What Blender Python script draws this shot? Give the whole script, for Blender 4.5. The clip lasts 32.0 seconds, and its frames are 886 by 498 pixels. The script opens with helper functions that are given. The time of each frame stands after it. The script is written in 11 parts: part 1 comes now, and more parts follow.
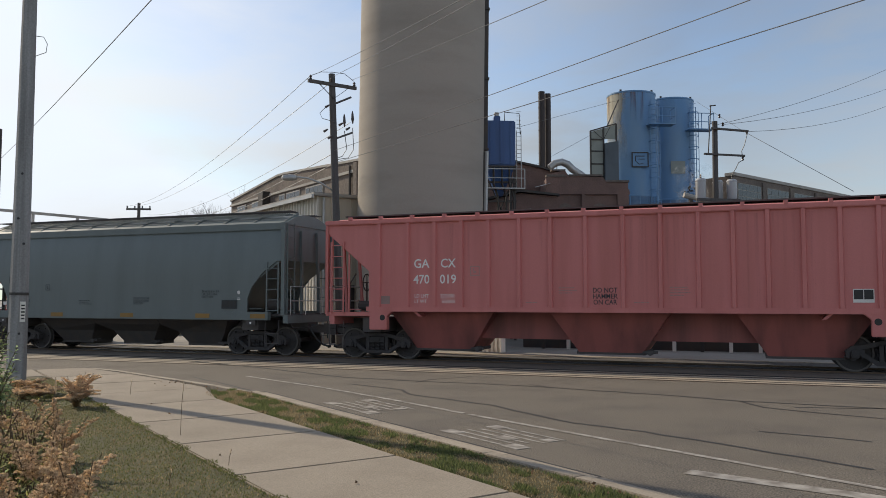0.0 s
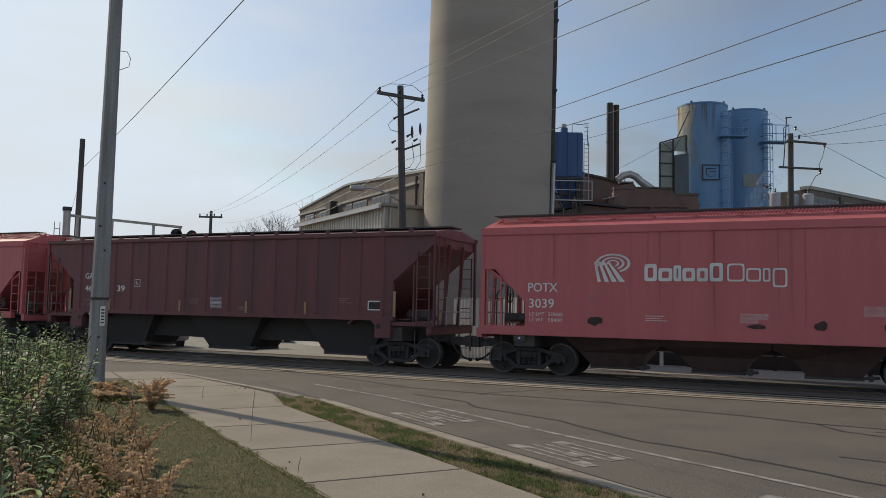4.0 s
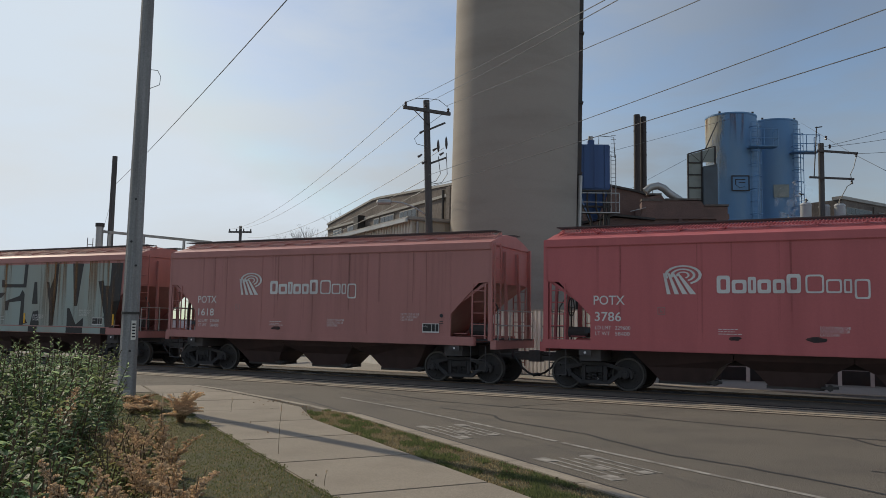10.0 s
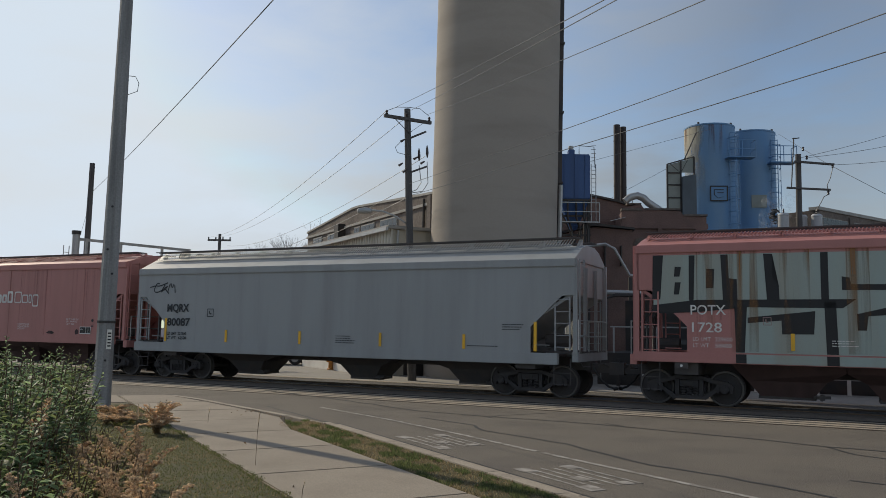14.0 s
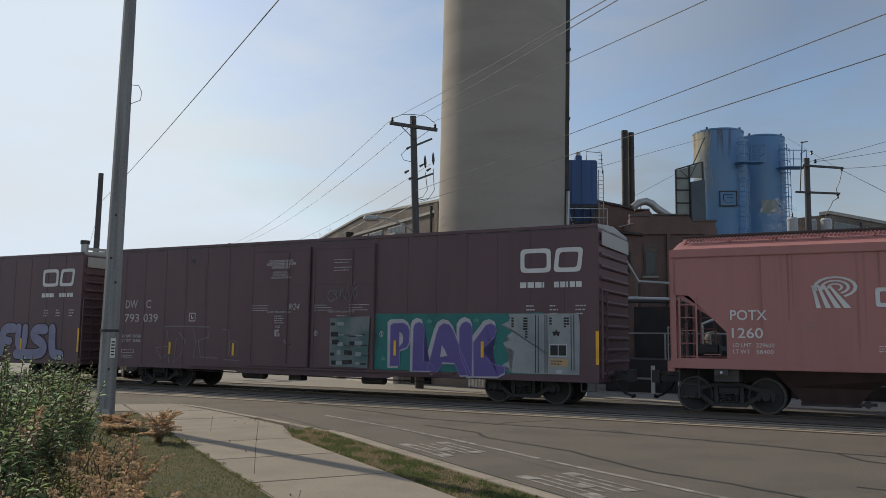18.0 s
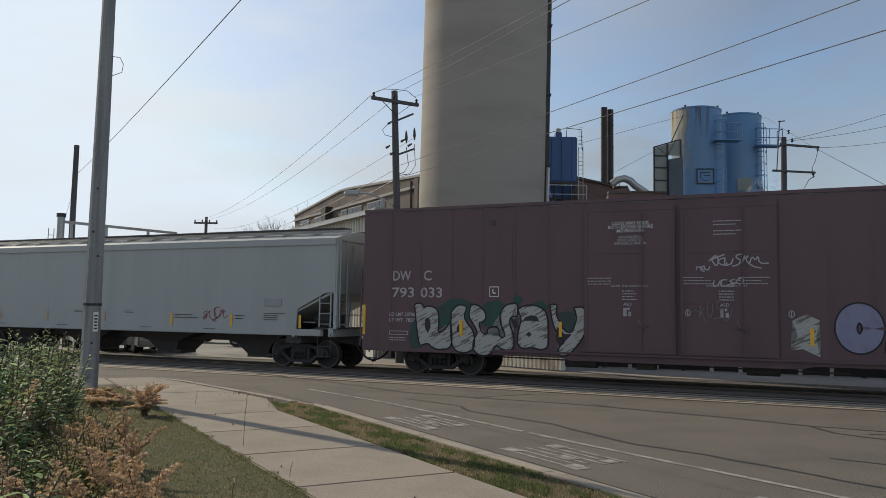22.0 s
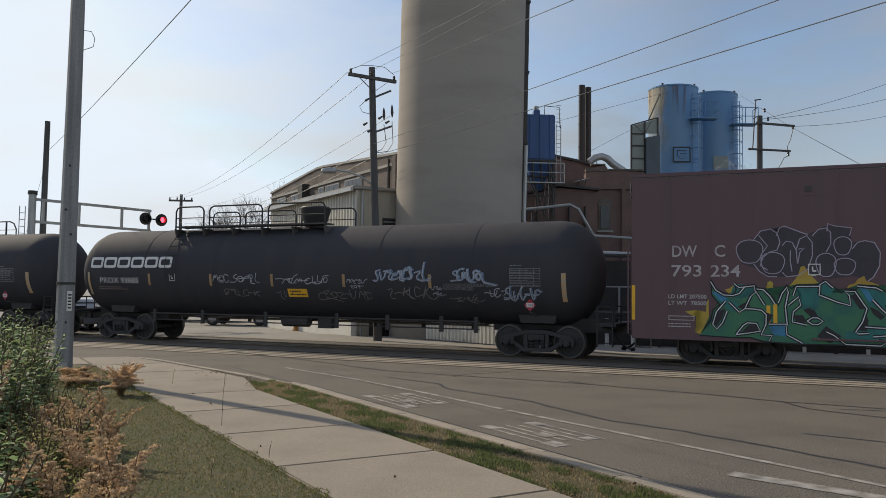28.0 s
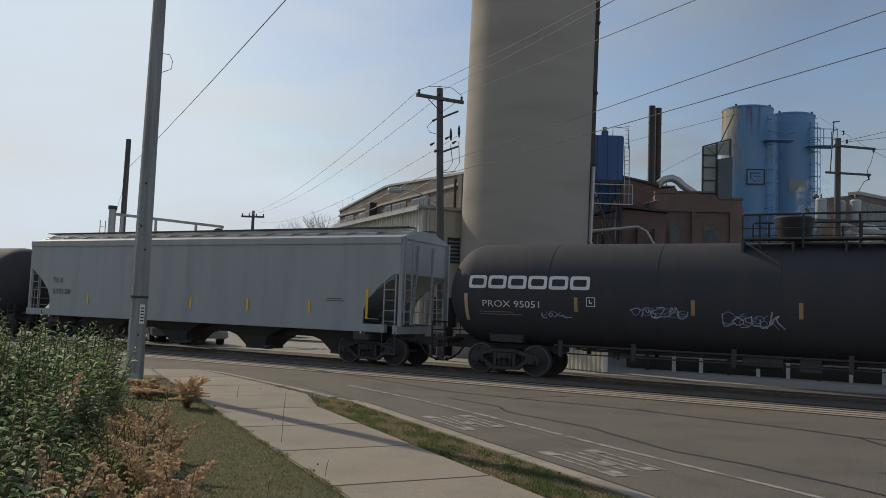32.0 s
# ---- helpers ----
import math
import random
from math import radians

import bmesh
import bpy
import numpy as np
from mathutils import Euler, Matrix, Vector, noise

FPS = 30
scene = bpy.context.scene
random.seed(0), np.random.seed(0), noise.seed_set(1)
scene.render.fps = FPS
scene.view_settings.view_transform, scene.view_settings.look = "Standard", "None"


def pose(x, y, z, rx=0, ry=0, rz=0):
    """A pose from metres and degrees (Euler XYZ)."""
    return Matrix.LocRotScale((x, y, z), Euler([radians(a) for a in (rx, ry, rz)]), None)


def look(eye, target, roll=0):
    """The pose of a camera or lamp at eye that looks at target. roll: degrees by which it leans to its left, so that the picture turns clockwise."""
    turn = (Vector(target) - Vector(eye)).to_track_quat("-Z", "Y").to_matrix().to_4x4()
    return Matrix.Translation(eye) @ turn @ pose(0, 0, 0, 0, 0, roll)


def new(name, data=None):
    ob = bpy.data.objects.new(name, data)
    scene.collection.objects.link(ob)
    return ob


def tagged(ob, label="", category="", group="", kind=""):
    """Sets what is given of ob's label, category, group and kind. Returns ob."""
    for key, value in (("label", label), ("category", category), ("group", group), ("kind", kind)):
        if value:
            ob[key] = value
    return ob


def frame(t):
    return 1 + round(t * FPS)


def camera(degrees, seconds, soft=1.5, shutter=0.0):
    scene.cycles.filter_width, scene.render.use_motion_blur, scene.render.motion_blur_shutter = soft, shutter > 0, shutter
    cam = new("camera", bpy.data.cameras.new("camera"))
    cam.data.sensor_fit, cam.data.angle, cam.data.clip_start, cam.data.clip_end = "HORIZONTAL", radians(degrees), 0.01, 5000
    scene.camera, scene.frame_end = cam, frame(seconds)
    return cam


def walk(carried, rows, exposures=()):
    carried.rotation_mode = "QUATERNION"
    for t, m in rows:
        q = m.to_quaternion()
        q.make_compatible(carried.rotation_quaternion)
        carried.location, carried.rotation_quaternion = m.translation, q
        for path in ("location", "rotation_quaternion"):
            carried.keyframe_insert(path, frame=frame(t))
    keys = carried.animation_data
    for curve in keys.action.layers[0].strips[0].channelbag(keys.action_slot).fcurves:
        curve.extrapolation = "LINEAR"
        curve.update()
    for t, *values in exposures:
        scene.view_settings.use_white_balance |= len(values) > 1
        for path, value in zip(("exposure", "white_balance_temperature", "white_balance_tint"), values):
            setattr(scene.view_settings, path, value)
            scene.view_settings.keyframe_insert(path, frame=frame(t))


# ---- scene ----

def eye_pose(x, y, z, yaw, pitch, roll):
    """Pose of the hand-held camera: heading, tilt and lean in degrees."""
    return pose(x, y, z, 0, 0, yaw) @ pose(0, 0, 0, 90 + pitch) @ pose(0, 0, 0, 0, 0, roll)


cam = camera(57.39, 32.0, 0.6)
PATH = (
    (0, -0.027, -0.065, 1.790, -4.66, 3.58, 0.01),
    (0.5, -0.033, -0.010, 1.808, -5.05, 3.71, 0.01),
    (1, -0.135, 0.020, 1.818, -3.97, 4.38, 0.35),
    (1.5, -0.164, -0.020, 1.826, -3.00, 4.22, 0.75),
    (2, -0.140, -0.075, 1.822, -1.67, 4.11, 1.23),
    (2.5, -0.119, -0.049, 1.815, -0.97, 4.16, 1.24),
    (4.5, -0.083, -0.079, 1.824, 0.32, 4.40, 1.15),
    (5, -0.072, -0.048, 1.819, 0.95, 4.67, 1.15),
    (5.5, -0.053, -0.055, 1.819, 1.44, 4.79, 1.18),
    (6, -0.036, -0.052, 1.817, 1.79, 4.86, 1.21),
    (6.5, 0.011, 0.023, 1.801, 1.15, 5.02, 1.05),
    (7, 0.050, -0.020, 1.798, -0.61, 4.87, 0.80),
    (7.5, 0.035, -0.025, 1.797, -1.90, 4.81, 0.75),
    (8, -0.052, -0.015, 1.817, -1.39, 4.96, 1.07),
    (8.5, -0.100, -0.088, 1.827, -0.63, 5.03, 1.19),
    (9, -0.112, -0.097, 1.827, 0.09, 5.05, 1.13),
    (9.5, -0.090, -0.121, 1.832, 1.15, 5.18, 1.09),
    (10, -0.052, -0.107, 1.815, 1.86, 5.19, 0.95),
    (10.5, 0.042, 0.018, 1.804, 1.44, 5.18, 0.78),
    (11, 0.048, 0.037, 1.795, 0.82, 5.36, 0.71),
    (11.5, 0.033, 0.031, 1.805, 0.39, 5.47, 0.82),
    (12, 0.017, 0.002, 1.806, -0.08, 5.57, 0.78),
    (12.5, -0.023, -0.014, 1.812, -0.13, 5.76, 0.86),
    (13, -0.031, -0.040, 1.819, 0.09, 5.69, 0.97),
    (13.5, -0.048, -0.053, 1.820, 0.34, 5.63, 1.02),
    (14, -0.047, -0.046, 1.821, 0.50, 5.84, 0.99),
    (14.5, -0.053, -0.077, 1.820, 0.94, 5.86, 1.01),
    (15, -0.033, -0.065, 1.819, 1.43, 5.99, 1.06),
    (15.5, -0.016, -0.055, 1.814, 1.96, 6.21, 1.05),
    (17.5, 0.060, 0.029, 1.808, 2.29, 6.28, 0.79),
    (18, 0.108, 0.038, 1.799, 1.27, 6.39, 0.67),
    (18.5, 0.064, -0.009, 1.791, 0.30, 6.39, 0.72),
    (19, 0.017, -0.024, 1.817, -0.01, 6.30, 0.92),
    (19.5, -0.016, -0.044, 1.820, 0.24, 6.24, 1.04),
    (20, 0.005, -0.039, 1.818, 0.07, 6.26, 1.07),
    (20.5, -0.008, -0.044, 1.820, 0.32, 6.25, 1.13),
    (21, 0.003, -0.037, 1.833, 0.23, 5.50, 1.10),
    (21.5, 0.017, -0.068, 1.811, -0.15, 5.25, 1.18),
    (22, -0.037, -0.081, 1.801, -0.40, 4.65, 0.88),
    (22.5, -0.082, -0.104, 1.804, -0.09, 4.42, 0.88),
    (23, -0.005, -0.074, 1.798, -0.69, 4.37, 0.50),
    (23.5, 0.014, -0.090, 1.780, -1.30, 4.45, 0.30),
    (24, -0.028, -0.080, 1.797, -1.50, 4.36, 0.22),
    (24.5, -0.040, -0.096, 1.800, -1.53, 4.23, 0.25),
    (26.5, -0.018, -0.049, 1.817, -1.93, 3.86, 0.42),
    (27, -0.042, -0.042, 1.810, -2.06, 3.67, 0.47),
    (27.5, -0.063, -0.039, 1.814, -2.11, 3.32, 0.66),
    (28, -0.062, -0.033, 1.812, -2.03, 3.10, 0.74),
    (28.5, -0.067, -0.017, 1.817, -1.89, 2.95, 0.79),
    (29, -0.060, -0.020, 1.816, -1.56, 3.03, 0.85),
    (29.5, -0.083, -0.048, 1.821, -1.27, 2.73, 0.94),
    (30, -0.031, -0.022, 1.836, -0.94, 2.69, 1.15),
    (30.5, -0.079, 0.020, 1.841, -0.62, 3.53, 1.31),
    (31, -0.051, -0.062, 1.856, 1.01, 4.13, 2.00),
    (31.5, -0.004, -0.113, 1.863, 2.03, 4.03, 2.32),
    (32, 0.016, -0.035, 1.862, 2.72, 4.31, 2.08),
)
LIGHT = ((0, 0.6, 6500, 10), (1, 0.35, 6400, 9), (2, 0.3, 6380, 9), (5, 0.28, 6350, 8), (8, 0.35, 6330, 8), (10, 0.2, 6330, 8), (12, 0.3, 6320, 8), (15, 0.2, 6300, 8), (18, 0.3, 6320, 8), (20.5, 0.28, 6330, 8), (22, 0.4, 6340, 8), (24, 0.4, 6350, 8), (28, 0.48, 6430, 9), (30, 0.48, 6400, 8), (31, 0.22, 6370, 8), (32, 0.18, 6350, 8))
walk(cam, [(t, eye_pose(*p)) for t, *p in PATH], LIGHT)

# way of the train along the track, in metres, by seconds
RUN = (
    (0, -0.00), (0.5, 4.02), (1, 8.02), (1.5, 12.02), (2, 16.02), (2.5, 20.06), (4.5, 36.36), (5, 40.47),
    (5.5, 44.47), (6, 48.46), (6.5, 52.52), (7, 56.55), (7.5, 60.55), (8, 64.60), (8.5, 68.63), (9, 72.68),
    (9.5, 76.70), (10, 80.72), (10.5, 84.83), (11, 88.89), (11.5, 92.90), (12, 96.93), (12.5, 100.97), (13, 105.06),
    (13.5, 109.14), (14, 113.25), (14.5, 117.38), (15, 121.49), (15.5, 125.55), (17.5, 141.82), (18, 145.89), (18.5, 149.97),
    (19, 153.96), (19.5, 158.02), (20, 162.09), (20.5, 166.22), (21, 170.33), (21.5, 174.47), (22, 178.61), (22.5, 182.73),
    (23, 186.89), (23.5, 191.05), (24, 195.20), (24.5, 199.35), (26.5, 216.00), (27, 220.18), (27.5, 224.37), (28, 228.60),
    (28.5, 232.82), (29, 237.05), (29.5, 241.23), (30, 245.46), (30.5, 249.74), (31, 253.97), (31.5, 258.14), (32, 262.31),
)
TURN = -25.746            # heading of the track, degrees
TRACK_N = 23.302         # distance of the track's middle from the origin

# ---------------------------------------------------------------- light
SUN_AZ, SUN_EL = radians(-46.5), radians(33)
world = bpy.data.worlds.new("sky")
scene.world = world
world.use_nodes = True
wn, wl = world.node_tree.nodes, world.node_tree.links
wn.clear()
out = wn.new("ShaderNodeOutputWorld")
bg = wn.new("ShaderNodeBackground")
sky = wn.new("ShaderNodeTexSky")
sky.sky_type, sky.sun_disc = "NISHITA", False
sky.sun_elevation, sky.sun_rotation = SUN_EL, SUN_AZ
sky.air_density, sky.dust_density, sky.ozone_density = 1.0, 1.1, 2.0
coord = wn.new("ShaderNodeTexCoord")
wmap = wn.new("ShaderNodeMapping")
wmap.inputs["Scale"].default_value = (1.3, 1.3, 4.2)
wmap.inputs["Rotation"].default_value = (0.25, -0.2, 0.4)
cloud = wn.new("ShaderNodeTexNoise")
cloud.inputs["Scale"].default_value, cloud.inputs["Detail"].default_value, cloud.inputs["Roughness"].default_value = 2.3, 8, 0.56
cloud.inputs["Distortion"].default_value = 0.3
ramp = wn.new("ShaderNodeValToRGB")
ramp.color_ramp.elements[0].color = (0.12, 0.12, 0.12, 1)
ramp.color_ramp.elements[0].position, ramp.color_ramp.elements[1].position = 0.36, 0.64
sun_to = Vector((math.sin(SUN_AZ) * math.cos(SUN_EL), math.cos(SUN_AZ) * math.cos(SUN_EL), math.sin(SUN_EL)))
toward = wn.new("ShaderNodeVectorMath")      # thin cloud is brighter and denser towards the sun
toward.operation = "DOT_PRODUCT"
toward.inputs[1].default_value = sun_to
half_way = wn.new("ShaderNodeMapRange")
half_way.inputs["From Min"].default_value = -1.0
dense, glow = wn.new("ShaderNodeValToRGB"), wn.new("ShaderNodeValToRGB")
for node, stops in ((dense, ((0.0, 0.9), (0.45, 0.85), (0.735, 0.9), (0.86, 0.95), (0.92, 1.0))), (glow, ((0.0, 0.95), (0.45, 0.56), (0.735, 0.2), (0.86, 0.46), (0.92, 0.6)))):
    for _ in range(len(stops) - 2):
        node.color_ramp.elements.new(0.5)
    for e, (at, v) in zip(node.color_ramp.elements, stops):
        e.position, e.color = at, (v, v, v, 1)
deep = wn.new("ShaderNodeVectorMath")
deep.operation = "SCALE"
deep.inputs["Scale"].default_value = 0.76
even = wn.new("ShaderNodeVectorMath")        # thick haze evens out the glow round the sun
even.operation = "MINIMUM"
even.inputs[1].default_value = (4.9, 5.4, 6.0)
veil = wn.new("ShaderNodeMath")
veil.operation = "MULTIPLY"
height, haze, thin = wn.new("ShaderNodeSeparateXYZ"), wn.new("ShaderNodeValToRGB"), wn.new("ShaderNodeMath")     # the veil thins out overhead
thin.operation = "MULTIPLY"
for _ in range(2):
    haze.color_ramp.elements.new(0.5)
for e, (at, v) in zip(haze.color_ramp.elements, ((0.0, 0.78), (0.18, 0.84), (0.31, 0.56), (0.5, 0.52))):
    e.position, e.color = at, (v, v, v, 1)
mix = wn.new("ShaderNodeMix")
mix.data_type = "RGBA"
lift = wn.new("ShaderNodeVectorMath")
lift.operation = "SCALE"
lift.inputs[0].default_value = (8.25, 8.4, 8.5)
wl.new(coord.outputs["Generated"], wmap.inputs["Vector"])
wl.new(coord.outputs["Generated"], toward.inputs[0])
wl.new(toward.outputs["Value"], half_way.inputs["Value"])
wl.new(half_way.outputs["Result"], dense.inputs["Fac"])
wl.new(half_way.outputs["Result"], glow.inputs["Fac"])
wl.new(wmap.outputs["Vector"], cloud.inputs["Vector"])
wl.new(cloud.outputs["Fac"], ramp.inputs["Fac"])
wl.new(ramp.outputs["Color"], veil.inputs[0])
wl.new(dense.outputs["Color"], veil.inputs[1])
wl.new(glow.outputs["Color"], lift.inputs["Scale"])
wl.new(sky.outputs["Color"], deep.inputs[0])
wl.new(deep.outputs["Vector"], even.inputs[0])
wl.new(even.outputs["Vector"], mix.inputs["A"])
wl.new(lift.outputs["Vector"], mix.inputs["B"])
wl.new(coord.outputs["Generated"], height.inputs["Vector"])
wl.new(height.outputs["Z"], haze.inputs["Fac"])
wl.new(veil.outputs[0], thin.inputs[0])
wl.new(haze.outputs["Color"], thin.inputs[1])
wl.new(thin.outputs[0], mix.inputs["Factor"])
wl.new(mix.outputs["Result"], bg.inputs["Color"])
bg.inputs["Strength"].default_value = 0.12
wl.new(bg.outputs["Background"], out.inputs["Surface"])

sun = new("sun", bpy.data.lights.new("sun", "SUN"))
sun.data.energy, sun.data.angle, sun.data.color = 2.4, radians(0.6), (1.0, 0.86, 0.66)
sun.matrix_world = look(sun_to * 60, (0, 0, 0))


# ---------------------------------------------------------------- materials
def surface(name, colour, rough=0.6, metal=0.0, spot=None, amount=0.5, scale=1.5, grain=0.12, grain_scale=40.0,
            bump=0.15, stretch=(1, 1, 1), edges=(0.45, 0.7), per_piece=0.0, emit=0.0, coat=0.0):
    """Painted, worn or weathered surface: colour, stains of a second colour (spot), fine grain and relief."""
    m = bpy.data.materials.new(name)
    m.use_nodes = True
    n, l = m.node_tree.nodes, m.node_tree.links
    b = n["Principled BSDF"]
    b.inputs["Roughness"].default_value, b.inputs["Metallic"].default_value = rough, metal
    if coat:
        b.inputs["Coat Weight"].default_value = coat
    tc, mp = n.new("ShaderNodeTexCoord"), n.new("ShaderNodeMapping")
    mp.inputs["Scale"].default_value = stretch
    l.new(tc.outputs["Object"], mp.inputs["Vector"])
    big, fine = n.new("ShaderNodeTexNoise"), n.new("ShaderNodeTexNoise")
    big.inputs["Scale"].default_value, big.inputs["Detail"].default_value = scale, 6
    fine.inputs["Scale"].default_value, fine.inputs["Detail"].default_value = grain_scale, 4
    l.new(mp.outputs["Vector"], big.inputs["Vector"])
    l.new(tc.outputs["Object"], fine.inputs["Vector"])
    r = n.new("ShaderNodeMapRange")
    r.inputs["From Min"].default_value, r.inputs["From Max"].default_value = edges
    r.inputs["To Max"].default_value = amount
    l.new(big.outputs["Fac"], r.inputs["Value"])
    c1 = n.new("ShaderNodeMix")
    c1.data_type = "RGBA"
    c1.inputs["A"].default_value = (*colour, 1)
    c1.inputs["B"].default_value = (*(spot or [c * 0.6 for c in colour]), 1)
    l.new(r.outputs["Result"], c1.inputs["Factor"])
    g = n.new("ShaderNodeMapRange")
    g.inputs["To Min"].default_value, g.inputs["To Max"].default_value = 1 - grain, 1 + grain
    l.new(fine.outputs["Fac"], g.inputs["Value"])
    last = g.outputs["Result"]
    if per_piece:
        info, pr, mul = n.new("ShaderNodeObjectInfo"), n.new("ShaderNodeMapRange"), n.new("ShaderNodeMath")
        pr.inputs["To Min"].default_value, pr.inputs["To Max"].default_value = 1 - per_piece, 1 + per_piece
        mul.operation = "MULTIPLY"
        l.new(info.outputs["Random"], pr.inputs["Value"])
        l.new(pr.outputs["Result"], mul.inputs[0])
        l.new(last, mul.inputs[1])
        last = mul.outputs[0]
    sc = n.new("ShaderNodeVectorMath")
    sc.operation = "SCALE"
    l.new(c1.outputs["Result"], sc.inputs[0])
    l.new(last, sc.inputs["Scale"])
    l.new(sc.outputs["Vector"], b.inputs["Base Color"])
    if emit:
        b.inputs["Emission Color"].default_value, b.inputs["Emission Strength"].default_value = (*colour, 1), emit
    if bump:
        bp = n.new("ShaderNodeBump")
        bp.inputs["Strength"].default_value, bp.inputs["Distance"].default_value = bump, 0.02
        l.new(fine.outputs["Fac"], bp.inputs["Height"])
        l.new(bp.outputs["Normal"], b.inputs["Normal"])
    return m


STREAK = (1.6, 1.6, 0.14)
ASPHALT = surface("asphalt", (0.15, 0.128, 0.1), 0.9, spot=(0.105, 0.09, 0.074), amount=0.85, scale=0.7, grain=1.5, grain_scale=48, bump=1.0)
ASPHALT_TRACK = surface("track_infill", (0.15, 0.122, 0.095), 0.9, spot=(0.085, 0.072, 0.06), amount=0.85, scale=1.0, stretch=(0.5, 2.5, 1), grain=0.6, grain_scale=40, bump=0.9)
BALLAST = surface("ballast", (0.1, 0.09, 0.08), 0.95, spot=(0.05, 0.045, 0.04), amount=0.8, scale=2.5, grain=0.5, grain_scale=22, bump=1.0)
FAR_PAVE = surface("far_pavement", (0.27, 0.25, 0.22), 0.9, spot=(0.19, 0.17, 0.14), amount=0.7, scale=0.3, grain=0.2, bump=0.3)
CONCRETE = surface("pavement_concrete", (0.285, 0.24, 0.185), 0.9, spot=(0.215, 0.178, 0.136), amount=0.8, scale=0.9, grain=0.5, grain_scale=60, bump=0.4, per_piece=0.06)
KERB = surface("kerb_concrete", (0.32, 0.272, 0.21), 0.9, spot=(0.2, 0.165, 0.13), amount=0.7, scale=2.2, grain=0.4, bump=0.3, per_piece=0.08)
SOIL = surface("soil_and_turf", (0.07, 0.072, 0.03), 0.95, spot=(0.13, 0.1, 0.052), amount=0.85, scale=1.1, grain=0.5, grain_scale=45, bump=0.9)
CRACK = surface("crack_filler", (0.03, 0.028, 0.026), 0.7)
ROADPAINT = surface("road_paint", (0.37, 0.34, 0.3), 0.8, spot=(0.17, 0.15, 0.125), amount=0.95, scale=5, edges=(0.38, 0.62), grain=0.4)
RAIL_STEEL = surface("rail_steel", (0.11, 0.08, 0.06), 0.45, 0.7, spot=(0.2, 0.12, 0.07))
SILO = surface("silo_concrete", (0.345, 0.306, 0.262), 0.95, spot=(0.26, 0.23, 0.195), amount=0.6, scale=0.8, stretch=(0.25, 0.25, 1.5), grain=0.16, grain_scale=25, bump=0.25)
BRICK = surface("red_brick", (0.2, 0.125, 0.105), 0.9, spot=(0.125, 0.085, 0.074), amount=0.8, scale=0.8, grain=0.35, grain_scale=14, bump=0.5, edges=(0.38, 0.66))
BRICK_OLD = surface("old_brick", (0.165, 0.135, 0.115), 0.9, spot=(0.1, 0.083, 0.072), amount=0.8, scale=0.7, grain=0.6, grain_scale=7, bump=0.5, edges=(0.38, 0.62))
PALE_CLAD = surface("pale_cladding", (0.6, 0.56, 0.48), 0.6, spot=(0.44, 0.4, 0.33), amount=0.5, scale=0.9, stretch=STREAK, grain=0.06)
CREAM = surface("cream_cladding", (0.47, 0.42, 0.33), 0.6, spot=(0.36, 0.31, 0.24), amount=0.5, scale=0.9, stretch=STREAK, grain=0.06)
WHITE_WALL = surface("white_wall", (0.7, 0.68, 0.62), 0.75, spot=(0.5, 0.47, 0.42), amount=0.5, scale=1, grain=0.05)
FENCE_WHITE = surface("fence_white", (0.86, 0.85, 0.8), 0.6, spot=(0.7, 0.68, 0.62), amount=0.5, scale=1, stretch=STREAK, grain=0.04)
TRIM_GREY = surface("trim_grey", (0.33, 0.31, 0.28), 0.7, spot=(0.2, 0.19, 0.17))
DARK_GLASS = surface("old_glass", (0.03, 0.038, 0.045), 0.22, 0.0, grain=0.05, bump=0.03)
DARK_STEEL = surface("dark_steel", (0.05, 0.047, 0.045), 0.6, 0.3, spot=(0.1, 0.07, 0.05))
STACK = surface("stack_steel", (0.045, 0.036, 0.034), 0.65, 0.2, spot=(0.09, 0.06, 0.05), stretch=STREAK)
BLUE = surface("blue_tank_paint", (0.105, 0.24, 0.44), 0.55, spot=(0.16, 0.27, 0.4), amount=0.8, scale=0.7, stretch=(1.2, 1.2, 0.25), grain=0.14, edges=(0.4, 0.66))
BLUE_DARK = surface("blue_collector_paint", (0.04, 0.1, 0.26), 0.5, spot=(0.03, 0.06, 0.16), stretch=STREAK)
GALV = surface("galvanised", (0.4, 0.4, 0.39), 0.45, 0.5, spot=(0.28, 0.27, 0.25), amount=0.6)
WOOD_POLE = surface("weathered_pole", (0.1, 0.095, 0.092), 0.9, spot=(0.055, 0.05, 0.048), amount=0.7, scale=3, stretch=(3, 3, 0.2), grain=0.3, bump=0.5)
LAMP_POLE = surface("lamp_pole_grey", (0.29, 0.285, 0.28), 0.75, 0.0, spot=(0.17, 0.165, 0.16), amount=0.85, scale=3.2, stretch=(3, 3, 0.12), grain=0.35, grain_scale=30, bump=0.4, edges=(0.4, 0.66))
WIRE = surface("wire", (0.13, 0.13, 0.13), 0.5, 0.3)
PORCELAIN = surface("porcelain", (0.06, 0.045, 0.04), 0.3)
TRANSFORMER = surface("transformer_grey", (0.42, 0.43, 0.44), 0.5, spot=(0.28, 0.28, 0.28))
MESH_PANEL = surface("grey_panel", (0.26, 0.28, 0.25), 0.6, spot=(0.18, 0.19, 0.165))
SIGNAL_RED = surface("signal_red", (1.0, 0.03, 0.05), 0.3, emit=6.0, bump=0)
BLACK = surface("black_paint", (0.02, 0.02, 0.02), 0.5)
HYDRANT = surface("hydrant_yellow", (0.45, 0.2, 0.04), 0.6)


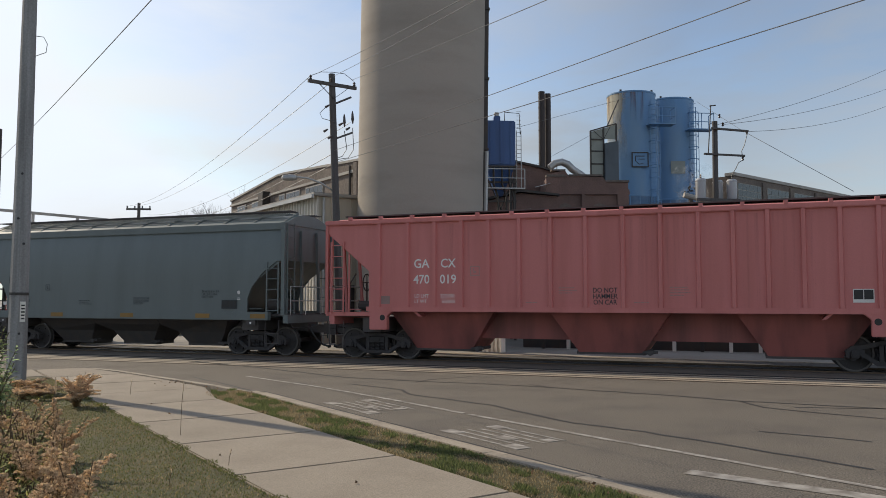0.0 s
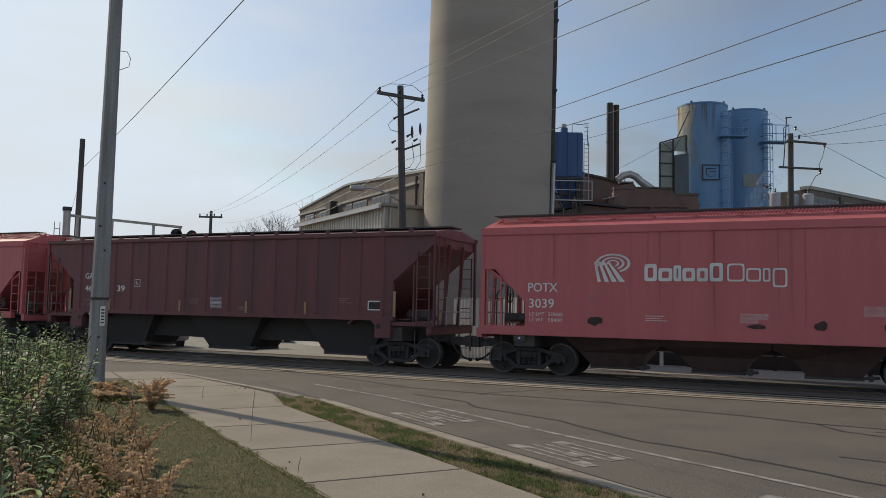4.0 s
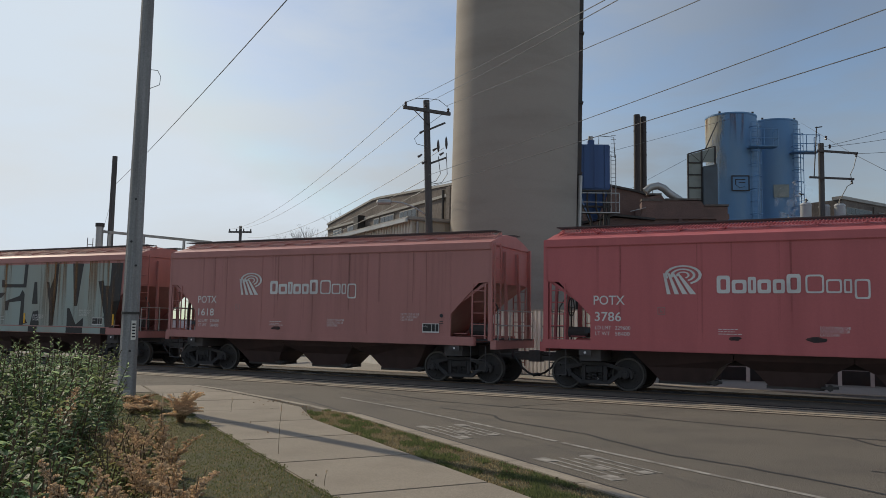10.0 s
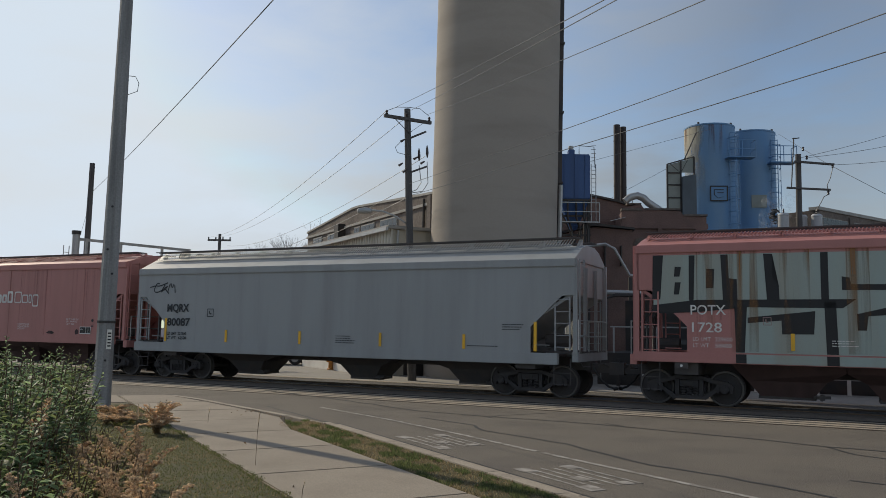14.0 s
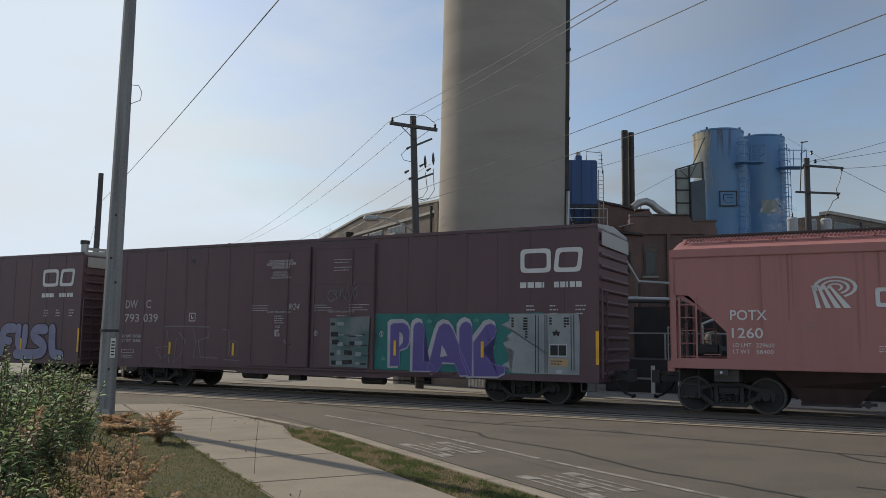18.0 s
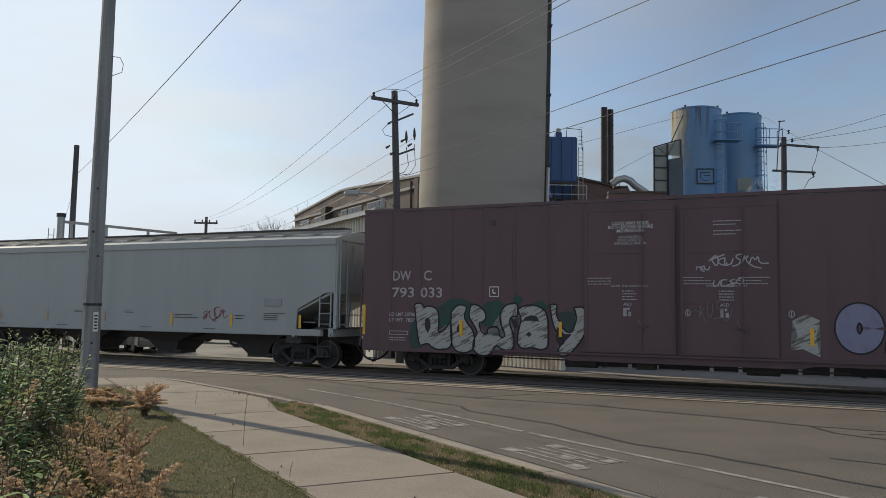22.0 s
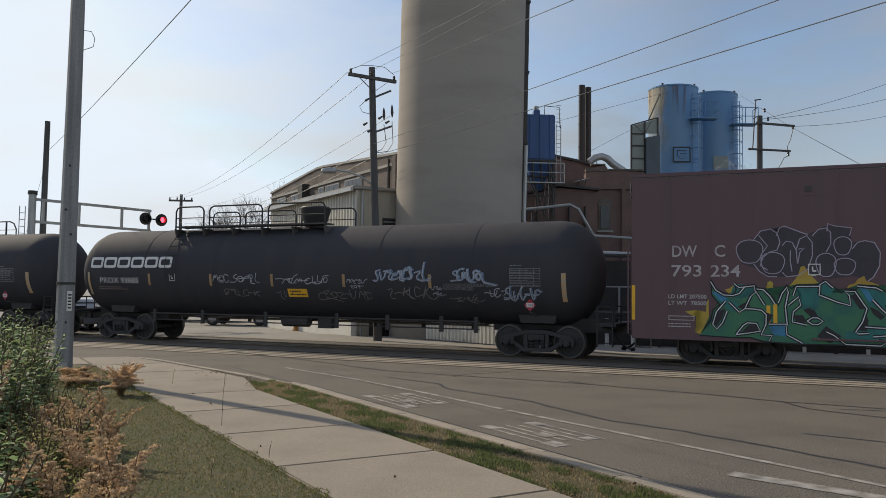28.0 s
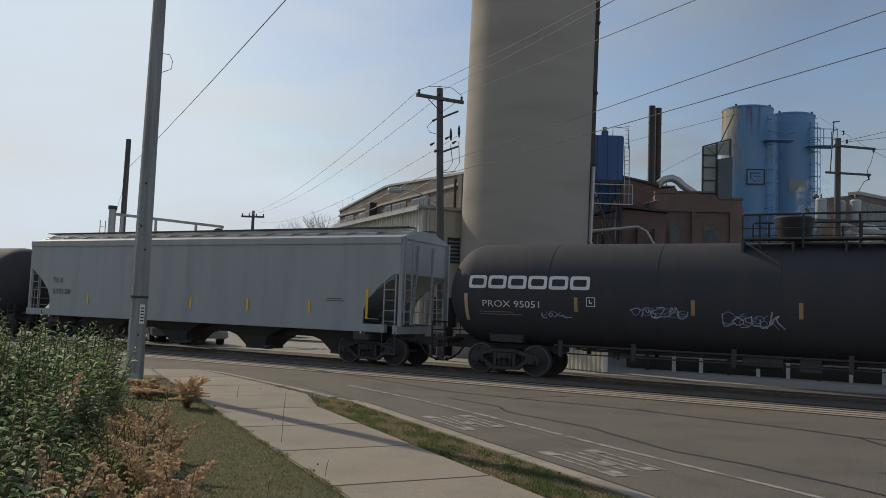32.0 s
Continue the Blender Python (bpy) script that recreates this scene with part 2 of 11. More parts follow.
# ---------------------------------------------------------------- mesh helpers
class Shape:
    """Collects vertices and faces of one part."""

    def __init__(self):
        self.v, self.f = [], []

    def add(self, verts, faces):
        k = len(self.v)
        self.v += [tuple(p) for p in verts]
        self.f += [tuple(i + k for i in q) for q in faces]
        return self

    def box(self, x0, x1, y0, y1, z0, z1):
        return self.add([(x, y, z) for z in (z0, z1) for y in (y0, y1) for x in (x0, x1)],
                        [(0, 2, 3, 1), (4, 5, 7, 6), (0, 1, 5, 4), (2, 6, 7, 3), (0, 4, 6, 2), (1, 3, 7, 5)])

    def prism(self, outline, a, b, axis="y"):
        """An outline of two coordinates, drawn out along the third axis from a to b."""
        n = len(outline)
        put = {"y": lambda p, h: (p[0], h, p[1]), "z": lambda p, h: (p[0], p[1], h), "x": lambda p, h: (h, p[0], p[1])}[axis]
        vs = [put(p, a) for p in outline] + [put(p, b) for p in outline]
        return self.add(vs, [tuple(range(n))[::-1], tuple(range(n, 2 * n))] + [(i, (i + 1) % n, n + (i + 1) % n, n + i) for i in range(n)])

    def rod(self, p, q, r, r2=None, seg=8):
        """A round bar from p to q."""
        p, q = Vector(p), Vector(q)
        d = (q - p).normalized()
        s = d.orthogonal().normalized()
        t = d.cross(s)
        r2 = r if r2 is None else r2
        ring = [(math.cos(2 * math.pi * i / seg), math.sin(2 * math.pi * i / seg)) for i in range(seg)]
        vs = [p + (s * c + t * w) * r for c, w in ring] + [q + (s * c + t * w) * r2 for c, w in ring]
        return self.add(vs, [tuple(range(seg))[::-1], tuple(range(seg, 2 * seg))] + [(i, (i + 1) % seg, seg + (i + 1) % seg, seg + i) for i in range(seg)])

    def pipe(self, points, r, seg=8):
        """One bent round bar through the points."""
        pts = [Vector(q) for q in points]
        side = (pts[1] - pts[0]).orthogonal().normalized()
        vs, n = [], len(pts)
        for i, q in enumerate(pts):
            d = (pts[min(i + 1, n - 1)] - pts[max(i - 1, 0)]).normalized()
            side = (side - d * side.dot(d)).normalized()
            t = d.cross(side)
            vs += [q + (side * math.cos(2 * math.pi * k / seg) + t * math.sin(2 * math.pi * k / seg)) * r for k in range(seg)]
        fs = [tuple(range(seg))[::-1], tuple(range((n - 1) * seg, n * seg))]
        fs += [(i * seg + k, i * seg + (k + 1) % seg, (i + 1) * seg + (k + 1) % seg, (i + 1) * seg + k) for i in range(n - 1) for k in range(seg)]
        return self.add(vs, fs)

    def bar(self, p, q, w, h=None):
        """A square bar from p to q."""
        p, q = Vector(p), Vector(q)
        h = w if h is None else h
        d = (q - p).normalized()
        up = Vector((0, 0, 1)) if abs(d.z) < 0.95 else Vector((0, 1, 0))
        s = d.cross(up).normalized()
        t = s.cross(d)
        vs = [e + s * a * w / 2 + t * b * h / 2 for e in (p, q) for a, b in ((-1, -1), (1, -1), (1, 1), (-1, 1))]
        return self.add(vs, [(0, 1, 2, 3), (7, 6, 5, 4), (0, 4, 5, 1), (1, 5, 6, 2), (2, 6, 7, 3), (3, 7, 4, 0)])

    def lathe(self, profile, seg=24, centre=(0, 0), axis="z"):
        """A profile of (radius, height) turned round an axis."""
        put = (lambda c, s, r, h: (centre[0] + r * c, centre[1] + r * s, h)) if axis == "z" else (lambda c, s, r, h: (h, centre[0] + r * c, centre[1] + r * s))
        vs, n = [], len(profile)
        for i in range(seg):
            c, s = math.cos(2 * math.pi * i / seg), math.sin(2 * math.pi * i / seg)
            vs += [put(c, s, r, h) for r, h in profile]
        return self.add(vs, [(i * n + j, ((i + 1) % seg) * n + j, ((i + 1) % seg) * n + j + 1, i * n + j + 1) for i in range(seg) for j in range(n - 1)])

    def mesh(self, name, smooth=False, bevel=0.0):
        me = bpy.data.meshes.new(name)
        me.from_pydata(self.v, [], self.f)
        bm = bmesh.new()
        bm.from_mesh(me)
        if len(bm.faces) < 4000:
            bmesh.ops.recalc_face_normals(bm, faces=bm.faces)
        if bevel:
            bmesh.ops.bevel(bm, geom=[e for e in bm.edges if len(e.link_faces) == 2 and e.calc_face_angle(0) > 0.6], offset=bevel, segments=2, affect="EDGES", clamp_overlap=True)
        bm.to_mesh(me)
        bm.free()
        if smooth:
            me.shade_smooth()
            me.set_sharp_from_angle(angle=radians(35))
        return me


def part(name, shape, material, parent=None, label="", smooth=False, bevel=0.0, at=None):
    """Links a shape as one mesh object, under a thing or a part of it."""
    me = shape if isinstance(shape, bpy.types.Mesh) else shape.mesh(name, smooth, bevel)
    if not me.materials:
        me.materials.append(material)
    ob = new(name, me)
    if parent:
        ob.parent = parent
    if at is not None:
        ob.matrix_basis = at
    return tagged(ob, label) if label else ob


def thing(name, label, category, at=None, group="", kind=""):
    ob = new(name)
    ob.empty_display_size = 0.3
    if at is not None:
        ob.matrix_basis = at
    return tagged(ob, label, category, group, kind)


def setting(name, shape, material, label, category="", smooth=False):
    ob = part(name, shape, material, smooth=smooth)
    return tagged(ob, label, category or name.split("_")[0], kind="structure")


def rust_runs(name="rust_runs", colour=(0.2, 0.085, 0.035), low=1.3, high=4.1, most=0.6, grain=7, edges=(0.46, 0.72)):
    """Rust or bleached paint washed down a side, thinning downwards."""
    m = bpy.data.materials.new(name)
    m.use_nodes = True
    n, l = m.node_tree.nodes, m.node_tree.links
    b = n["Principled BSDF"]
    b.inputs["Base Color"].default_value, b.inputs["Roughness"].default_value = (*colour, 1), 0.85
    tc, mp, nz, mr = n.new("ShaderNodeTexCoord"), n.new("ShaderNodeMapping"), n.new("ShaderNodeTexNoise"), n.new("ShaderNodeMapRange")
    mp.inputs["Scale"].default_value = (grain, grain if grain < 5 else 1, 0.25)
    nz.inputs["Scale"].default_value, nz.inputs["Detail"].default_value = 1.0, 5
    mr.inputs["From Min"].default_value, mr.inputs["From Max"].default_value, mr.inputs["To Max"].default_value = *edges, most
    sep, fall, mul = n.new("ShaderNodeSeparateXYZ"), n.new("ShaderNodeMapRange"), n.new("ShaderNodeMath")
    fall.inputs["From Min"].default_value, fall.inputs["From Max"].default_value, fall.inputs["To Min"].default_value = low, high, 0.25 if low < 2 else 0.0
    mul.operation = "MULTIPLY"
    t, mx = n.new("ShaderNodeBsdfTransparent"), n.new("ShaderNodeMixShader")
    l.new(tc.outputs["Object"], mp.inputs["Vector"])
    l.new(mp.outputs["Vector"], nz.inputs["Vector"])
    l.new(nz.outputs["Fac"], mr.inputs["Value"])
    l.new(tc.outputs["Object"], sep.inputs["Vector"])
    l.new(sep.outputs["Z"], fall.inputs["Value"])
    l.new(mr.outputs["Result"], mul.inputs[0])
    l.new(fall.outputs["Result"], mul.inputs[1])
    l.new(mul.outputs[0], mx.inputs["Fac"])
    l.new(t.outputs["BSDF"], mx.inputs[1])
    l.new(b.outputs["BSDF"], mx.inputs[2])
    l.new(mx.outputs["Shader"], n["Material Output"].inputs["Surface"])
    return m


BLEACH = rust_runs("bleached_paint", (0.5, 0.46, 0.36), 10.3, 13.6, 0.85, 1.2, (0.36, 0.56))
RUST_BLEED = rust_runs("rust_bleed_runs", (0.22, 0.1, 0.04), 12.6, 14.6, 0.7, 4.5, (0.5, 0.64))
SKIRT = surface("skirt_blue", (0.07, 0.15, 0.27), 0.6, spot=(0.2, 0.24, 0.3), amount=0.7, scale=0.8)


# ---------------------------------------------------------------- ground, road, track
U = Vector((math.cos(radians(TURN)), math.sin(radians(TURN)), 0))      # along the track, the way the train goes
N = Vector((-U.y, U.x, 0))                                            # away from the street
TRACK = Matrix.Translation(N * TRACK_N) @ pose(0, 0, 0, 0, 0, TURN)   # track frame: x along, y away, z up
STREET_TURN = -61.0
SD = Vector((math.cos(radians(STREET_TURN)), math.sin(radians(STREET_TURN)), 0))
STREET = pose(0, 0, 0, 0, 0, STREET_TURN)                             # street frame: x along (towards the eye), y across to the right


def street_xy(p, q):
    """World place of p metres along the street and q metres across it."""
    v = SD * p + Vector((-SD.y, SD.x, 0)) * q
    return v.x, v.y


def flat(points, z0, z1):
    return Shape().prism(points, z0, z1, "z")


setting("ground", flat([(-900, -300), (900, -300), (900, 1500), (-900, 1500)], -0.5, -0.12), FAR_PAVE, "wide bare ground of worn pavement and dirt", "ground")
# street surface, from the kerb to the second track and along the rails
ROAD_EDGE = [(30, 5.6), (-12.0, 5.6), (-15.0, 5.5), (-17.0, 5.25), (-19.0, 4.85), (-21.0, 4.5), (-22.5, 4.1), (-22.9, 2.6), (-23.3, 0.0), (-24.5, -9)]
edge = [street_xy(*e) for e in ROAD_EDGE]
far_line = [(TRACK @ Vector((x, -4.75, 0))).xy for x in (-45, 60)]
road = flat([*[tuple(e) for e in edge], tuple(far_line[0]), tuple(far_line[1]), (60, -30)], -0.12, 0.0)
setting("road", road, ASPHALT, "worn grey asphalt street with sealed cracks", "road")


def along_track(name, y0, y1, z0, z1, material, label, x0=-80, x1=70, category=""):
    ob = setting(name, Shape().box(x0, x1, y0, y1, z0, z1), material, label, category)
    ob.matrix_basis = TRACK
    return ob


along_track("siding_infill", -4.75, -3.1, -0.12, -0.015, ASPHALT_TRACK, "brown patched infill between the siding rails", category="road")
along_track("track_shoulder", -3.1, -0.85, -0.12, -0.03, ASPHALT_TRACK, "dark oily strip of patched asphalt beside the rails", category="road")
along_track("track_bed", -0.85, 2.4, -0.12, -0.05, BALLAST, "dark ballast under the passing train", category="track")
along_track("far_shoulder", 2.4, 7.0, -0.12, -0.04, FAR_PAVE, "pale dusty pavement beyond the rails", category="pavement")
for y in (-4.64, -3.2, -0.7175, 0.7175):
    r = Shape().box(-80, 70, y - 0.035, y + 0.035, -0.06, 0.0)
    r.box(-80, 70, y - 0.07, y + 0.07, -0.12, -0.05)
    ob = part("rail", r, RAIL_STEEL, at=TRACK)
    tagged(ob, "worn steel rail set flush with the street", "rail", "rails", "structure")

# kerb stones, pavement slabs, grass
kerb_mesh = Shape().prism([(0.04, -0.1), (0.04, 0.055), (0.2, 0.055), (0.25, 0.012), (0.42, 0.006), (0.42, -0.1)], -0.746, 0.746, "x").mesh("kerb", bevel=0.008)
kerb_mesh.materials.append(KERB)
kerb = thing("kerb", "low concrete kerb along the grass strip", "kerb", kind="structure")
for i in range(21):
    part("kerb_stone", kerb_mesh, KERB, kerb, at=STREET @ pose(-14.2 + 1.5 * i, 5.44, 0, 0, 0, 0))
bent = [(-15.0, 5.37), (-16.5, 5.2), (-18.0, 4.93), (-19.5, 4.63), (-21.0, 4.36), (-22.3, 3.95)]
for (p0, q0), (p1, q1) in zip(bent, bent[1:]):
    part("kerb_stone", kerb_mesh, KERB, kerb, at=STREET @ pose((p0 + p1) / 2, (q0 + q1) / 2, -0.02, 0, 0, math.degrees(math.atan2(q1 - q0, p1 - p0)) + 180) @ Matrix.Scale(1.0, 4))
pavement = thing("pavement", "buff concrete pavement of jointed slabs", "pavement", kind="structure")
slab = Shape().box(-1.015, 1.015, 2.75, 4.6, -0.1, 0.055).mesh("slab", bevel=0.015)
slab.materials.append(CONCRETE)
for i in range(15):
    part("slab", slab, CONCRETE, pavement, at=STREET @ pose(-13.0 + 2.05 * i, 0, 0))
for p0, p1, q0, q1 in [(-16.05, -14.06, 4.9, 4.6), (-18.1, -16.08, 4.78, 5.05), (-20.15, -18.13, 4.42, 4.78), (-22.5, -20.18, 3.9, 4.42)]:
    if p0 < -16.06:
        sl = Shape().prism([(p0, 2.75), (p1, 2.75), (p1, q1), (p0, q0)], -0.1, 0.045, "z")
    else:
        sl = Shape().prism([(p0, 2.75), (p1, 2.75), (p1, 4.6), (p0, 5.0)], -0.1, 0.05, "z")
    part("slab", sl.mesh("slab", bevel=0.015), CONCRETE, pavement, at=STREET)
for j in range(6):
    part("slab", Shape().prism([(-22.7 - 0.2 * j, 2.72 - 2.05 * j), (-20.6 - 0.1 * j, 2.72 - 2.05 * j), (-20.7 - 0.1 * j, 0.7 - 2.05 * j), (-22.9 - 0.2 * j, 0.7 - 2.05 * j)], -0.1, 0.04, "z").mesh("slab", bevel=0.015), CONCRETE, pavement, at=STREET)
setting("verge", flat([street_xy(*e) for e in [(25, 4.6), (25, 5.48), (-14, 5.48), (-15.4, 4.75)]], -0.12, 0.036), SOIL, "narrow strip of worn turf beside the kerb", "grass")
setting("lawn", flat([street_xy(*e) for e in [(25, 2.75), (-14.0, 2.75), (-20.6, 2.72), (-21.0, -12), (-21.0, -40), (25, -40)]], -0.12, 0.03), SOIL, "dry autumn lawn behind the pavement", "grass")

# ---------------------------------------------------------------- silo, buildings behind the track
silo = thing("silo", "tall round buff concrete silo with a dark service pipe", "silo", pose(1.76, 34.75, 0, 0, 0.7, 0))
part("shaft", Shape().lathe([(2.71, 1.1)] + [(2.71, 1.1 + 1.6 * i) for i in range(1, 20)] + [(2.71, 33), (0, 33)], 96), SILO, silo, smooth=True)
part("base_ring", Shape().lathe([(2.86, -0.1), (2.86, 1.1), (2.71, 1.16)], 96), SILO, silo, smooth=True)
pipe = Shape()
pipe.box(2.62, 2.86, -0.35, -0.1, 4.6, 33)
for i in range(9):
    pipe.box(2.5, 2.9, -0.42, -0.05, 5.2 + 3.1 * i, 5.28 + 3.1 * i)
part("service_chase", pipe, DARK_STEEL, silo, "dark steel chase running up the shaft")
part("drain_pipe", Shape().pipe([(2.8, -0.5, 8.2), (2.76, -0.5, 5.0), (2.95, -0.6, 4.55), (3.3, -0.7, 4.3)], 0.09), GALV, silo, "pale drain pipe")
part("cap_ring", Shape().lathe([(2.71, 32.4), (2.9, 32.4), (2.9, 32.9), (2.71, 32.9)], 48), TRIM_GREY, silo)


def corrugated(x0, x1, z0, z1, y, pitch=0.3, depth=0.05):
    """A ribbed sheet facing -y."""
    s = Shape()
    x = x0
    pts = []
    while x < x1 - 1e-6:
        for dx, dy in ((0, 0), (0.45, 0), (0.55, -depth), (0.95, -depth)):
            if x + dx * pitch <= x1:
                pts.append((x + dx * pitch, y + dy))
        x += pitch
    pts += [(x1, y), (x1, y + 0.12), (x0, y + 0.12)]
    return s.prism(pts, z0, z1, "z")


# clad store beside the silo: its long wall follows the street
store = thing("metal_store", "cream ribbed-metal store with a low white wall", "building", pose(-2.55, 34.2, 0, 0, 0, STREET_TURN))
# local x points along the street towards the eye, so the wall runs from -10.65 to 0; -y faces the crossing
part("long_wall", corrugated(-10.65, 0, 1.15, 6.15, -0.02), PALE_CLAD, store)
part("plinth", Shape().box(-10.65, 0.02, -0.14, 0.1, -0.12, 1.15), WHITE_WALL, store, "white rendered base wall")
part("end_wall", Shape().box(-0.1, 0.0, 0.06, 7.0, -0.12, 6.15), CREAM, store)
for i in range(7):
    part("end_rib", Shape().box(0.0, 0.025, 0.6 + i, 0.64 + i, 1.15, 6.1), CREAM, store)
part("roof", Shape().box(-10.9, 0.18, -0.25, 7.2, 6.15, 6.3), TRIM_GREY, store, "dark grey roof edge", bevel=0.03)
part("gutter", Shape().box(-10.9, 0.2, -0.36, -0.25, 6.05, 6.2), GALV, store)
part("louvre", Shape().box(0.0, 0.05, 1.25, 1.85, 3.9, 5.0), DARK_STEEL, store, "dark louvred vent")
for i in range(6):
    part("louvre_slat", Shape().box(0.05, 0.09, 1.28, 1.82, 3.98 + i * 0.165, 4.04 + i * 0.165), MESH_PANEL, store)
part("loading_door", Shape().box(0.0, 0.06, 0.7, 1.75, -0.1, 2.4), DARK_STEEL, store, "dark steel door")
part("downpipe", Shape().rod((0.12, 0.25, 0), (0.12, 0.25, 6.1), 0.06), GALV, store)

# old brick hall behind it
hall = thing("brick_hall", "long weathered brick hall with a stepped parapet", "building", pose(-1.0, 40.5, 0, 0, 0, STREET_TURN))
part("street_wall", Shape().prism([(-18.9, -0.1), (0, -0.1), (0, 8.75), (-3.5, 8.95), (-9.55, 9.3), (-10.6, 9.3), (-18.9, 8.6)], 0, 0.4), BRICK_OLD, hall)
part("end_wall", Shape().box(-0.4, 0, 0.4, 14, -0.1, 8.75), BRICK_OLD, hall)
part("coping", Shape().prism([(-19.0, 8.6), (-10.6, 9.3), (-9.5, 9.3), (-3.5, 8.95), (0.1, 8.75), (0.1, 8.87), (-3.5, 9.07), (-9.55, 9.42), (-10.6, 9.42), (-19.0, 8.72)], -0.06, 0.46), TRIM_GREY, hall, "pale stone coping")
part("string_course", Shape().box(-18.9, 0, -0.1, -0.003, 8.22, 8.36), TRIM_GREY, hall)
part("roof", Shape().prism([(-18.9, 8.45), (-0.4, 8.45), (-0.4, 8.6), (-18.9, 8.6)], 0.4, 14), DARK_STEEL, hall)
for x0, x1 in ((-17.6, -15.9), (-14.8, -13.0), (-10.2, -9.3), (-9.1, -7.1), (-6.3, -4.0)):
    w = part("window", Shape().box(x0, x1, -0.05, -0.003, 7.45, 8.12), TRIM_GREY, hall, "wide steel-framed clerestory window")
    k = max(2, round((x1 - x0) / 0.6))
    for i in range(k):
        a, b = x0 + 0.06 + (x1 - x0 - 0.06) * i / k, x0 + (x1 - x0 - 0.06) * (i + 1) / k
        part("pane", Shape().box(a, b, -0.06, -0.045, 7.52, 8.05), DARK_GLASS, w)
part("vent_hood", Shape().box(-12.5, -11.7, -0.5, -0.003, 7.5, 8.5), DARK_STEEL, hall, bevel=0.03)
part("pilaster", Shape().box(-0.35, 0.05, -0.12, -0.003, -0.1, 8.7), BRICK_OLD, hall)
part("downpipe", Shape().rod((-0.7, -0.1, 0), (-0.7, -0.1, 8.6), 0.07), DARK_STEEL, hall)

# ribbed white fence right of the silo
fx = Vector((4.25, 27.3, 0)) - Vector((0.45, 31.95, 0))
fence = thing("white_fence", "white ribbed-metal fence beside the silo", "fence", pose(0.45, 31.95, 0, 0, 0, math.degrees(math.atan2(fx.y, fx.x))))
part("sheet", corrugated(0, fx.length, 0, 2.3, 0, 0.2, 0.08), FENCE_WHITE, fence)
part("cap_rail", Shape().box(0, fx.length, -0.07, 0.14, 2.3, 2.34), TRIM_GREY, fence)

# ---------------------------------------------------------------- plant yard behind the track
house = thing("boiler_house", "red brick boiler house with arched windows", "building", pose(8.9, 42.0, 0, 0, 0, -4))
part("front_wall", Shape().prism([(0, -0.1), (4.35, -0.1), (4.35, 8.0), (3.2, 8.05), (3.0, 8.3), (1.2, 8.35), (1.0, 8.65), (0.3, 8.5), (0, 8.25)], 0, 0.4), BRICK, house)
part("side_wall", Shape().box(0, 0.4, 0.4, 8, -0.1, 8.2), BRICK, house)
part("roof", Shape().box(0.4, 4.3, 0.4, 8, 7.6, 7.8), DARK_STEEL, house)
for x in (1.0, 2.8):
    arch = [(x - 0.32, 5.2), (x + 0.32, 5.2), (x + 0.32, 6.5), (x + 0.2, 6.68), (x, 6.75), (x - 0.2, 6.68), (x - 0.32, 6.5)]
    w = part("window", Shape().prism(arch, -0.03, -0.003), BRICK_OLD, house, "bricked arched window")
    part("pane", Shape().box(x - 0.22, x + 0.22, -0.06, -0.035, 5.3, 6.45), DARK_GLASS, w)
    part("sill", Shape().box(x - 0.42, x + 0.42, -0.12, -0.003, 5.08, 5.19), TRIM_GREY, w)
    part("arch_ring", Shape().prism([(x - 0.42, 6.45), (x - 0.32, 6.5), (x - 0.2, 6.68), (x, 6.75), (x + 0.2, 6.68), (x + 0.32, 6.5), (x + 0.42, 6.45), (x + 0.28, 6.8), (x, 6.9), (x - 0.28, 6.8)], -0.05, -0.003), BRICK_OLD, w)
for x0, x1 in ((-0.05, 0.22), (1.85, 2.05), (3.75, 4.35)):
    part("pilaster", Shape().box(x0, x1, -0.14, -0.003, -0.1, 7.35), BRICK, house)
part("corbel", Shape().box(-0.05, 4.4, -0.14, -0.003, 7.35, 7.5).box(-0.05, 4.4, -0.09, -0.003, 7.5, 7.62), BRICK, house)
for x0, x1, z0, z1 in ((0.0, 1.05, 8.3, 8.42), (1.2, 3.0, 8.34, 8.43), (3.2, 4.4, 8.02, 8.12), (0.28, 1.02, 8.62, 8.7)):
    part("coping", Shape().box(x0, x1, -0.06, 0.44, z0, z1), BRICK_OLD, house)
part("broken_sheet", Shape().add([(-0.6, -0.1, 7.75), (0.2, -0.15, 7.95), (0.25, 0.3, 8.0), (-0.55, 0.3, 7.8), (-0.6, -0.1, 7.72), (0.2, -0.15, 7.92), (0.25, 0.3, 7.97), (-0.55, 0.3, 7.77)], [(0, 1, 2, 3), (7, 6, 5, 4), (0, 4, 5, 1), (1, 5, 6, 2), (2, 6, 7, 3), (3, 7, 4, 0)]), GALV, house, "loose pale roof sheet")
wing = thing("low_brick_wing", "low dark brick wing with a patched roof", "building", pose(4.9, 40.2, 0, 0, 0, -4))
part("front_wall", Shape().prism([(0, -0.1), (4.1, -0.1), (4.1, 7.0), (2.2, 7.15), (0, 6.6)], 0, 0.4), BRICK, wing)
part("roof", Shape().prism([(-0.1, 6.6), (2.2, 7.2), (4.2, 7.0), (4.2, 7.1), (2.2, 7.32), (-0.1, 6.72)], -0.25, 5.0), DARK_STEEL, wing)
for i in range(5):
    part("wall_bracket", Shape().box(0.3 + 0.8 * i, 0.36 + 0.8 * i, -0.3, 0, 5.2, 6.2), DARK_STEEL, wing)
gable = thing("rear_shed", "dark sloping shed roof behind the stacks", "building", pose(7.2, 44.5, 0))
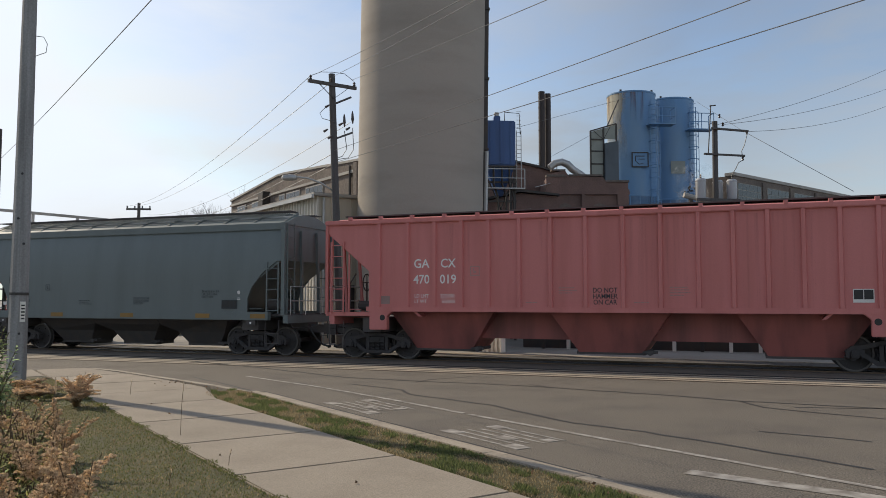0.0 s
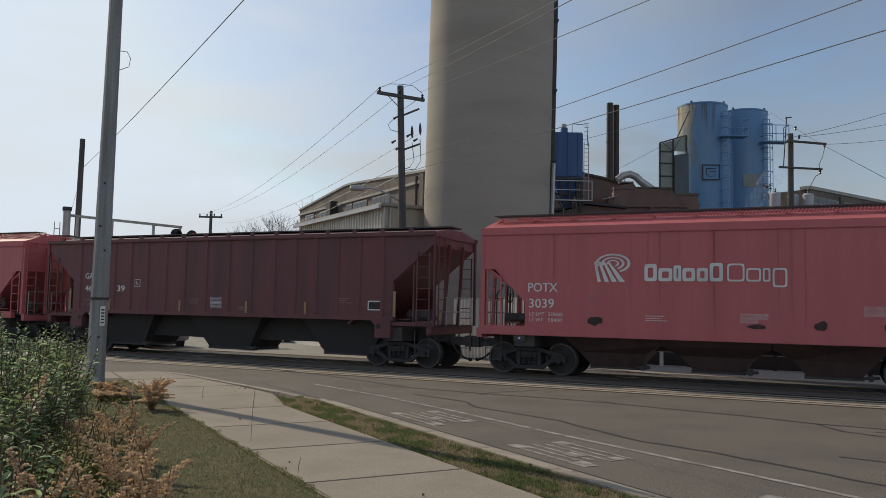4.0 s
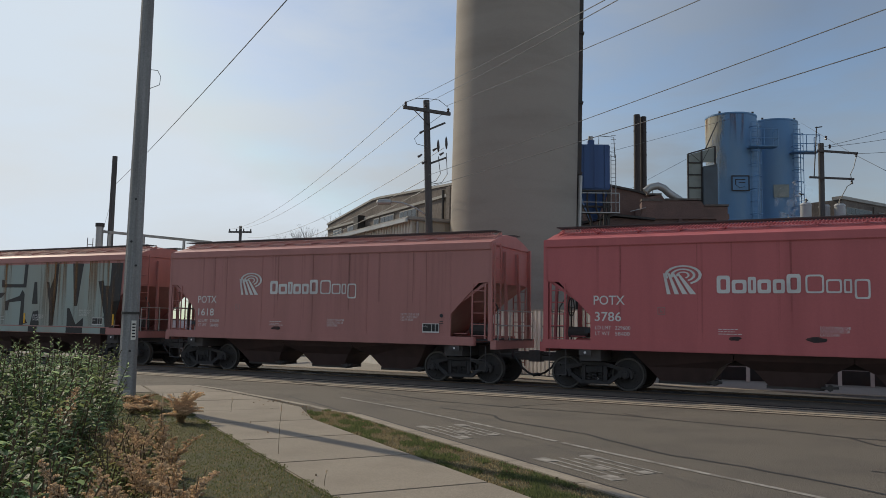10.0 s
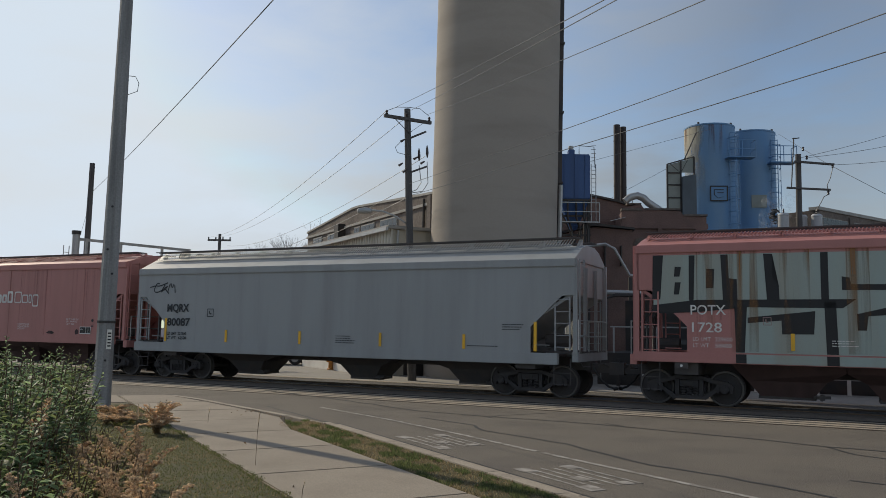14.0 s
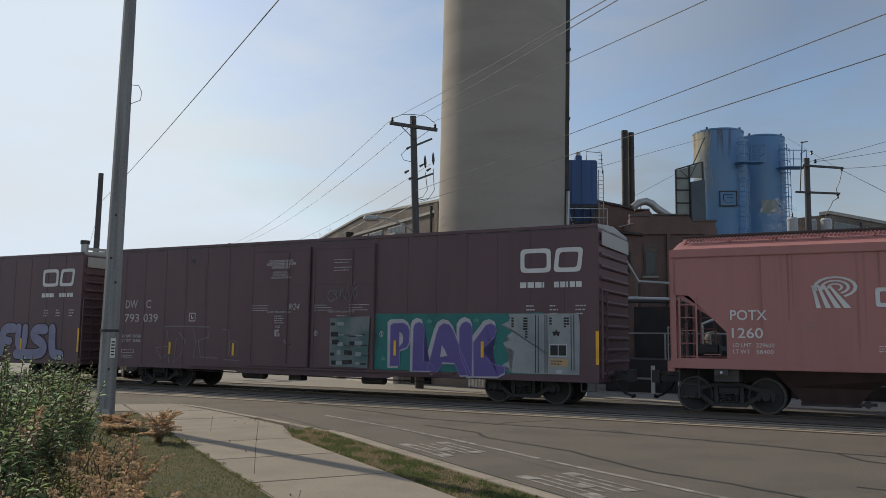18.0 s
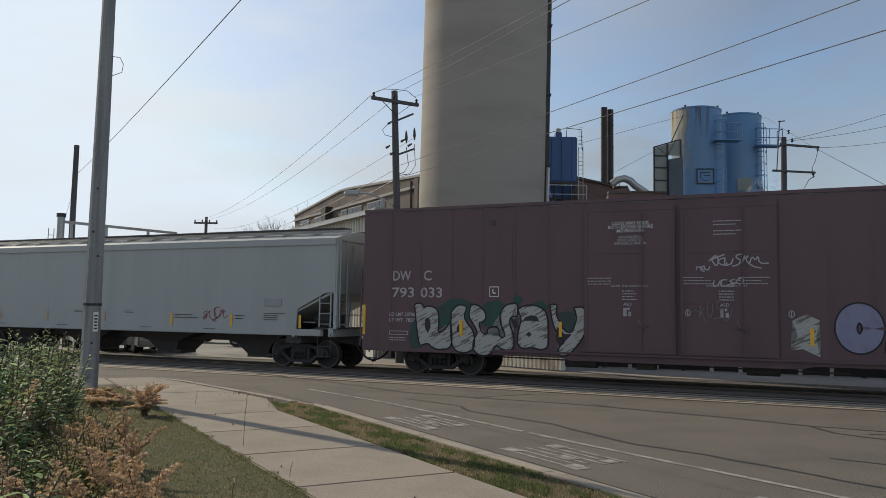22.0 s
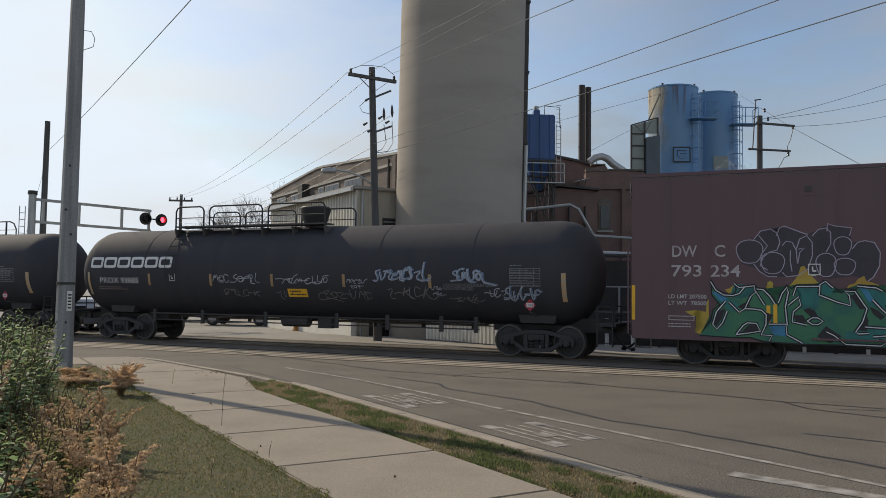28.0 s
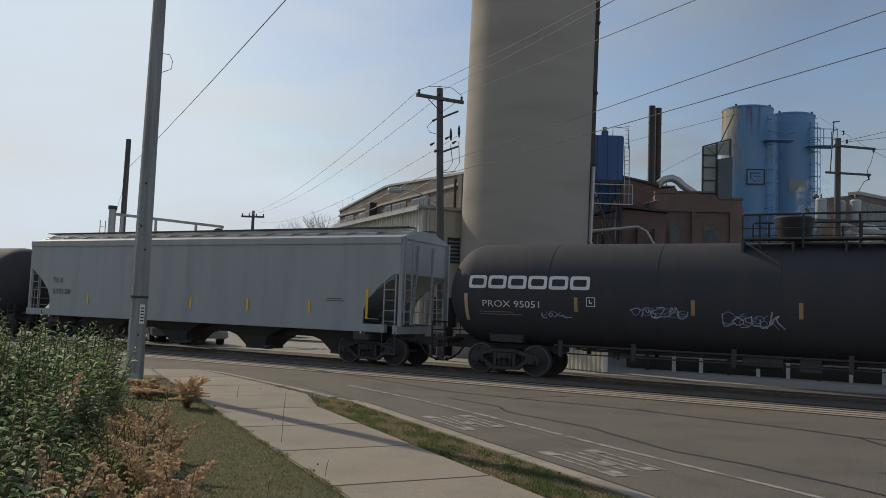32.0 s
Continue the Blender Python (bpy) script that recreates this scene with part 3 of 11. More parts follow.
part("wall", Shape().prism([(-1.6, 0), (3.6, 0), (3.6, 8.6), (2.0, 9.15), (-1.6, 9.9)], 0, 6), BRICK, gable)
part("roof", Shape().prism([(-1.7, 9.9), (2.0, 9.15), (3.7, 8.6), (3.7, 8.72), (2.0, 9.27), (-1.7, 10.02)], -0.15, 6.2), DARK_STEEL, gable)

for x, y, z in ((9.3, 45.0, 13.66), (9.71, 45.3, 13.62)):
    st = thing("stack", "tall black steel stack above the boiler house", "chimney", pose(x, y, 0), "black stacks")
    part("flue", Shape().lathe([(0.185, 6), (0.185, z), (0.15, z), (0.15, z - 0.4)], 20), STACK, st, smooth=True)
    for i in range(5):
        part("flange", Shape().lathe([(0.185, 7.5 + 1.3 * i), (0.195, 7.5 + 1.3 * i), (0.195, 7.56 + 1.3 * i), (0.185, 7.56 + 1.3 * i)], 20), STACK, st)
    part("footing", Shape().box(-0.5, 0.5, -0.5, 0.5, -0.1, 6.0), BRICK, st)

dust = thing("dust_collector", "dark blue dust collector on steel legs", "dust collector", pose(5.75, 38.0, 0))
part("housing", Shape().box(-0.72, 0.72, -0.6, 0.6, 8.1, 10.25), BLUE_DARK, dust, bevel=0.05)
for i in range(3):
    part("panel_rib", Shape().box(-0.5 + 0.48 * i, -0.44 + 0.48 * i, -0.63, -0.6, 8.2, 10.2), BLUE_DARK, dust)
part("hopper", Shape().add([(-0.7, -0.58, 8.1), (0.7, -0.58, 8.1), (0.7, 0.58, 8.1), (-0.7, 0.58, 8.1), (-0.15, -0.15, 6.7), (0.15, -0.15, 6.7), (0.15, 0.15, 6.7), (-0.15, 0.15, 6.7)],
                           [(0, 1, 2, 3), (7, 6, 5, 4), (0, 4, 5, 1), (1, 5, 6, 2), (2, 6, 7, 3), (3, 7, 4, 0)]), BLUE_DARK, dust)
for z in (6.4, 7.3, 8.05):
    part("girt", Shape().bar((-0.75, -0.6, z), (0.75, -0.6, z), 0.09), DARK_STEEL, dust)
for x in (-0.35, 0.05, 0.4):
    part("feed_pipe", Shape().pipe([(x, -0.7, 8.0), (x, -0.72, 7.2), (x + 0.2, -0.7, 6.6), (x + 0.2, -0.7, 5.6)], 0.05, 7), DARK_STEEL, dust)
part("fan_box", Shape().box(-0.25, 0.05, -0.25, 0.25, 10.25, 10.55), BLUE_DARK, dust, bevel=0.03)
part("fan_stub", Shape().rod((-0.1, 0, 10.55), (-0.1, 0, 10.75), 0.12, seg=12), GALV, dust)
for x in (-0.66, 0.66):
    for y in (-0.54, 0.54):
        part("leg", Shape().box(x - 0.06, x + 0.06, y - 0.06, y + 0.06, -0.1, 8.1), DARK_STEEL, dust)
part("brace", Shape().bar((-0.66, -0.54, 4.5), (0.66, -0.54, 7.6), 0.06), DARK_STEEL, dust)
part("brace", Shape().bar((0.66, -0.54, 4.5), (-0.66, -0.54, 7.6), 0.06), DARK_STEEL, dust)
lad = Shape()
for z in range(14):
    lad.rod((0.78, -0.5, 8.1 + z * 0.2), (1.0, -0.5, 8.1 + z * 0.2), 0.012, seg=5)
lad.rod((0.78, -0.5, 7.0), (0.78, -0.5, 9.8), 0.02, seg=5).rod((1.0, -0.5, 7.0), (1.0, -0.5, 9.8), 0.02, seg=5)
part("ladder", lad, GALV, dust)
part("top_rail", Shape().pipe([(0.2, -0.58, 10.25), (0.2, -0.58, 10.65), (0.9, -0.58, 10.6), (0.95, -0.58, 9.6)], 0.02, 5), DARK_STEEL, dust)

part("cable_box", Shape().box(-0.86, -0.66, -0.62, -0.3, 8.9, 10.1), TRANSFORMER, dust, "pale control box", bevel=0.02)
part("catwalk", Shape().box(-0.8, 1.1, -1.0, -0.62, 6.95, 7.0).box(-0.8, -0.76, -1.0, -0.96, 7.0, 7.9).box(1.06, 1.1, -1.0, -0.96, 7.0, 7.9).box(-0.8, 1.1, -1.0, -0.97, 7.86, 7.9).box(-0.8, 1.1, -1.0, -0.97, 7.44, 7.47), GALV, dust)
duct = thing("exhaust_duct", "silver bent exhaust duct over the roof", "duct", pose(0, 0, 0))
part("elbow", Shape().pipe([(9.3, 43.0, 8.95), (9.6, 43.0, 9.2), (9.98, 43.0, 9.28), (10.3, 43.0, 9.15), (10.55, 43.0, 8.9), (11.5, 43.1, 8.3), (12.0, 43.2, 7.9)], 0.2, 12), GALV, duct, smooth=True)
part("support", Shape().bar((9.7, 43.0, 7.7), (9.7, 43.0, 9.1), 0.05).bar((9.3, 43, 8.4), (10.4, 43, 8.5), 0.05), GALV, duct)


def blue_tank(x, y, r, top, label, rust):
    t = thing("blue_tank", label, "storage tank", pose(x, y, 0), "blue tanks")
    part("shell", Shape().lathe([(r, -0.1), (r, 8.1), (r + 0.025, 8.12), (r + 0.025, 8.2), (r, 8.22), (r, top), (0, top + 0.12)], 48), BLUE, t, smooth=True)
    part("rim", Shape().lathe([(r, top - 0.1), (r + 0.025, top - 0.06), (r + 0.025, top + 0.02), (r, top + 0.02)], 48), BLUE, t)
    for a in range(4):
        c, s = math.cos(0.8 + a * 1.57) * (r - 0.1), math.sin(0.8 + a * 1.57) * (r - 0.1)
        part("lifting_lug", Shape().box(c - 0.06, c + 0.06, s - 0.03, s + 0.03, top, top + 0.16), DARK_STEEL, t)
    if rust:
        for a0, a1, name, mat, out in ((-3.35, -2.05, "faded_patch", BLEACH, 0.006), (-3.3, -1.3, "rust_stain", RUST_BLEED, 0.012)):
            k, vs = 14, []
            for j in range(k + 1):
                a = a0 + (a1 - a0) * j / k
                vs += [((r + out) * math.cos(a), (r + out) * math.sin(a), z) for z in (10.2, top - 0.06)]
            part(name, Shape().add(vs, [(2 * j, 2 * j + 2, 2 * j + 3, 2 * j + 1) for j in range(k)]), mat, t, "bleached paint and rust runs under the rim")
    part("skirt", Shape().lathe([(r + 0.006, 6.0), (r + 0.006, 8.1)], 48), SKIRT, t, "darker panelled skirt", smooth=True)
    for j in range(16):
        b = 2 * math.pi * j / 16
        part("skirt_rib", Shape().bar(((r + 0.01) * math.cos(b), (r + 0.01) * math.sin(b), 6.0), ((r + 0.01) * math.cos(b), (r + 0.01) * math.sin(b), 8.1), 0.04), BLUE, t)
    a = -0.95
    lx, ly = math.cos(a) * (r + 0.18), math.sin(a) * (r + 0.18)
    cage = Shape()
    for z in range(int((top - 3) / 0.3)):
        cage.rod((lx - 0.2, ly, 3 + z * 0.3), (lx + 0.2, ly, 3 + z * 0.3), 0.015, seg=5)
    for dx in (-0.2, 0.2):
        cage.rod((lx + dx, ly, 3), (lx + dx, ly, top - 0.6), 0.025, seg=5)
    part("ladder", cage, BLUE, t)
    hoops = Shape()
    for z in range(int((top - 4) / 0.75)):
        pts = [(lx + 0.34 * math.cos(b), ly + 0.1 - 0.62 * math.sin(b), 4 + z * 0.75) for b in (0, 0.8, 1.57, 2.34, 3.14)]
        hoops.pipe(pts, 0.02, 5)
    for b in (0.5, 1.57, 2.6):
        hoops.rod((lx + 0.34 * math.cos(b), ly + 0.1 - 0.62 * math.sin(b), 4), (lx + 0.34 * math.cos(b), ly + 0.1 - 0.62 * math.sin(b), top - 1), 0.02, seg=5)
    part("safety_cage", hoops, BLUE, t)
    zp = top - 2.2
    plat = Shape().box(lx - 0.5, lx + 1.1, ly - 0.7, ly + 0.1, zp, zp + 0.07)
    for px, py in ((-0.5, -0.7), (1.1, -0.7), (1.1, 0.1), (0.3, -0.7)):
        plat.rod((lx + px, ly + py, zp), (lx + px, ly + py, zp + 1.05), 0.025, seg=5)
    for h in (0.5, 1.05):
        plat.pipe([(lx - 0.5, ly - 0.7, zp + h), (lx + 1.1, ly - 0.7, zp + h), (lx + 1.1, ly + 0.1, zp + h)], 0.025, 5)
    part("platform", plat, BLUE, t)
    return t


t1 = blue_tank(15.95, 49.4, 1.5, 14.65, "tall blue steel storage tank streaked with rust", True)
t2 = blue_tank(19.15, 51.2, 1.5, 14.75, "second blue steel storage tank with caged ladder", False)
sign = part("sign_board", Shape().box(-0.5, 0.5, -0.03, 0, -0.45, 0.45), BLUE, t1, "blue sign board with dark frame", at=pose(0.02, -1.53, 10.33, 0, 0, -5))
part("sign_frame", Shape().box(-0.52, 0.52, -0.05, -0.03, 0.4, 0.47).box(-0.52, 0.52, -0.05, -0.03, -0.47, -0.4).box(-0.52, -0.45, -0.05, -0.03, -0.4, 0.4).box(0.45, 0.52, -0.05, -0.03, -0.4, 0.4), BLACK, sign)
part("sign_mark", Shape().box(-0.3, 0.28, -0.045, -0.03, 0.2, 0.25).box(-0.3, -0.25, -0.045, -0.03, -0.1, 0.2).box(-0.1, 0.28, -0.045, -0.03, 0.02, 0.06).bar((-0.28, -0.038, -0.08), (-0.05, -0.038, -0.28), 0.05, 0.02).bar((-0.05, -0.038, -0.28), (0.25, -0.038, -0.2), 0.05, 0.02), BLACK, sign)
part("sign_board", Shape().box(-0.45, 0.45, -0.03, 0, -0.4, 0.4), MESH_PANEL, t2, "grey-blue sign board", at=pose(-0.1, -1.53, 10.2, 0, 0, -8))

SKIRT_DARK = surface("dark_panel", (0.075, 0.095, 0.115), 0.5, spot=(0.05, 0.06, 0.07), scale=1.2)
rack = thing("mesh_enclosure", "grey panelled enclosure braced against the blue tank", "enclosure", pose(12.45, 46.2, 0))
fr = Shape()
for x in (0, 0.78, 1.55):
    fr.box(x - 0.045, x + 0.045, -0.05, 0.05, 6, 11.7 + 0.3 * x)
for z in (9.0, 9.75, 10.5, 11.2):
    fr.box(0, 0.78, -0.05, 0.05, z - 0.04, z + 0.04)
fr.bar((0, 0, 11.7), (1.55, 0, 12.17), 0.07).bar((0.2, 0, 11.7), (0.78, 0, 11.2), 0.03).bar((0.78, 0, 11.2), (1.2, 0, 12.0), 0.03)
part("frame", fr, DARK_STEEL, rack)
for i, z in enumerate((6.6, 7.8, 9.0, 9.75, 10.5)):
    part("panel", Shape().box(0.02, 0.76, 0.0, 0.03, z + 0.02, z + (1.18 if i < 2 else 0.72)), MESH_PANEL, rack)
part("panel", Shape().prism([(0.04, 11.23), (1.52, 11.23), (1.52, 12.1), (0.04, 11.66)], 0.0, 0.03), MESH_PANEL, rack)
part("door_leaf", Shape().box(0.8, 1.62, -0.22, 0.07, 7.2, 10.95), SKIRT_DARK, rack, "dark blue-grey door leaf", bevel=0.02)
part("door_cap", Shape().prism([(0.8, 10.95), (1.62, 10.95), (1.62, 11.1)], -0.22, 0.07), SKIRT_DARK, rack)
part("stay", Shape().bar((1.0, 0, 12.0), (2.2, 1.6, 14.0), 0.05), DARK_STEEL, rack)

mill = thing("long_mill", "long brick mill with large steel windows", "building", pose(23.05, 50.42, 0, 0, 0, 36.5))
part("wall", Shape().box(0, 45, 0, 0.5, -0.1, 9.85), BRICK_OLD, mill)
part("end_wall", Shape().box(0, 0.5, 0.5, 14, -0.1, 9.85), BRICK_OLD, mill)
part("parapet", Shape().box(-0.1, 45, -0.1, 0.6, 9.85, 10.05), TRIM_GREY, mill)
part("roof", Shape().box(0.5, 45, 0.6, 14, 9.5, 9.6), DARK_STEEL, mill)
for i in range(8):
    x = 0.4 + 3.95 * i
    w = part("window", Shape().box(x, x + 3.1, -0.04, -0.003, 8.1, 9.42), TRIM_GREY, mill, "multi-pane steel window")
    part("sill", Shape().box(x - 0.08, x + 3.18, -0.12, -0.003, 7.98, 8.1), TRIM_GREY, w)
    part("pier", Shape().box(x - 0.7, x - 0.3, -0.1, -0.003, 6.0, 9.7), BRICK_OLD, mill)
    for a in range(6):
        for b in range(3):
            part("pane", Shape().box(x + 0.05 + a * 0.505, x + 0.52 + a * 0.505, -0.05, -0.035, 8.15 + b * 0.425, 8.54 + b * 0.425), DARK_GLASS, w)
white_house = thing("white_annex", "small brick annex with a white sash window", "building", pose(17.6, 40.0, 0, 0, 0, 4))
part("wall", Shape().box(0, 7.5, 0, 5, -0.1, 5.4), BRICK_OLD, white_house)
part("fascia", Shape().box(0.2, 2.5, -0.4, -0.003, 2.45, 3.05), WHITE_WALL, white_house)
w = part("window", Shape().box(1.78, 2.38, -0.05, -0.003, 3.63, 4.77), WHITE_WALL, white_house, "white framed sash window")
for z in (3.72, 4.24):
    part("pane", Shape().box(1.87, 2.29, -0.06, -0.045, z, z + 0.44), DARK_GLASS, w)
gpl = thing("white_gable", "white rendered gable of a shed", "building", pose(22.6, 47.0, 0))
part("wall", Shape().prism([(-1.2, 0), (1.5, 0), (1.5, 6.0), (-0.2, 7.6), (-1.2, 7.3)], 0, 3), WHITE_WALL, gpl)

pipes = thing("pipe_run", "thick grey overhead pipe run with valves", "pipe", pose(0, 0, 0))
part("main_pipe", Shape().pipe([(12.6, 33.0, 4.45), (14.1, 33.0, 4.71), (15.13, 33.0, 4.88), (16.06, 33.0, 5.18), (17.13, 33.0, 5.57), (18.2, 33.0, 5.85), (19.5, 33.0, 5.9), (26, 33.0, 5.8)], 0.22, 14), TRIM_GREY, pipes, smooth=True)
part("branch_pipe", Shape().pipe([(13.0, 33.3, 6.25), (13.4, 33.3, 6.15), (14.47, 33.3, 5.95), (15.31, 33.3, 5.67), (16.43, 33.3, 5.6), (24.0, 33.5, 5.5)], 0.12, 10), TRIM_GREY, pipes, smooth=True)
for a, b in (((15.7, 36.0, 3.15), (17.5, 36.0, 5.3)), ((17.4, 36.0, 3.4), (19.2, 36.0, 5.45))):
    chute_ = part("inclined_chute", Shape().bar(a, b, 0.16, 0.2), DARK_STEEL, pipes)
    part("chute_edge", Shape().bar((a[0] - 0.08, a[1] - 0.1, a[2] + 0.06), (b[0] - 0.08, b[1] - 0.1, b[2] + 0.06), 0.04), GALV, chute_)
part("steam_pipe", Shape().pipe([(4.6, 36.5, 5.6), (7.0, 36.5, 5.9), (7.4, 36.5, 5.7), (8.1, 36.5, 4.5), (12.0, 36.5, 4.3)], 0.07, 8), GALV, pipes)
part("low_pipe", Shape().pipe([(5.0, 33.5, 3.6), (14.0, 33.2, 3.4)], 0.1, 8), GALV, pipes)
for x, y, z in ((15.1, 33.0, 4.87), (16.06, 33.0, 5.18), (17.1, 33.0, 5.56), (18.2, 33.0, 5.85)):
    part("collar", Shape().rod((x - 0.04, y, z - 0.013), (x + 0.04, y, z + 0.013), 0.26, seg=14), DARK_STEEL, pipes)
for x, y, z in ((13.3, 33.3, 6.1), (16.5, 33.0, 5.15), (8.1, 36.5, 4.4), (5.3, 36.5, 5.5), (20.3, 33.0, 5.7)):
    part("stanchion", Shape().bar((x, y, -0.1), (x, y, z), 0.14), DARK_STEEL, pipes)

yard = thing("loading_dock", "dark loading dock with low steel posts", "loading dock", pose(5.2, 30.2, 0, 0, 0, TURN))
part("deck", Shape().box(0, 12, 1.0, 6.5, -0.12, 1.15), DARK_STEEL, yard)
part("wall", Shape().box(0, 14, 5.5, 5.9, 1.15, 3.3), DARK_STEEL, yard)
for i in range(12):
    part("post", Shape().box(0.9 + 0.95 * i, 1.02 + 0.95 * i, 0.3, 0.42, -0.12, 0.95), WHITE_WALL if i % 3 else DARK_STEEL, yard)
part("rail", Shape().box(0.5, 12.0, 0.33, 0.39, 0.45, 0.52), GALV, yard)
part("upper_rail", Shape().box(0.5, 14.0, 1.0, 1.05, 2.1, 2.15), GALV, yard)
for i in range(8):
    part("rail_post", Shape().box(0.6 + 1.6 * i, 0.66 + 1.6 * i, 1.0, 1.05, 1.15, 2.15), GALV, yard)


maze = thing("yard_pipework", "tangled dark and pale process pipes in the yard", "pipe", pose(0, 0, 0))
for i, (pts, r, m) in enumerate((
        ([(9.4, 31.5, 1.2), (9.4, 31.5, 2.5), (9.9, 31.5, 2.7), (11.0, 31.6, 2.7), (11.2, 31.6, 2.4), (11.2, 31.6, 1.2)], 0.07, GALV),
        ([(11.8, 32.6, 1.2), (11.8, 32.6, 3.9), (12.1, 32.6, 4.1), (14.4, 32.4, 4.1)], 0.09, DARK_STEEL),
        ([(12.2, 31.4, 1.2), (12.2, 31.4, 2.2), (12.6, 31.4, 2.35), (14.2, 31.2, 2.35), (14.4, 31.2, 2.0), (14.4, 31.2, 1.0)], 0.08, GALV),
        ([(13.2, 33.0, 1.2), (13.2, 33.0, 3.1), (13.6, 33.0, 3.3), (16.4, 32.0, 3.3)], 0.12, DARK_STEEL),
        ([(10.4, 33.2, 1.2), (10.4, 33.2, 4.6), (10.8, 33.2, 4.8), (13.0, 33.4, 4.8)], 0.06, DARK_STEEL),
        ([(15.3, 30.6, 1.0), (15.3, 30.6, 2.9), (15.6, 30.6, 3.05), (17.4, 30.0, 3.05)], 0.07, GALV),
        ([(6.4, 33.4, 1.2), (6.4, 33.4, 3.3), (6.8, 33.4, 3.45), (9.0, 33.2, 3.45)], 0.08, DARK_STEEL))):
    part("process_pipe", Shape().pipe(pts, r, 8), m, maze, smooth=True)
for x, y, h, r in ((12.9, 32.2, 2.6, 0.42), (16.1, 31.4, 2.2, 0.5), (10.1, 32.4, 2.0, 0.35)):
    part("vessel", Shape().lathe([(0, 1.1), (r, 1.15), (r, h), (r * 0.7, h + 0.2), (0, h + 0.28)], 18, (x, y)), GALV if r > 0.4 else DARK_STEEL, maze, smooth=True)
board = thing("dock_panel", "pale grey sheet panel on steel posts in the yard", "panel", pose(16.6, 36.0, 0))
part("sheet", Shape().box(0, 1.17, -0.03, 0.03, 1.29, 2.21), PALE_CLAD, board)
for x in (0.06, 0.6, 1.1):
    part("post", Shape().box(x - 0.04, x + 0.04, 0.03, 0.11, -0.1, 2.21), GALV, board)
bin_ = thing("storage_bin", "grey steel bin standing in the yard", "bin", pose(13.8, 30.2, 0, 0, 0, TURN))
part("body", Shape().prism([(-1.1, -0.1), (1.1, -0.1), (1.1, 1.35), (-1.1, 1.35)], -0.6, 0.6), TRIM_GREY, bin_, bevel=0.03)
part("lid", Shape().box(-1.15, 1.15, -0.65, 0.65, 1.35, 1.42), GALV, bin_)

# ---------------------------------------------------------------- poles, wires, signals
def wire(name, a, b, sag, r, label="thin black overhead power wire", parent=None):
    a, b = Vector(a), Vector(b)
    pts = [a.lerp(b, i / 24) - Vector((0, 0, sag * 4 * (i / 24) * (1 - i / 24))) for i in range(25)]
    ob = part(name, Shape().pipe(pts, r * 0.62, 5), WIRE)
    return tagged(ob, label, "wire", "overhead wires")


lamp = thing("lamp_pole", "thick grey tapered lamp pole by the pavement", "pole", pose(-7.15, 16.74, 0, 0, 0.22, 20))
part("shaft", Shape().lathe([(0.187, 0.0), (0.182, 0.4), (0.128, 9.0), (0.105, 12.0), (0, 12.0)], 8), LAMP_POLE, lamp)
part("band", Shape().lathe([(0.16, 1.88), (0.182, 1.88), (0.182, 1.93), (0.16, 1.93)], 16), DARK_STEEL, lamp)
part("base_plate", Shape().box(0.17, 0.19, -0.07, 0.07, 0.1, 0.32), GALV, lamp, "small inspection plate", at=pose(0, 0, 0, 0, 0, -85))
for z, a in ((1.12, -80), (2.9, -70), (4.3, -95), (3.4, -110)):
    part("knot", Shape().rod((0.13, 0, 0), (0.189 - 0.0062 * z, 0, 0), 0.025, seg=8), BLACK, lamp, at=pose(0, 0, z, 0, 0, a))
part("sticker", Shape().box(0.165, 0.18, -0.05, 0.05, 1.35, 1.75), WHITE_WALL, lamp, "small pale sticker", at=pose(0, 0, 0, 0, 0, -62))
for i in range(5):
    part("sticker_mark", Shape().box(0.18, 0.183, -0.035, 0.035, 1.4 + 0.065 * i, 1.43 + 0.065 * i), BLACK, lamp, at=pose(0, 0, 0, 0, 0, -62))
part("wire_loop", Shape().pipe([(0.13, -0.02, 7.16), (0.28, -0.08, 7.14), (0.35, -0.1, 7.0), (0.33, -0.1, 6.82), (0.13, -0.02, 6.74)], 0.008, 5), GALV, lamp)

mid = thing("utility_pole", "weathered wooden utility pole with crossarm and insulators", "pole", pose(-1.41, 31.0, 0, 0, -2.2, 0))
part("shaft", Shape().rod((0, 0, -0.1), (0, 0, 10.5), 0.17, 0.125, 12), WOOD_POLE, mid, smooth=True)
A29 = pose(0, 0, 0, 0, 0, 29)
arm = part("crossarm", Shape().box(-1.05, 0.98, -0.17, -0.06, 10.0, 10.12), WOOD_POLE, mid, at=A29 @ pose(0, 0, 10.05) @ pose(0, 0, 0, 0, 2.2, 0) @ pose(0, 0, -10.05))
for x in (-0.95, -0.1, 0.9):
    part("insulator", Shape().lathe([(0.02, 10.12), (0.06, 10.16), (0.03, 10.2), (0.06, 10.24), (0.02, 10.3)], 10, (x, -0.11)), PORCELAIN, arm)
for s in (-1, 1):
    part("brace", Shape().bar((0, -0.16, 9.5), (0.6 * s, -0.16, 9.98), 0.04, 0.015), DARK_STEEL, arm)
part("side_arm", Shape().bar((0, -0.1, 9.3), (0.75, -0.1, 9.65), 0.075), WOOD_POLE, mid, at=A29)
part("side_arm", Shape().bar((0, -0.1, 7.95), (0.75, -0.1, 8.25), 0.075), WOOD_POLE, mid, at=A29)
for x, z in ((0.42, 9.05), (0.78, 9.2)):
    part("cutout_fuse", Shape().lathe([(0.02, z - 0.6), (0.03, z - 0.56), (0.06, z - 0.42), (0.045, z - 0.22), (0.015, z - 0.1)], 8, (x, -0.12)), PORCELAIN, mid, at=A29)
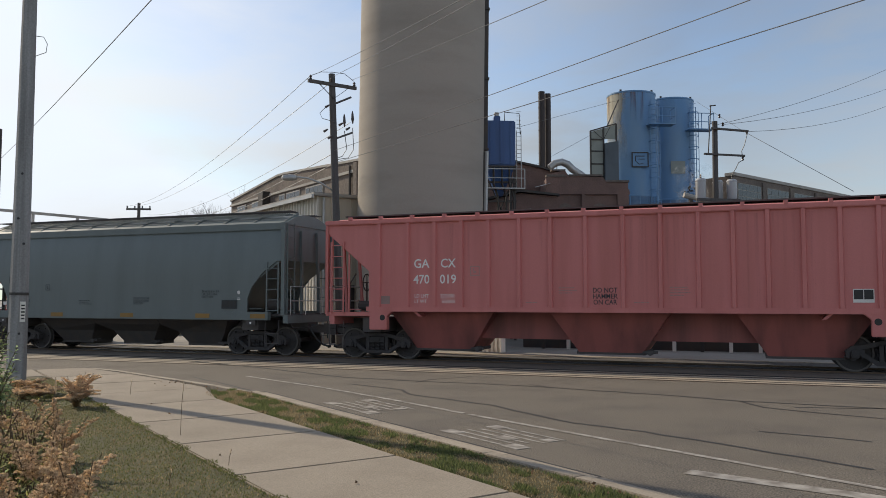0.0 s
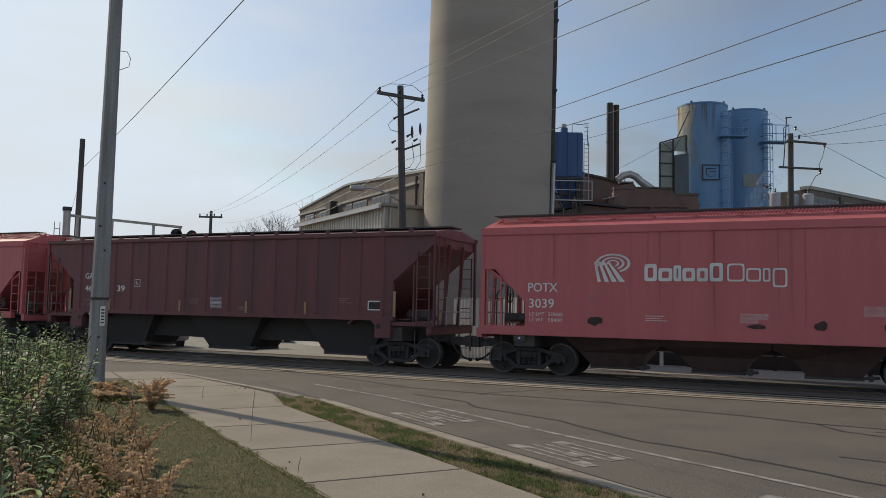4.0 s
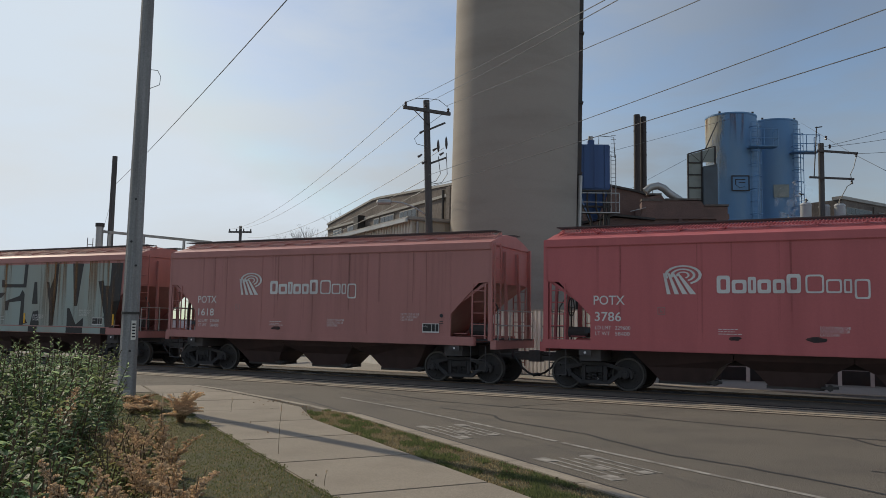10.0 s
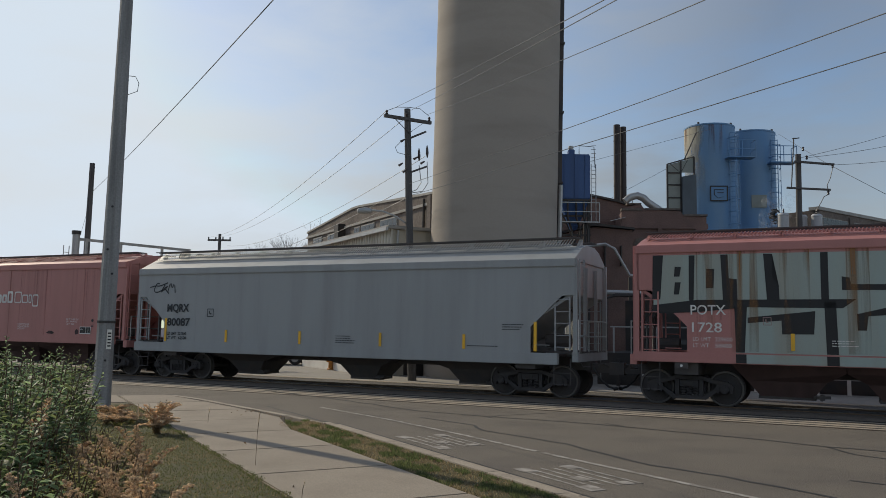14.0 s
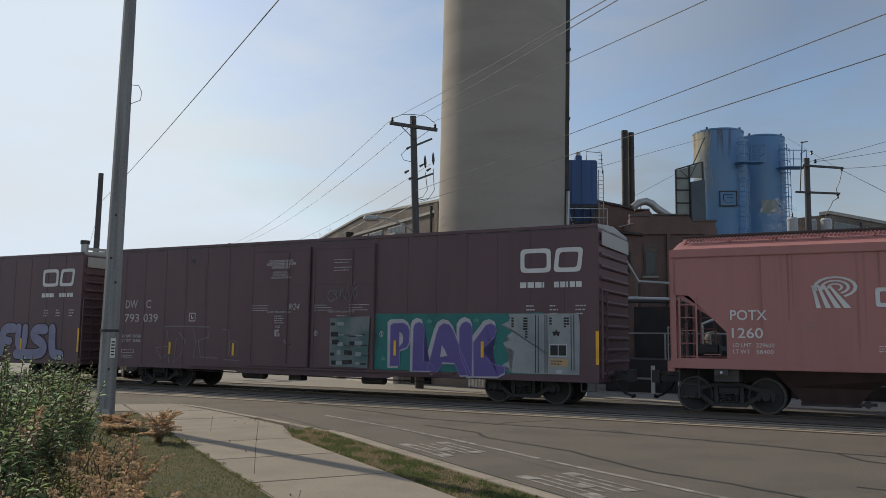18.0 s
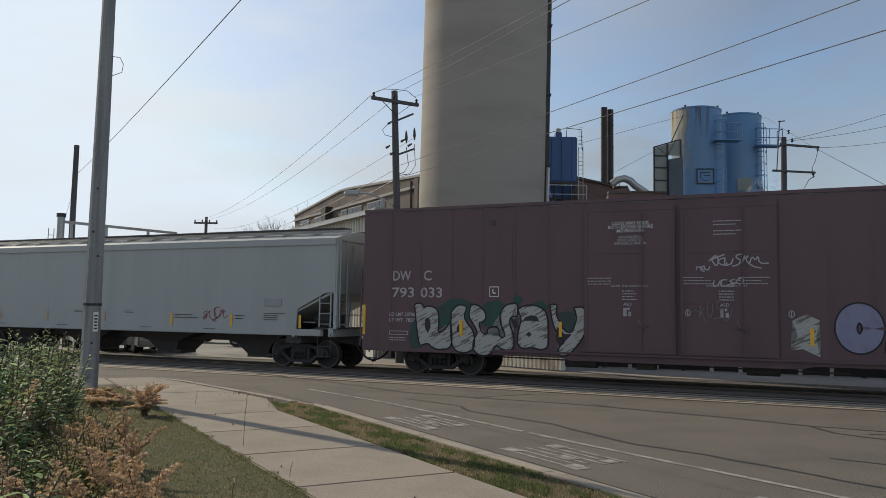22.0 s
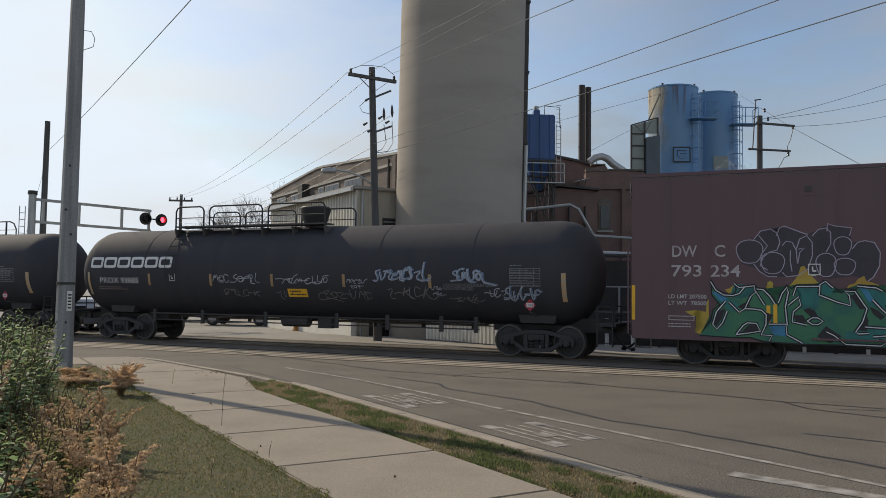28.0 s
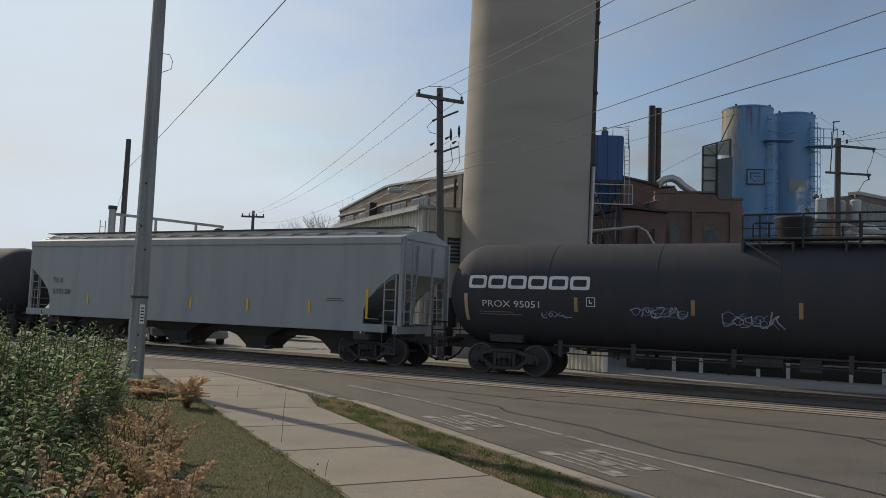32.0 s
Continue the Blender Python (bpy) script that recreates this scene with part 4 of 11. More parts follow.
for x, z in ((-0.35, 9.15), (-0.45, 8.2), (-0.28, 7.95), (0.5, 8.35), (0.2, 8.5)):
    part("insulator", Shape().rod((x, -0.1, z), (x + 0.16, -0.1, z + 0.1), 0.05, 0.03, 8), PORCELAIN, mid, at=A29)
part("jumper", Shape().pipe([(-0.35, -0.1, 9.15), (-0.6, -0.1, 8.9), (-0.5, -0.1, 8.7), (0, -0.15, 8.6)], 0.012, 5), WIRE, mid, at=A29)
part("jumper", Shape().pipe([(0.42, -0.1, 8.3), (0.5, -0.1, 7.6), (0.3, -0.1, 7.3), (0.05, -0.15, 7.2)], 0.015, 5), WIRE, mid, at=A29)
part("jumper", Shape().pipe([(0.78, -0.1, 8.45), (0.8, -0.1, 7.6), (0.55, -0.1, 7.25), (0.05, -0.15, 7.15)], 0.015, 5), WIRE, mid, at=A29)
part("jumper", Shape().pipe([(-0.95, -0.11, 10.3), (-0.5, -0.1, 10.5), (0, -0.1, 10.55), (0.5, -0.1, 10.55), (0.9, -0.1, 10.3)], 0.012, 5), WIRE, mid, at=A29)
lampm = part("street_lamp_arm", Shape().pipe([(0.0, 0.1, 5.9), (-0.5, 0.0, 6.25), (-1.0, -0.1, 6.45), (-1.45, -0.2, 6.5)], 0.035, 8), GALV, mid)
part("lamp_head", Shape().lathe([(0.02, -0.3), (0.1, -0.25), (0.13, 0.0), (0.1, 0.25), (0.02, 0.3)], 12).mesh("lamp_head", True), GALV, lampm, at=pose(-1.7, -0.25, 6.47, 0, 90, 6))

rp = thing("transformer_pole", "dark wooden pole with transformers and crossarms", "pole", pose(12.75, 29.6, 0, 0, 0.5, 0))
part("shaft", Shape().rod((0, 0, -0.1), (0, 0, 8.6), 0.125, 0.1, 12), WOOD_POLE, rp, smooth=True)
part("crossarm", Shape().bar((-0.2, -0.15, 8.3), (1.25, -0.15, 8.22), 0.075), WOOD_POLE, rp)
part("crossarm", Shape().bar((-0.5, -0.15, 7.31), (1.1, -0.15, 7.27), 0.07), WOOD_POLE, rp)
for x, z in ((1.2, 8.17), (1.02, 7.16), (0.25, 8.46), (0.12, 8.78)):
    part("insulator", Shape().lathe([(0.015, z - 0.08), (0.05, z - 0.05), (0.03, z), (0.05, z + 0.04), (0.015, z + 0.08)], 8, (x, -0.15)), PORCELAIN, rp)
part("tie_wire", Shape().pipe([(1.2, -0.15, 8.1), (1.1, -0.15, 7.7), (0.98, -0.15, 7.45), (1.02, -0.15, 7.2)], 0.015, 5), WIRE, rp)
part("tie_wire", Shape().pipe([(1.02, -0.15, 7.1), (0.85, -0.15, 7.0), (0.75, -0.15, 6.8), (0.62, -0.1, 6.55)], 0.015, 5), WIRE, rp)
part("antenna_brace", Shape().bar((-0.32, -0.12, 7.3), (-0.2, -0.12, 9.2), 0.03).bar((-0.25, -0.12, 9.16), (0.0, -0.12, 9.2), 0.035), DARK_STEEL, rp)
for x, y in ((-0.6, -0.05), (0.22, 0.3), (0.64, 0.0)):
    can = part("transformer", Shape().lathe([(0, 5.6), (0.17, 5.61), (0.19, 5.66), (0.19, 6.26), (0.2, 6.27), (0.2, 6.31), (0.15, 6.37), (0, 6.39)], 18, (x, y)), TRANSFORMER, rp, "pale grey pole transformer", smooth=True)
    part("bushing", Shape().lathe([(0.02, 6.38), (0.04, 6.42), (0.02, 6.46), (0.035, 6.5), (0.01, 6.55)], 8, (x, y)), PORCELAIN, can)
part("platform_beam", Shape().box(-0.85, 0.85, -0.28, -0.18, 5.5, 5.6), WOOD_POLE, rp)
part("sign_plate", Shape().box(-0.13, 0.13, -0.2, -0.18, 1.15, 1.5), WHITE_WALL, rp, "small white notice plate")
part("conduit", Shape().rod((0.17, -0.1, 0), (0.17, -0.1, 5.4), 0.04), DARK_STEEL, rp)

lp = thing("wooden_pole", "plain dark weathered wooden pole", "pole", pose(-18.2, 40.0, 0))
part("shaft", Shape().rod((0, 0, -0.1), (0.05, 0, 9.97), 0.17, 0.125, 12), WOOD_POLE, lp, smooth=True)
fp = thing("utility_pole", "distant wooden utility pole with a crossarm", "pole", pose(-25.9, 90, 0))
part("shaft", Shape().rod((0, 0, -0.1), (0, 0, 12.3), 0.22, 0.16, 10), WOOD_POLE, fp)
part("crossarm", Shape().box(-1.3, 1.3, -0.2, -0.06, 11.5, 11.7), WOOD_POLE, fp)
for x in (-1.2, -0.4, 0.4, 1.2):
    part("insulator", Shape().box(x - 0.06, x + 0.06, -0.19, -0.07, 11.7, 11.95), PORCELAIN, fp)

gate = thing("signal_cantilever", "grey railway signal cantilever with lit red flashers", "railway signal", pose(-17.1, 36.5, 0, 0, 0, math.degrees(math.atan2(4.6, 3.6))))
part("mast", Shape().lathe([(0.16, -0.1), (0.16, 6.05), (0, 6.08)], 12), GALV, gate, smooth=True)
part("mast_cap", Shape().lathe([(0.2, 5.95), (0.2, 6.12), (0, 6.14)], 12), DARK_STEEL, gate)
ARM = 6.0
for z in (4.75, 5.75):
    part("arm_chord", Shape().box(0, ARM, -0.06, 0.06, z - 0.06, z + 0.06), GALV, gate)
for x in (0.5, 2.2, 4.4, 5.9):
    part("arm_upright", Shape().box(x - 0.05, x + 0.05, -0.05, 0.05, 4.8, 5.7), GALV, gate)
lad = Shape().rod((-0.55, 0, 0), (-0.55, 0, 5.4), 0.02, seg=5).rod((-0.3, 0, 0), (-0.3, 0, 5.4), 0.02, seg=5)
for i in range(18):
    lad.rod((-0.55, 0, 0.3 * i), (-0.3, 0, 0.3 * i), 0.015, seg=5)
part("ladder", lad, GALV, gate)
part("light_bar", Shape().box(5.5, 6.8, -0.2, -0.14, 5.3, 5.36), DARK_STEEL, gate)
for x, lit in ((5.45, False), (6.35, True)):
    hd = part("flasher", Shape().lathe([(0, -0.15), (0.31, -0.15), (0.31, -0.1), (0.14, 0.1), (0, 0.12)], 20), BLACK, gate, at=pose(x, -0.3, 5.3, -90, 0, -8))
    part("lens", Shape().lathe([(0, -0.17), (0.14, -0.165), (0.14, -0.15)], 16), SIGNAL_RED if lit else BLACK, hd, "glowing red lens" if lit else "dark lens")
    part("visor", Shape().lathe([(0.17, -0.35), (0.17, -0.15), (0.155, -0.15), (0.155, -0.35)], 14), BLACK, hd)

top = Vector((-1.79, 31.0, 10.34))
for dx, (qx, qz) in ((-0.7, (1.33, 6.23)), (0.0, (1.55, 6.23)), (0.85, (2.67, 6.26))):
    p = top + Vector((dx * 0.87, dx * 0.48, 0.05))
    q = Vector((qx, 12.0, qz))
    wire("power_wire", p, q + (q - p) * 1.0 + Vector((0, 0, 0.6)), 0.1, 0.012)
for (px, pz), (qx, qz), r in (((-1.73, 7.5), (5.42, 6.33), 0.014), ((-1.66, 7.05), (7.12, 6.35), 0.016)):
    p, q = Vector((px, 31.0, pz)), Vector((qx, 12.0, qz))
    wire("telephone_cable", p, q + (q - p) * 1.0 + Vector((0, 0, 0.25)), 0.1, r, "thick black overhead telephone cable")
part_ends = [((-2.6, 30.6, 10.3), (-27.0, 90, 11.95)), ((-1.7, 31, 10.3), (-26.2, 90, 11.95)), ((-1.1, 31.4, 8.7), (-25.0, 90, 11.0)), ((-1.73, 31, 7.4), (-25.9, 90, 9.6)), ((-1.7, 31, 7.0), (-25.9, 90, 9.2))]
for a, b in part_ends[:3]:
    wire("power_wire", a, b, 1.05, 0.018)
for a, b in part_ends[3:]:
    wire("telephone_cable", a, b, 1.0, 0.022, "thick black overhead telephone cable")
p, q = Vector((-18.08, 40, 8.5)), Vector((-4.28, 15, 7.17))
wire("service_wire", p, q + (q - p) * 0.8 + Vector((0, 0, 0.6)), 0.25, 0.017)
wire("guy_wire", (-18.05, 40, 8.4), (-20.5, 41, 0), 0, 0.012, "thin steel guy wire bracing the pole")
for a, b, sag in (((12.9, 29.5, 8.46), (28.7, 39.8, 14.9), 0.35), ((13.1, 29.5, 8.46), (28.0, 39.8, 13.4), 0.35), ((13.85, 29.5, 8.2), (26.5, 39.8, 11.9), 0.3),
                  ((20.49, 50, 14.55), (13.84, 29.5, 8.25), 0.0), ((13.84, 29.5, 8.25), (13.6, 22.0, 4.9), 0.0),
                  ((3.86, 38, 9.25), (14.5, 44.8, 13.44), 0.0), ((7.6, 45, 8.7), (14.5, 47.8, 12.68), 0.0)):
    wire("power_wire", a, b, sag, 0.014)


# ---------------------------------------------------------------- the train
def paint(name, colour, spot=None, amount=0.55, rough=0.5, scale=1.3):
    return surface(name, colour, rough, 0.0, spot, amount, scale, 0.08, 30, 0.08, STREAK, (0.42, 0.75))


UNDER = surface("underframe", (0.075, 0.068, 0.066), 0.75, spot=(0.105, 0.085, 0.07), amount=0.6, scale=3)
WHEEL = surface("wheel_steel", (0.05, 0.045, 0.044), 0.7, 0.1, spot=(0.08, 0.06, 0.05))
TREAD = surface("wheel_tread", (0.12, 0.11, 0.1), 0.5, 0.5)
YELLOW = surface("reflector_yellow", (0.9, 0.5, 0.035), 0.5, grain=0.05)
WHITE = surface("lettering_white", (0.74, 0.72, 0.69), 0.6, spot=(0.5, 0.48, 0.46), grain=0.1, bump=0)
DIM = surface("lettering_dim", (0.33, 0.22, 0.2), 0.6, bump=0)
FADED_ORANGE = surface("reflector_worn", (0.52, 0.34, 0.16), 0.6, spot=(0.4, 0.36, 0.3), amount=0.9, scale=6)
STENCIL = surface("worn_stencil", (0.24, 0.24, 0.25), 0.6, bump=0)
PRINT = surface("stencil_print", (0.56, 0.55, 0.54), 0.6, bump=0)
RAIL_BLACK = surface("railing_black", (0.022, 0.02, 0.02), 0.6)
INK = surface("lettering_dark", (0.03, 0.035, 0.04), 0.6, bump=0)
RED = paint("hopper_red", (0.53, 0.138, 0.14), (0.4, 0.1, 0.1))
RED_FADED = paint("faded_red", (0.46, 0.2, 0.178), (0.34, 0.15, 0.13))
PINK = paint("pink_red", (0.56, 0.185, 0.17), (0.4, 0.115, 0.095), 0.6)
MAROON = paint("maroon", (0.165, 0.052, 0.056), (0.075, 0.042, 0.046), 0.8)
OXIDE = paint("oxide_brown", (0.132, 0.074, 0.08), (0.092, 0.058, 0.064))
WORN_WHITE = surface("worn_lettering", (0.5, 0.45, 0.45), 0.6, spot=(0.3, 0.24, 0.24), amount=0.8, scale=6, bump=0)
GREEN = paint("slate_green", (0.135, 0.16, 0.158), (0.1, 0.118, 0.115))
GREY = paint("hopper_grey", (0.33, 0.34, 0.34), (0.24, 0.24, 0.235))
PALE = paint("pale_grey", (0.4, 0.415, 0.4), (0.34, 0.35, 0.335), 0.6)
TANK_BLACK = paint("tank_black", (0.05, 0.049, 0.056), (0.07, 0.064, 0.064), 0.5, 0.8)
TANK_BLACK.node_tree.nodes["Principled BSDF"].inputs["Specular IOR Level"].default_value = 0.25

SOOTY = paint("sooty_pink", (0.36, 0.11, 0.095), (0.08, 0.04, 0.036), 0.9, 0.6, 0.9)
# chutes of the red hoppers: shade under the body is put into the colour
MAROON_SHADED = paint("shaded_maroon", (0.12, 0.075, 0.068), (0.07, 0.05, 0.046), 0.8)
TRUCK_DARK = surface("truck_steel", (0.05, 0.046, 0.046), 0.8, spot=(0.06, 0.048, 0.04), amount=0.6, scale=4)
FADED_YELLOW = surface("reflector_faded", (0.4, 0.25, 0.12), 0.6, spot=(0.25, 0.17, 0.1), scale=6)
GAUGE = 0.7175


def wheelset_mesh():
    s = Shape()
    for y in (-GAUGE, GAUGE):
        o = 1 if y > 0 else -1
        prof = [(0.0, -0.09), (0.12, -0.1), (0.2, -0.05), (0.39, -0.045), (0.41, -0.07), (0.457, -0.07), (0.457, 0.045), (0.485, 0.05), (0.485, 0.075), (0.4, 0.075), (0.38, 0.02), (0.15, 0.03), (0.1, 0.08), (0, 0.08)]
        n, seg = len(prof), 28
        vs = []
        for i in range(seg):
            c, w = math.cos(2 * math.pi * i / seg), math.sin(2 * math.pi * i / seg)
            vs += [(r * c, y - o * h, r * w) for r, h in prof]
        s.add(vs, [(i * n + j, ((i + 1) % seg) * n + j, ((i + 1) % seg) * n + j + 1, i * n + j + 1) for i in range(seg) for j in range(n - 1)])
    s.rod((0, -0.95, 0), (0, 0.95, 0), 0.075, seg=10)
    for y in (-0.8, 0.8):       # lines of dirt and bolts that show the turning
        for k in range(6):
            a = k * 1.047
            s.rod((0.3 * math.cos(a), y, 0.3 * math.sin(a)), (0.3 * math.cos(a), y * 0.93, 0.3 * math.sin(a)), 0.03, seg=6)
    me = s.mesh("wheelset", True)
    me.materials.append(WHEEL)
    me.materials.append(TREAD)
    for p in me.polygons[:2 * 28 * 13]:     # bright worn rim
        if p.index % 13 in (4, 5):
            p.material_index = 1
    return me


WHEELSET = wheelset_mesh()


def frame_mesh():
    """Cast truss side frames, springs, bolster and brake beams of a truck."""
    s = Shape()
    for y in (-0.98, 0.98):
        o = 1 if y > 0 else -1
        a, b = y - 0.075, y + 0.075
        s.prism([(-1.14, 0.5), (-0.98, 0.64), (-0.62, 0.7), (-0.3, 0.78), (0.3, 0.78), (0.62, 0.7), (0.98, 0.64), (1.14, 0.5), (1.0, 0.5), (0.6, 0.6), (0.3, 0.68), (-0.3, 0.68), (-0.6, 0.6), (-1.0, 0.5)], a, b)
        s.prism([(-0.78, 0.55), (-0.78, 0.44), (-0.42, 0.17), (0.42, 0.17), (0.78, 0.44), (0.78, 0.55), (0.36, 0.27), (-0.36, 0.27)], a, b)
        for k in (-1, 1):
            s.box(k * 0.31 - 0.05, k * 0.31 + 0.05, a, b, 0.25, 0.7)
            x = k * 0.89
            s.prism([(x - 0.21, 0.56), (x - 0.21, 0.4), (x - 0.16, 0.33), (x - 0.12, 0.4), (x - 0.12, 0.5), (x + 0.12, 0.5), (x + 0.12, 0.4), (x + 0.16, 0.33), (x + 0.21, 0.4), (x + 0.21, 0.56)], y - 0.1, y + 0.1)
            s.rod((x, y - o * 0.12, 0.457), (x, y + o * 0.13, 0.457), 0.125, 0.115, seg=14)
            s.rod((x, y + o * 0.13, 0.457), (x, y + o * 0.16, 0.457), 0.075, seg=10)
            for c in range(3):
                q = 0.5 + c * 2.094
                s.rod((x + 0.09 * math.cos(q), y + o * 0.12, 0.457 + 0.09 * math.sin(q)), (x + 0.09 * math.cos(q), y + o * 0.16, 0.457 + 0.09 * math.sin(q)), 0.02, seg=6)
        for x in (-0.17, 0.0, 0.17):
            turns = [(x + 0.07 * math.cos(t * 0.9), y + 0.07 * math.sin(t * 0.9), 0.27 + 0.0062 * t) for t in range(36)]
            s.pipe(turns, 0.017, 5)
        s.box(-0.24, 0.24, y - 0.1, y + 0.13, 0.5, 0.66)
        s.box(-0.1, 0.1, y + o * 0.13 - 0.012, y + o * 0.13 + 0.012, 0.54, 0.62)
    s.box(-0.22, 0.22, -0.9, 0.9, 0.5, 0.78)
    s.rod((0, 0, 0.7), (0, 0, 0.95), 0.25, seg=12)
    for x in (-0.36, 0.36):
        s.bar((x, -0.9, 0.42), (x, 0.9, 0.42), 0.09)
        for y in (-0.72, 0.72):
            s.prism([(x, 0.3), (x + 0.08 * x / abs(x), 0.32), (x + 0.06 * x / abs(x), 0.6), (x, 0.58)], y - 0.05, y + 0.05)
    return s.mesh("side_frames")


TRUCK_FRAME = frame_mesh()
TRUCK_FRAME.materials.append(TRUCK_DARK)
SPINNERS = []


def trucks(car, half):
    for x in (-half, half):
        t = part("truck", TRUCK_FRAME, UNDER, car, at=pose(x, 0, 0))
        for dx in (-0.89, 0.89):
            w = part("wheelset", WHEELSET, WHEEL, t)
            w.matrix_parent_inverse = pose(dx, 0, 0.457)
            SPINNERS.append(w)


def couplers(car, half):
    """Draft gear, knuckle, hose at both ends; half is the half length over the knuckles."""
    for s in (-1, 1):
        c = Shape().box(min(s * (half - 0.9), s * (half - 0.1)), max(s * (half - 0.9), s * (half - 0.1)), -0.1, 0.1, 0.72, 0.98)
        c.box(min(s * (half - 0.22), s * half), max(s * (half - 0.22), s * half), -0.18, 0.16, 0.68, 1.02)
        part("coupler", c, UNDER, car)
        y = -0.35 * s
        pts = [(s * (half - 0.62), y, 0.86), (s * (half - 0.55), y, 0.74), (s * (half - 0.4), y * 0.85, 0.5), (s * (half - 0.22), y * 0.6, 0.34), (s * (half - 0.06), y * 0.35, 0.28), (s * (half - 0.01), y * 0.25, 0.3)]
        part("brake_hose", Shape().pipe(pts, 0.032, 7).rod((s * (half - 0.1), y * 0.4, 0.27), (s * half, y * 0.25, 0.3), 0.05, seg=8), BLACK, car)
        k = half - 0.66
        part("cut_lever", Shape().pipe([(s * k, -1.45, 1.02), (s * k, -1.35, 0.92), (s * k, -0.4, 0.9), (s * (k + 0.3), -0.2, 0.98), (s * (k + 0.42), -0.1, 0.9)], 0.016, 5), UNDER, car)


def ladder(car, x, y, z0, z1, material, width=0.42, step=0.33, axis="x", name="ladder"):
    s = Shape()
    e = (width / 2, 0) if axis == "x" else (0, width / 2)
    for k in (-1, 1):
        s.bar((x + k * e[0], y + k * e[1], z0), (x + k * e[0], y + k * e[1], z1), 0.04, 0.03)
    z = z0 + 0.1
    while z < z1:
        s.rod((x - e[0], y - e[1], z), (x + e[0], y + e[1], z), 0.014, seg=5)
        z += step
    return part(name, s, material, car)


def text(body, x, z, height, material, car, y, width=None, name="lettering", heavy=0.0, centre=False, shear=0.0, side=-1, label=""):
    """Words in the built-in font on a car's side, drawn at a cap height; x is the left end as seen from the street."""
    cu = bpy.data.curves.new(name, "FONT")
    cu.body, cu.size, cu.offset, cu.resolution_u = body, 1.0, heavy, 3
    cu.space_line = 0.85
    cu.shear = shear
    if centre:
        cu.align_x = "CENTER"
    tmp = bpy.data.objects.new(name, cu)
    me = bpy.data.meshes.new_from_object(tmp)
    bpy.data.objects.remove(tmp)
    xs = [v.co.x for v in me.vertices]
    k = height / 0.69
    kx = k if width is None else width / (max(xs) - min(xs))
    x0 = 0 if centre else min(xs)
    for v in me.vertices:
        v.co = ((v.co.x - x0) * kx + x, y, v.co.y * k + z)
    me.materials.append(material)
    return part(name, me, material, car, label)


def lines(car, x, z, y, material, rows, width, step=0.07, h=0.03, seed=0):
    """Small print too fine to read: a block of short bars."""
    rnd = random.Random(seed + int(x * 10))
    s = Shape()
    for r in range(rows):
        a = 0.0
        w = width * rnd.uniform(0.6, 1.0)
        while a < w:
            b = min(w, a + rnd.uniform(0.03, 0.1))
            s.add([(x + a, y, z - r * step), (x + b, y, z - r * step), (x + b, y, z - r * step + h * 0.8), (x + a, y, z - r * step + h * 0.8)], [(0, 1, 2, 3)])
            a = b + 0.02
    ob = part("small_print", s, material, car)
    ob["kind"] = "stuff"
    return ob


def reflectors(car, xs, z, y, h=0.45, material=None, lean=0.0):
    for x in xs:
        part("reflector", Shape().prism([(x - 0.045, z), (x + 0.045, z), (x + 0.045, z + h), (x - 0.045, z + h)], y - 0.006, y + 0.0), material or YELLOW, car)


def square_mark(car, x, z, y, size, material):
    s, w = Shape(), size * 0.08
    for a, b, c, d in ((0, size, 0, w), (0, size, size - w, size), (0, w, w, size - w), (size - w, size, w, size - w), (size * 0.35, size * 0.65, size * 0.3, size * 0.45), (size * 0.3, size * 0.42, size * 0.45, size * 0.75)):
        s.add([(x + a, y, z + c), (x + b, y, z + c), (x + b, y, z + d), (x + a, y, z + d)], [(0, 1, 2, 3)])
    return part("plate_mark", s, material, car)


SEAM_RUST = rust_runs("seam_rust", (0.15, 0.06, 0.045), 1.3, 4.1, 0.3, 3, (0.3, 0.7))
SMEAR = surface("black_smear", (0.035, 0.025, 0.025), 0.7, spot=(0.1, 0.04, 0.04), amount=0.9, scale=9, bump=0)
CARS = []


def new_car(name, label, category, middle):
    car = thing(name, label, category)
    CARS.append((car, middle))
    return car


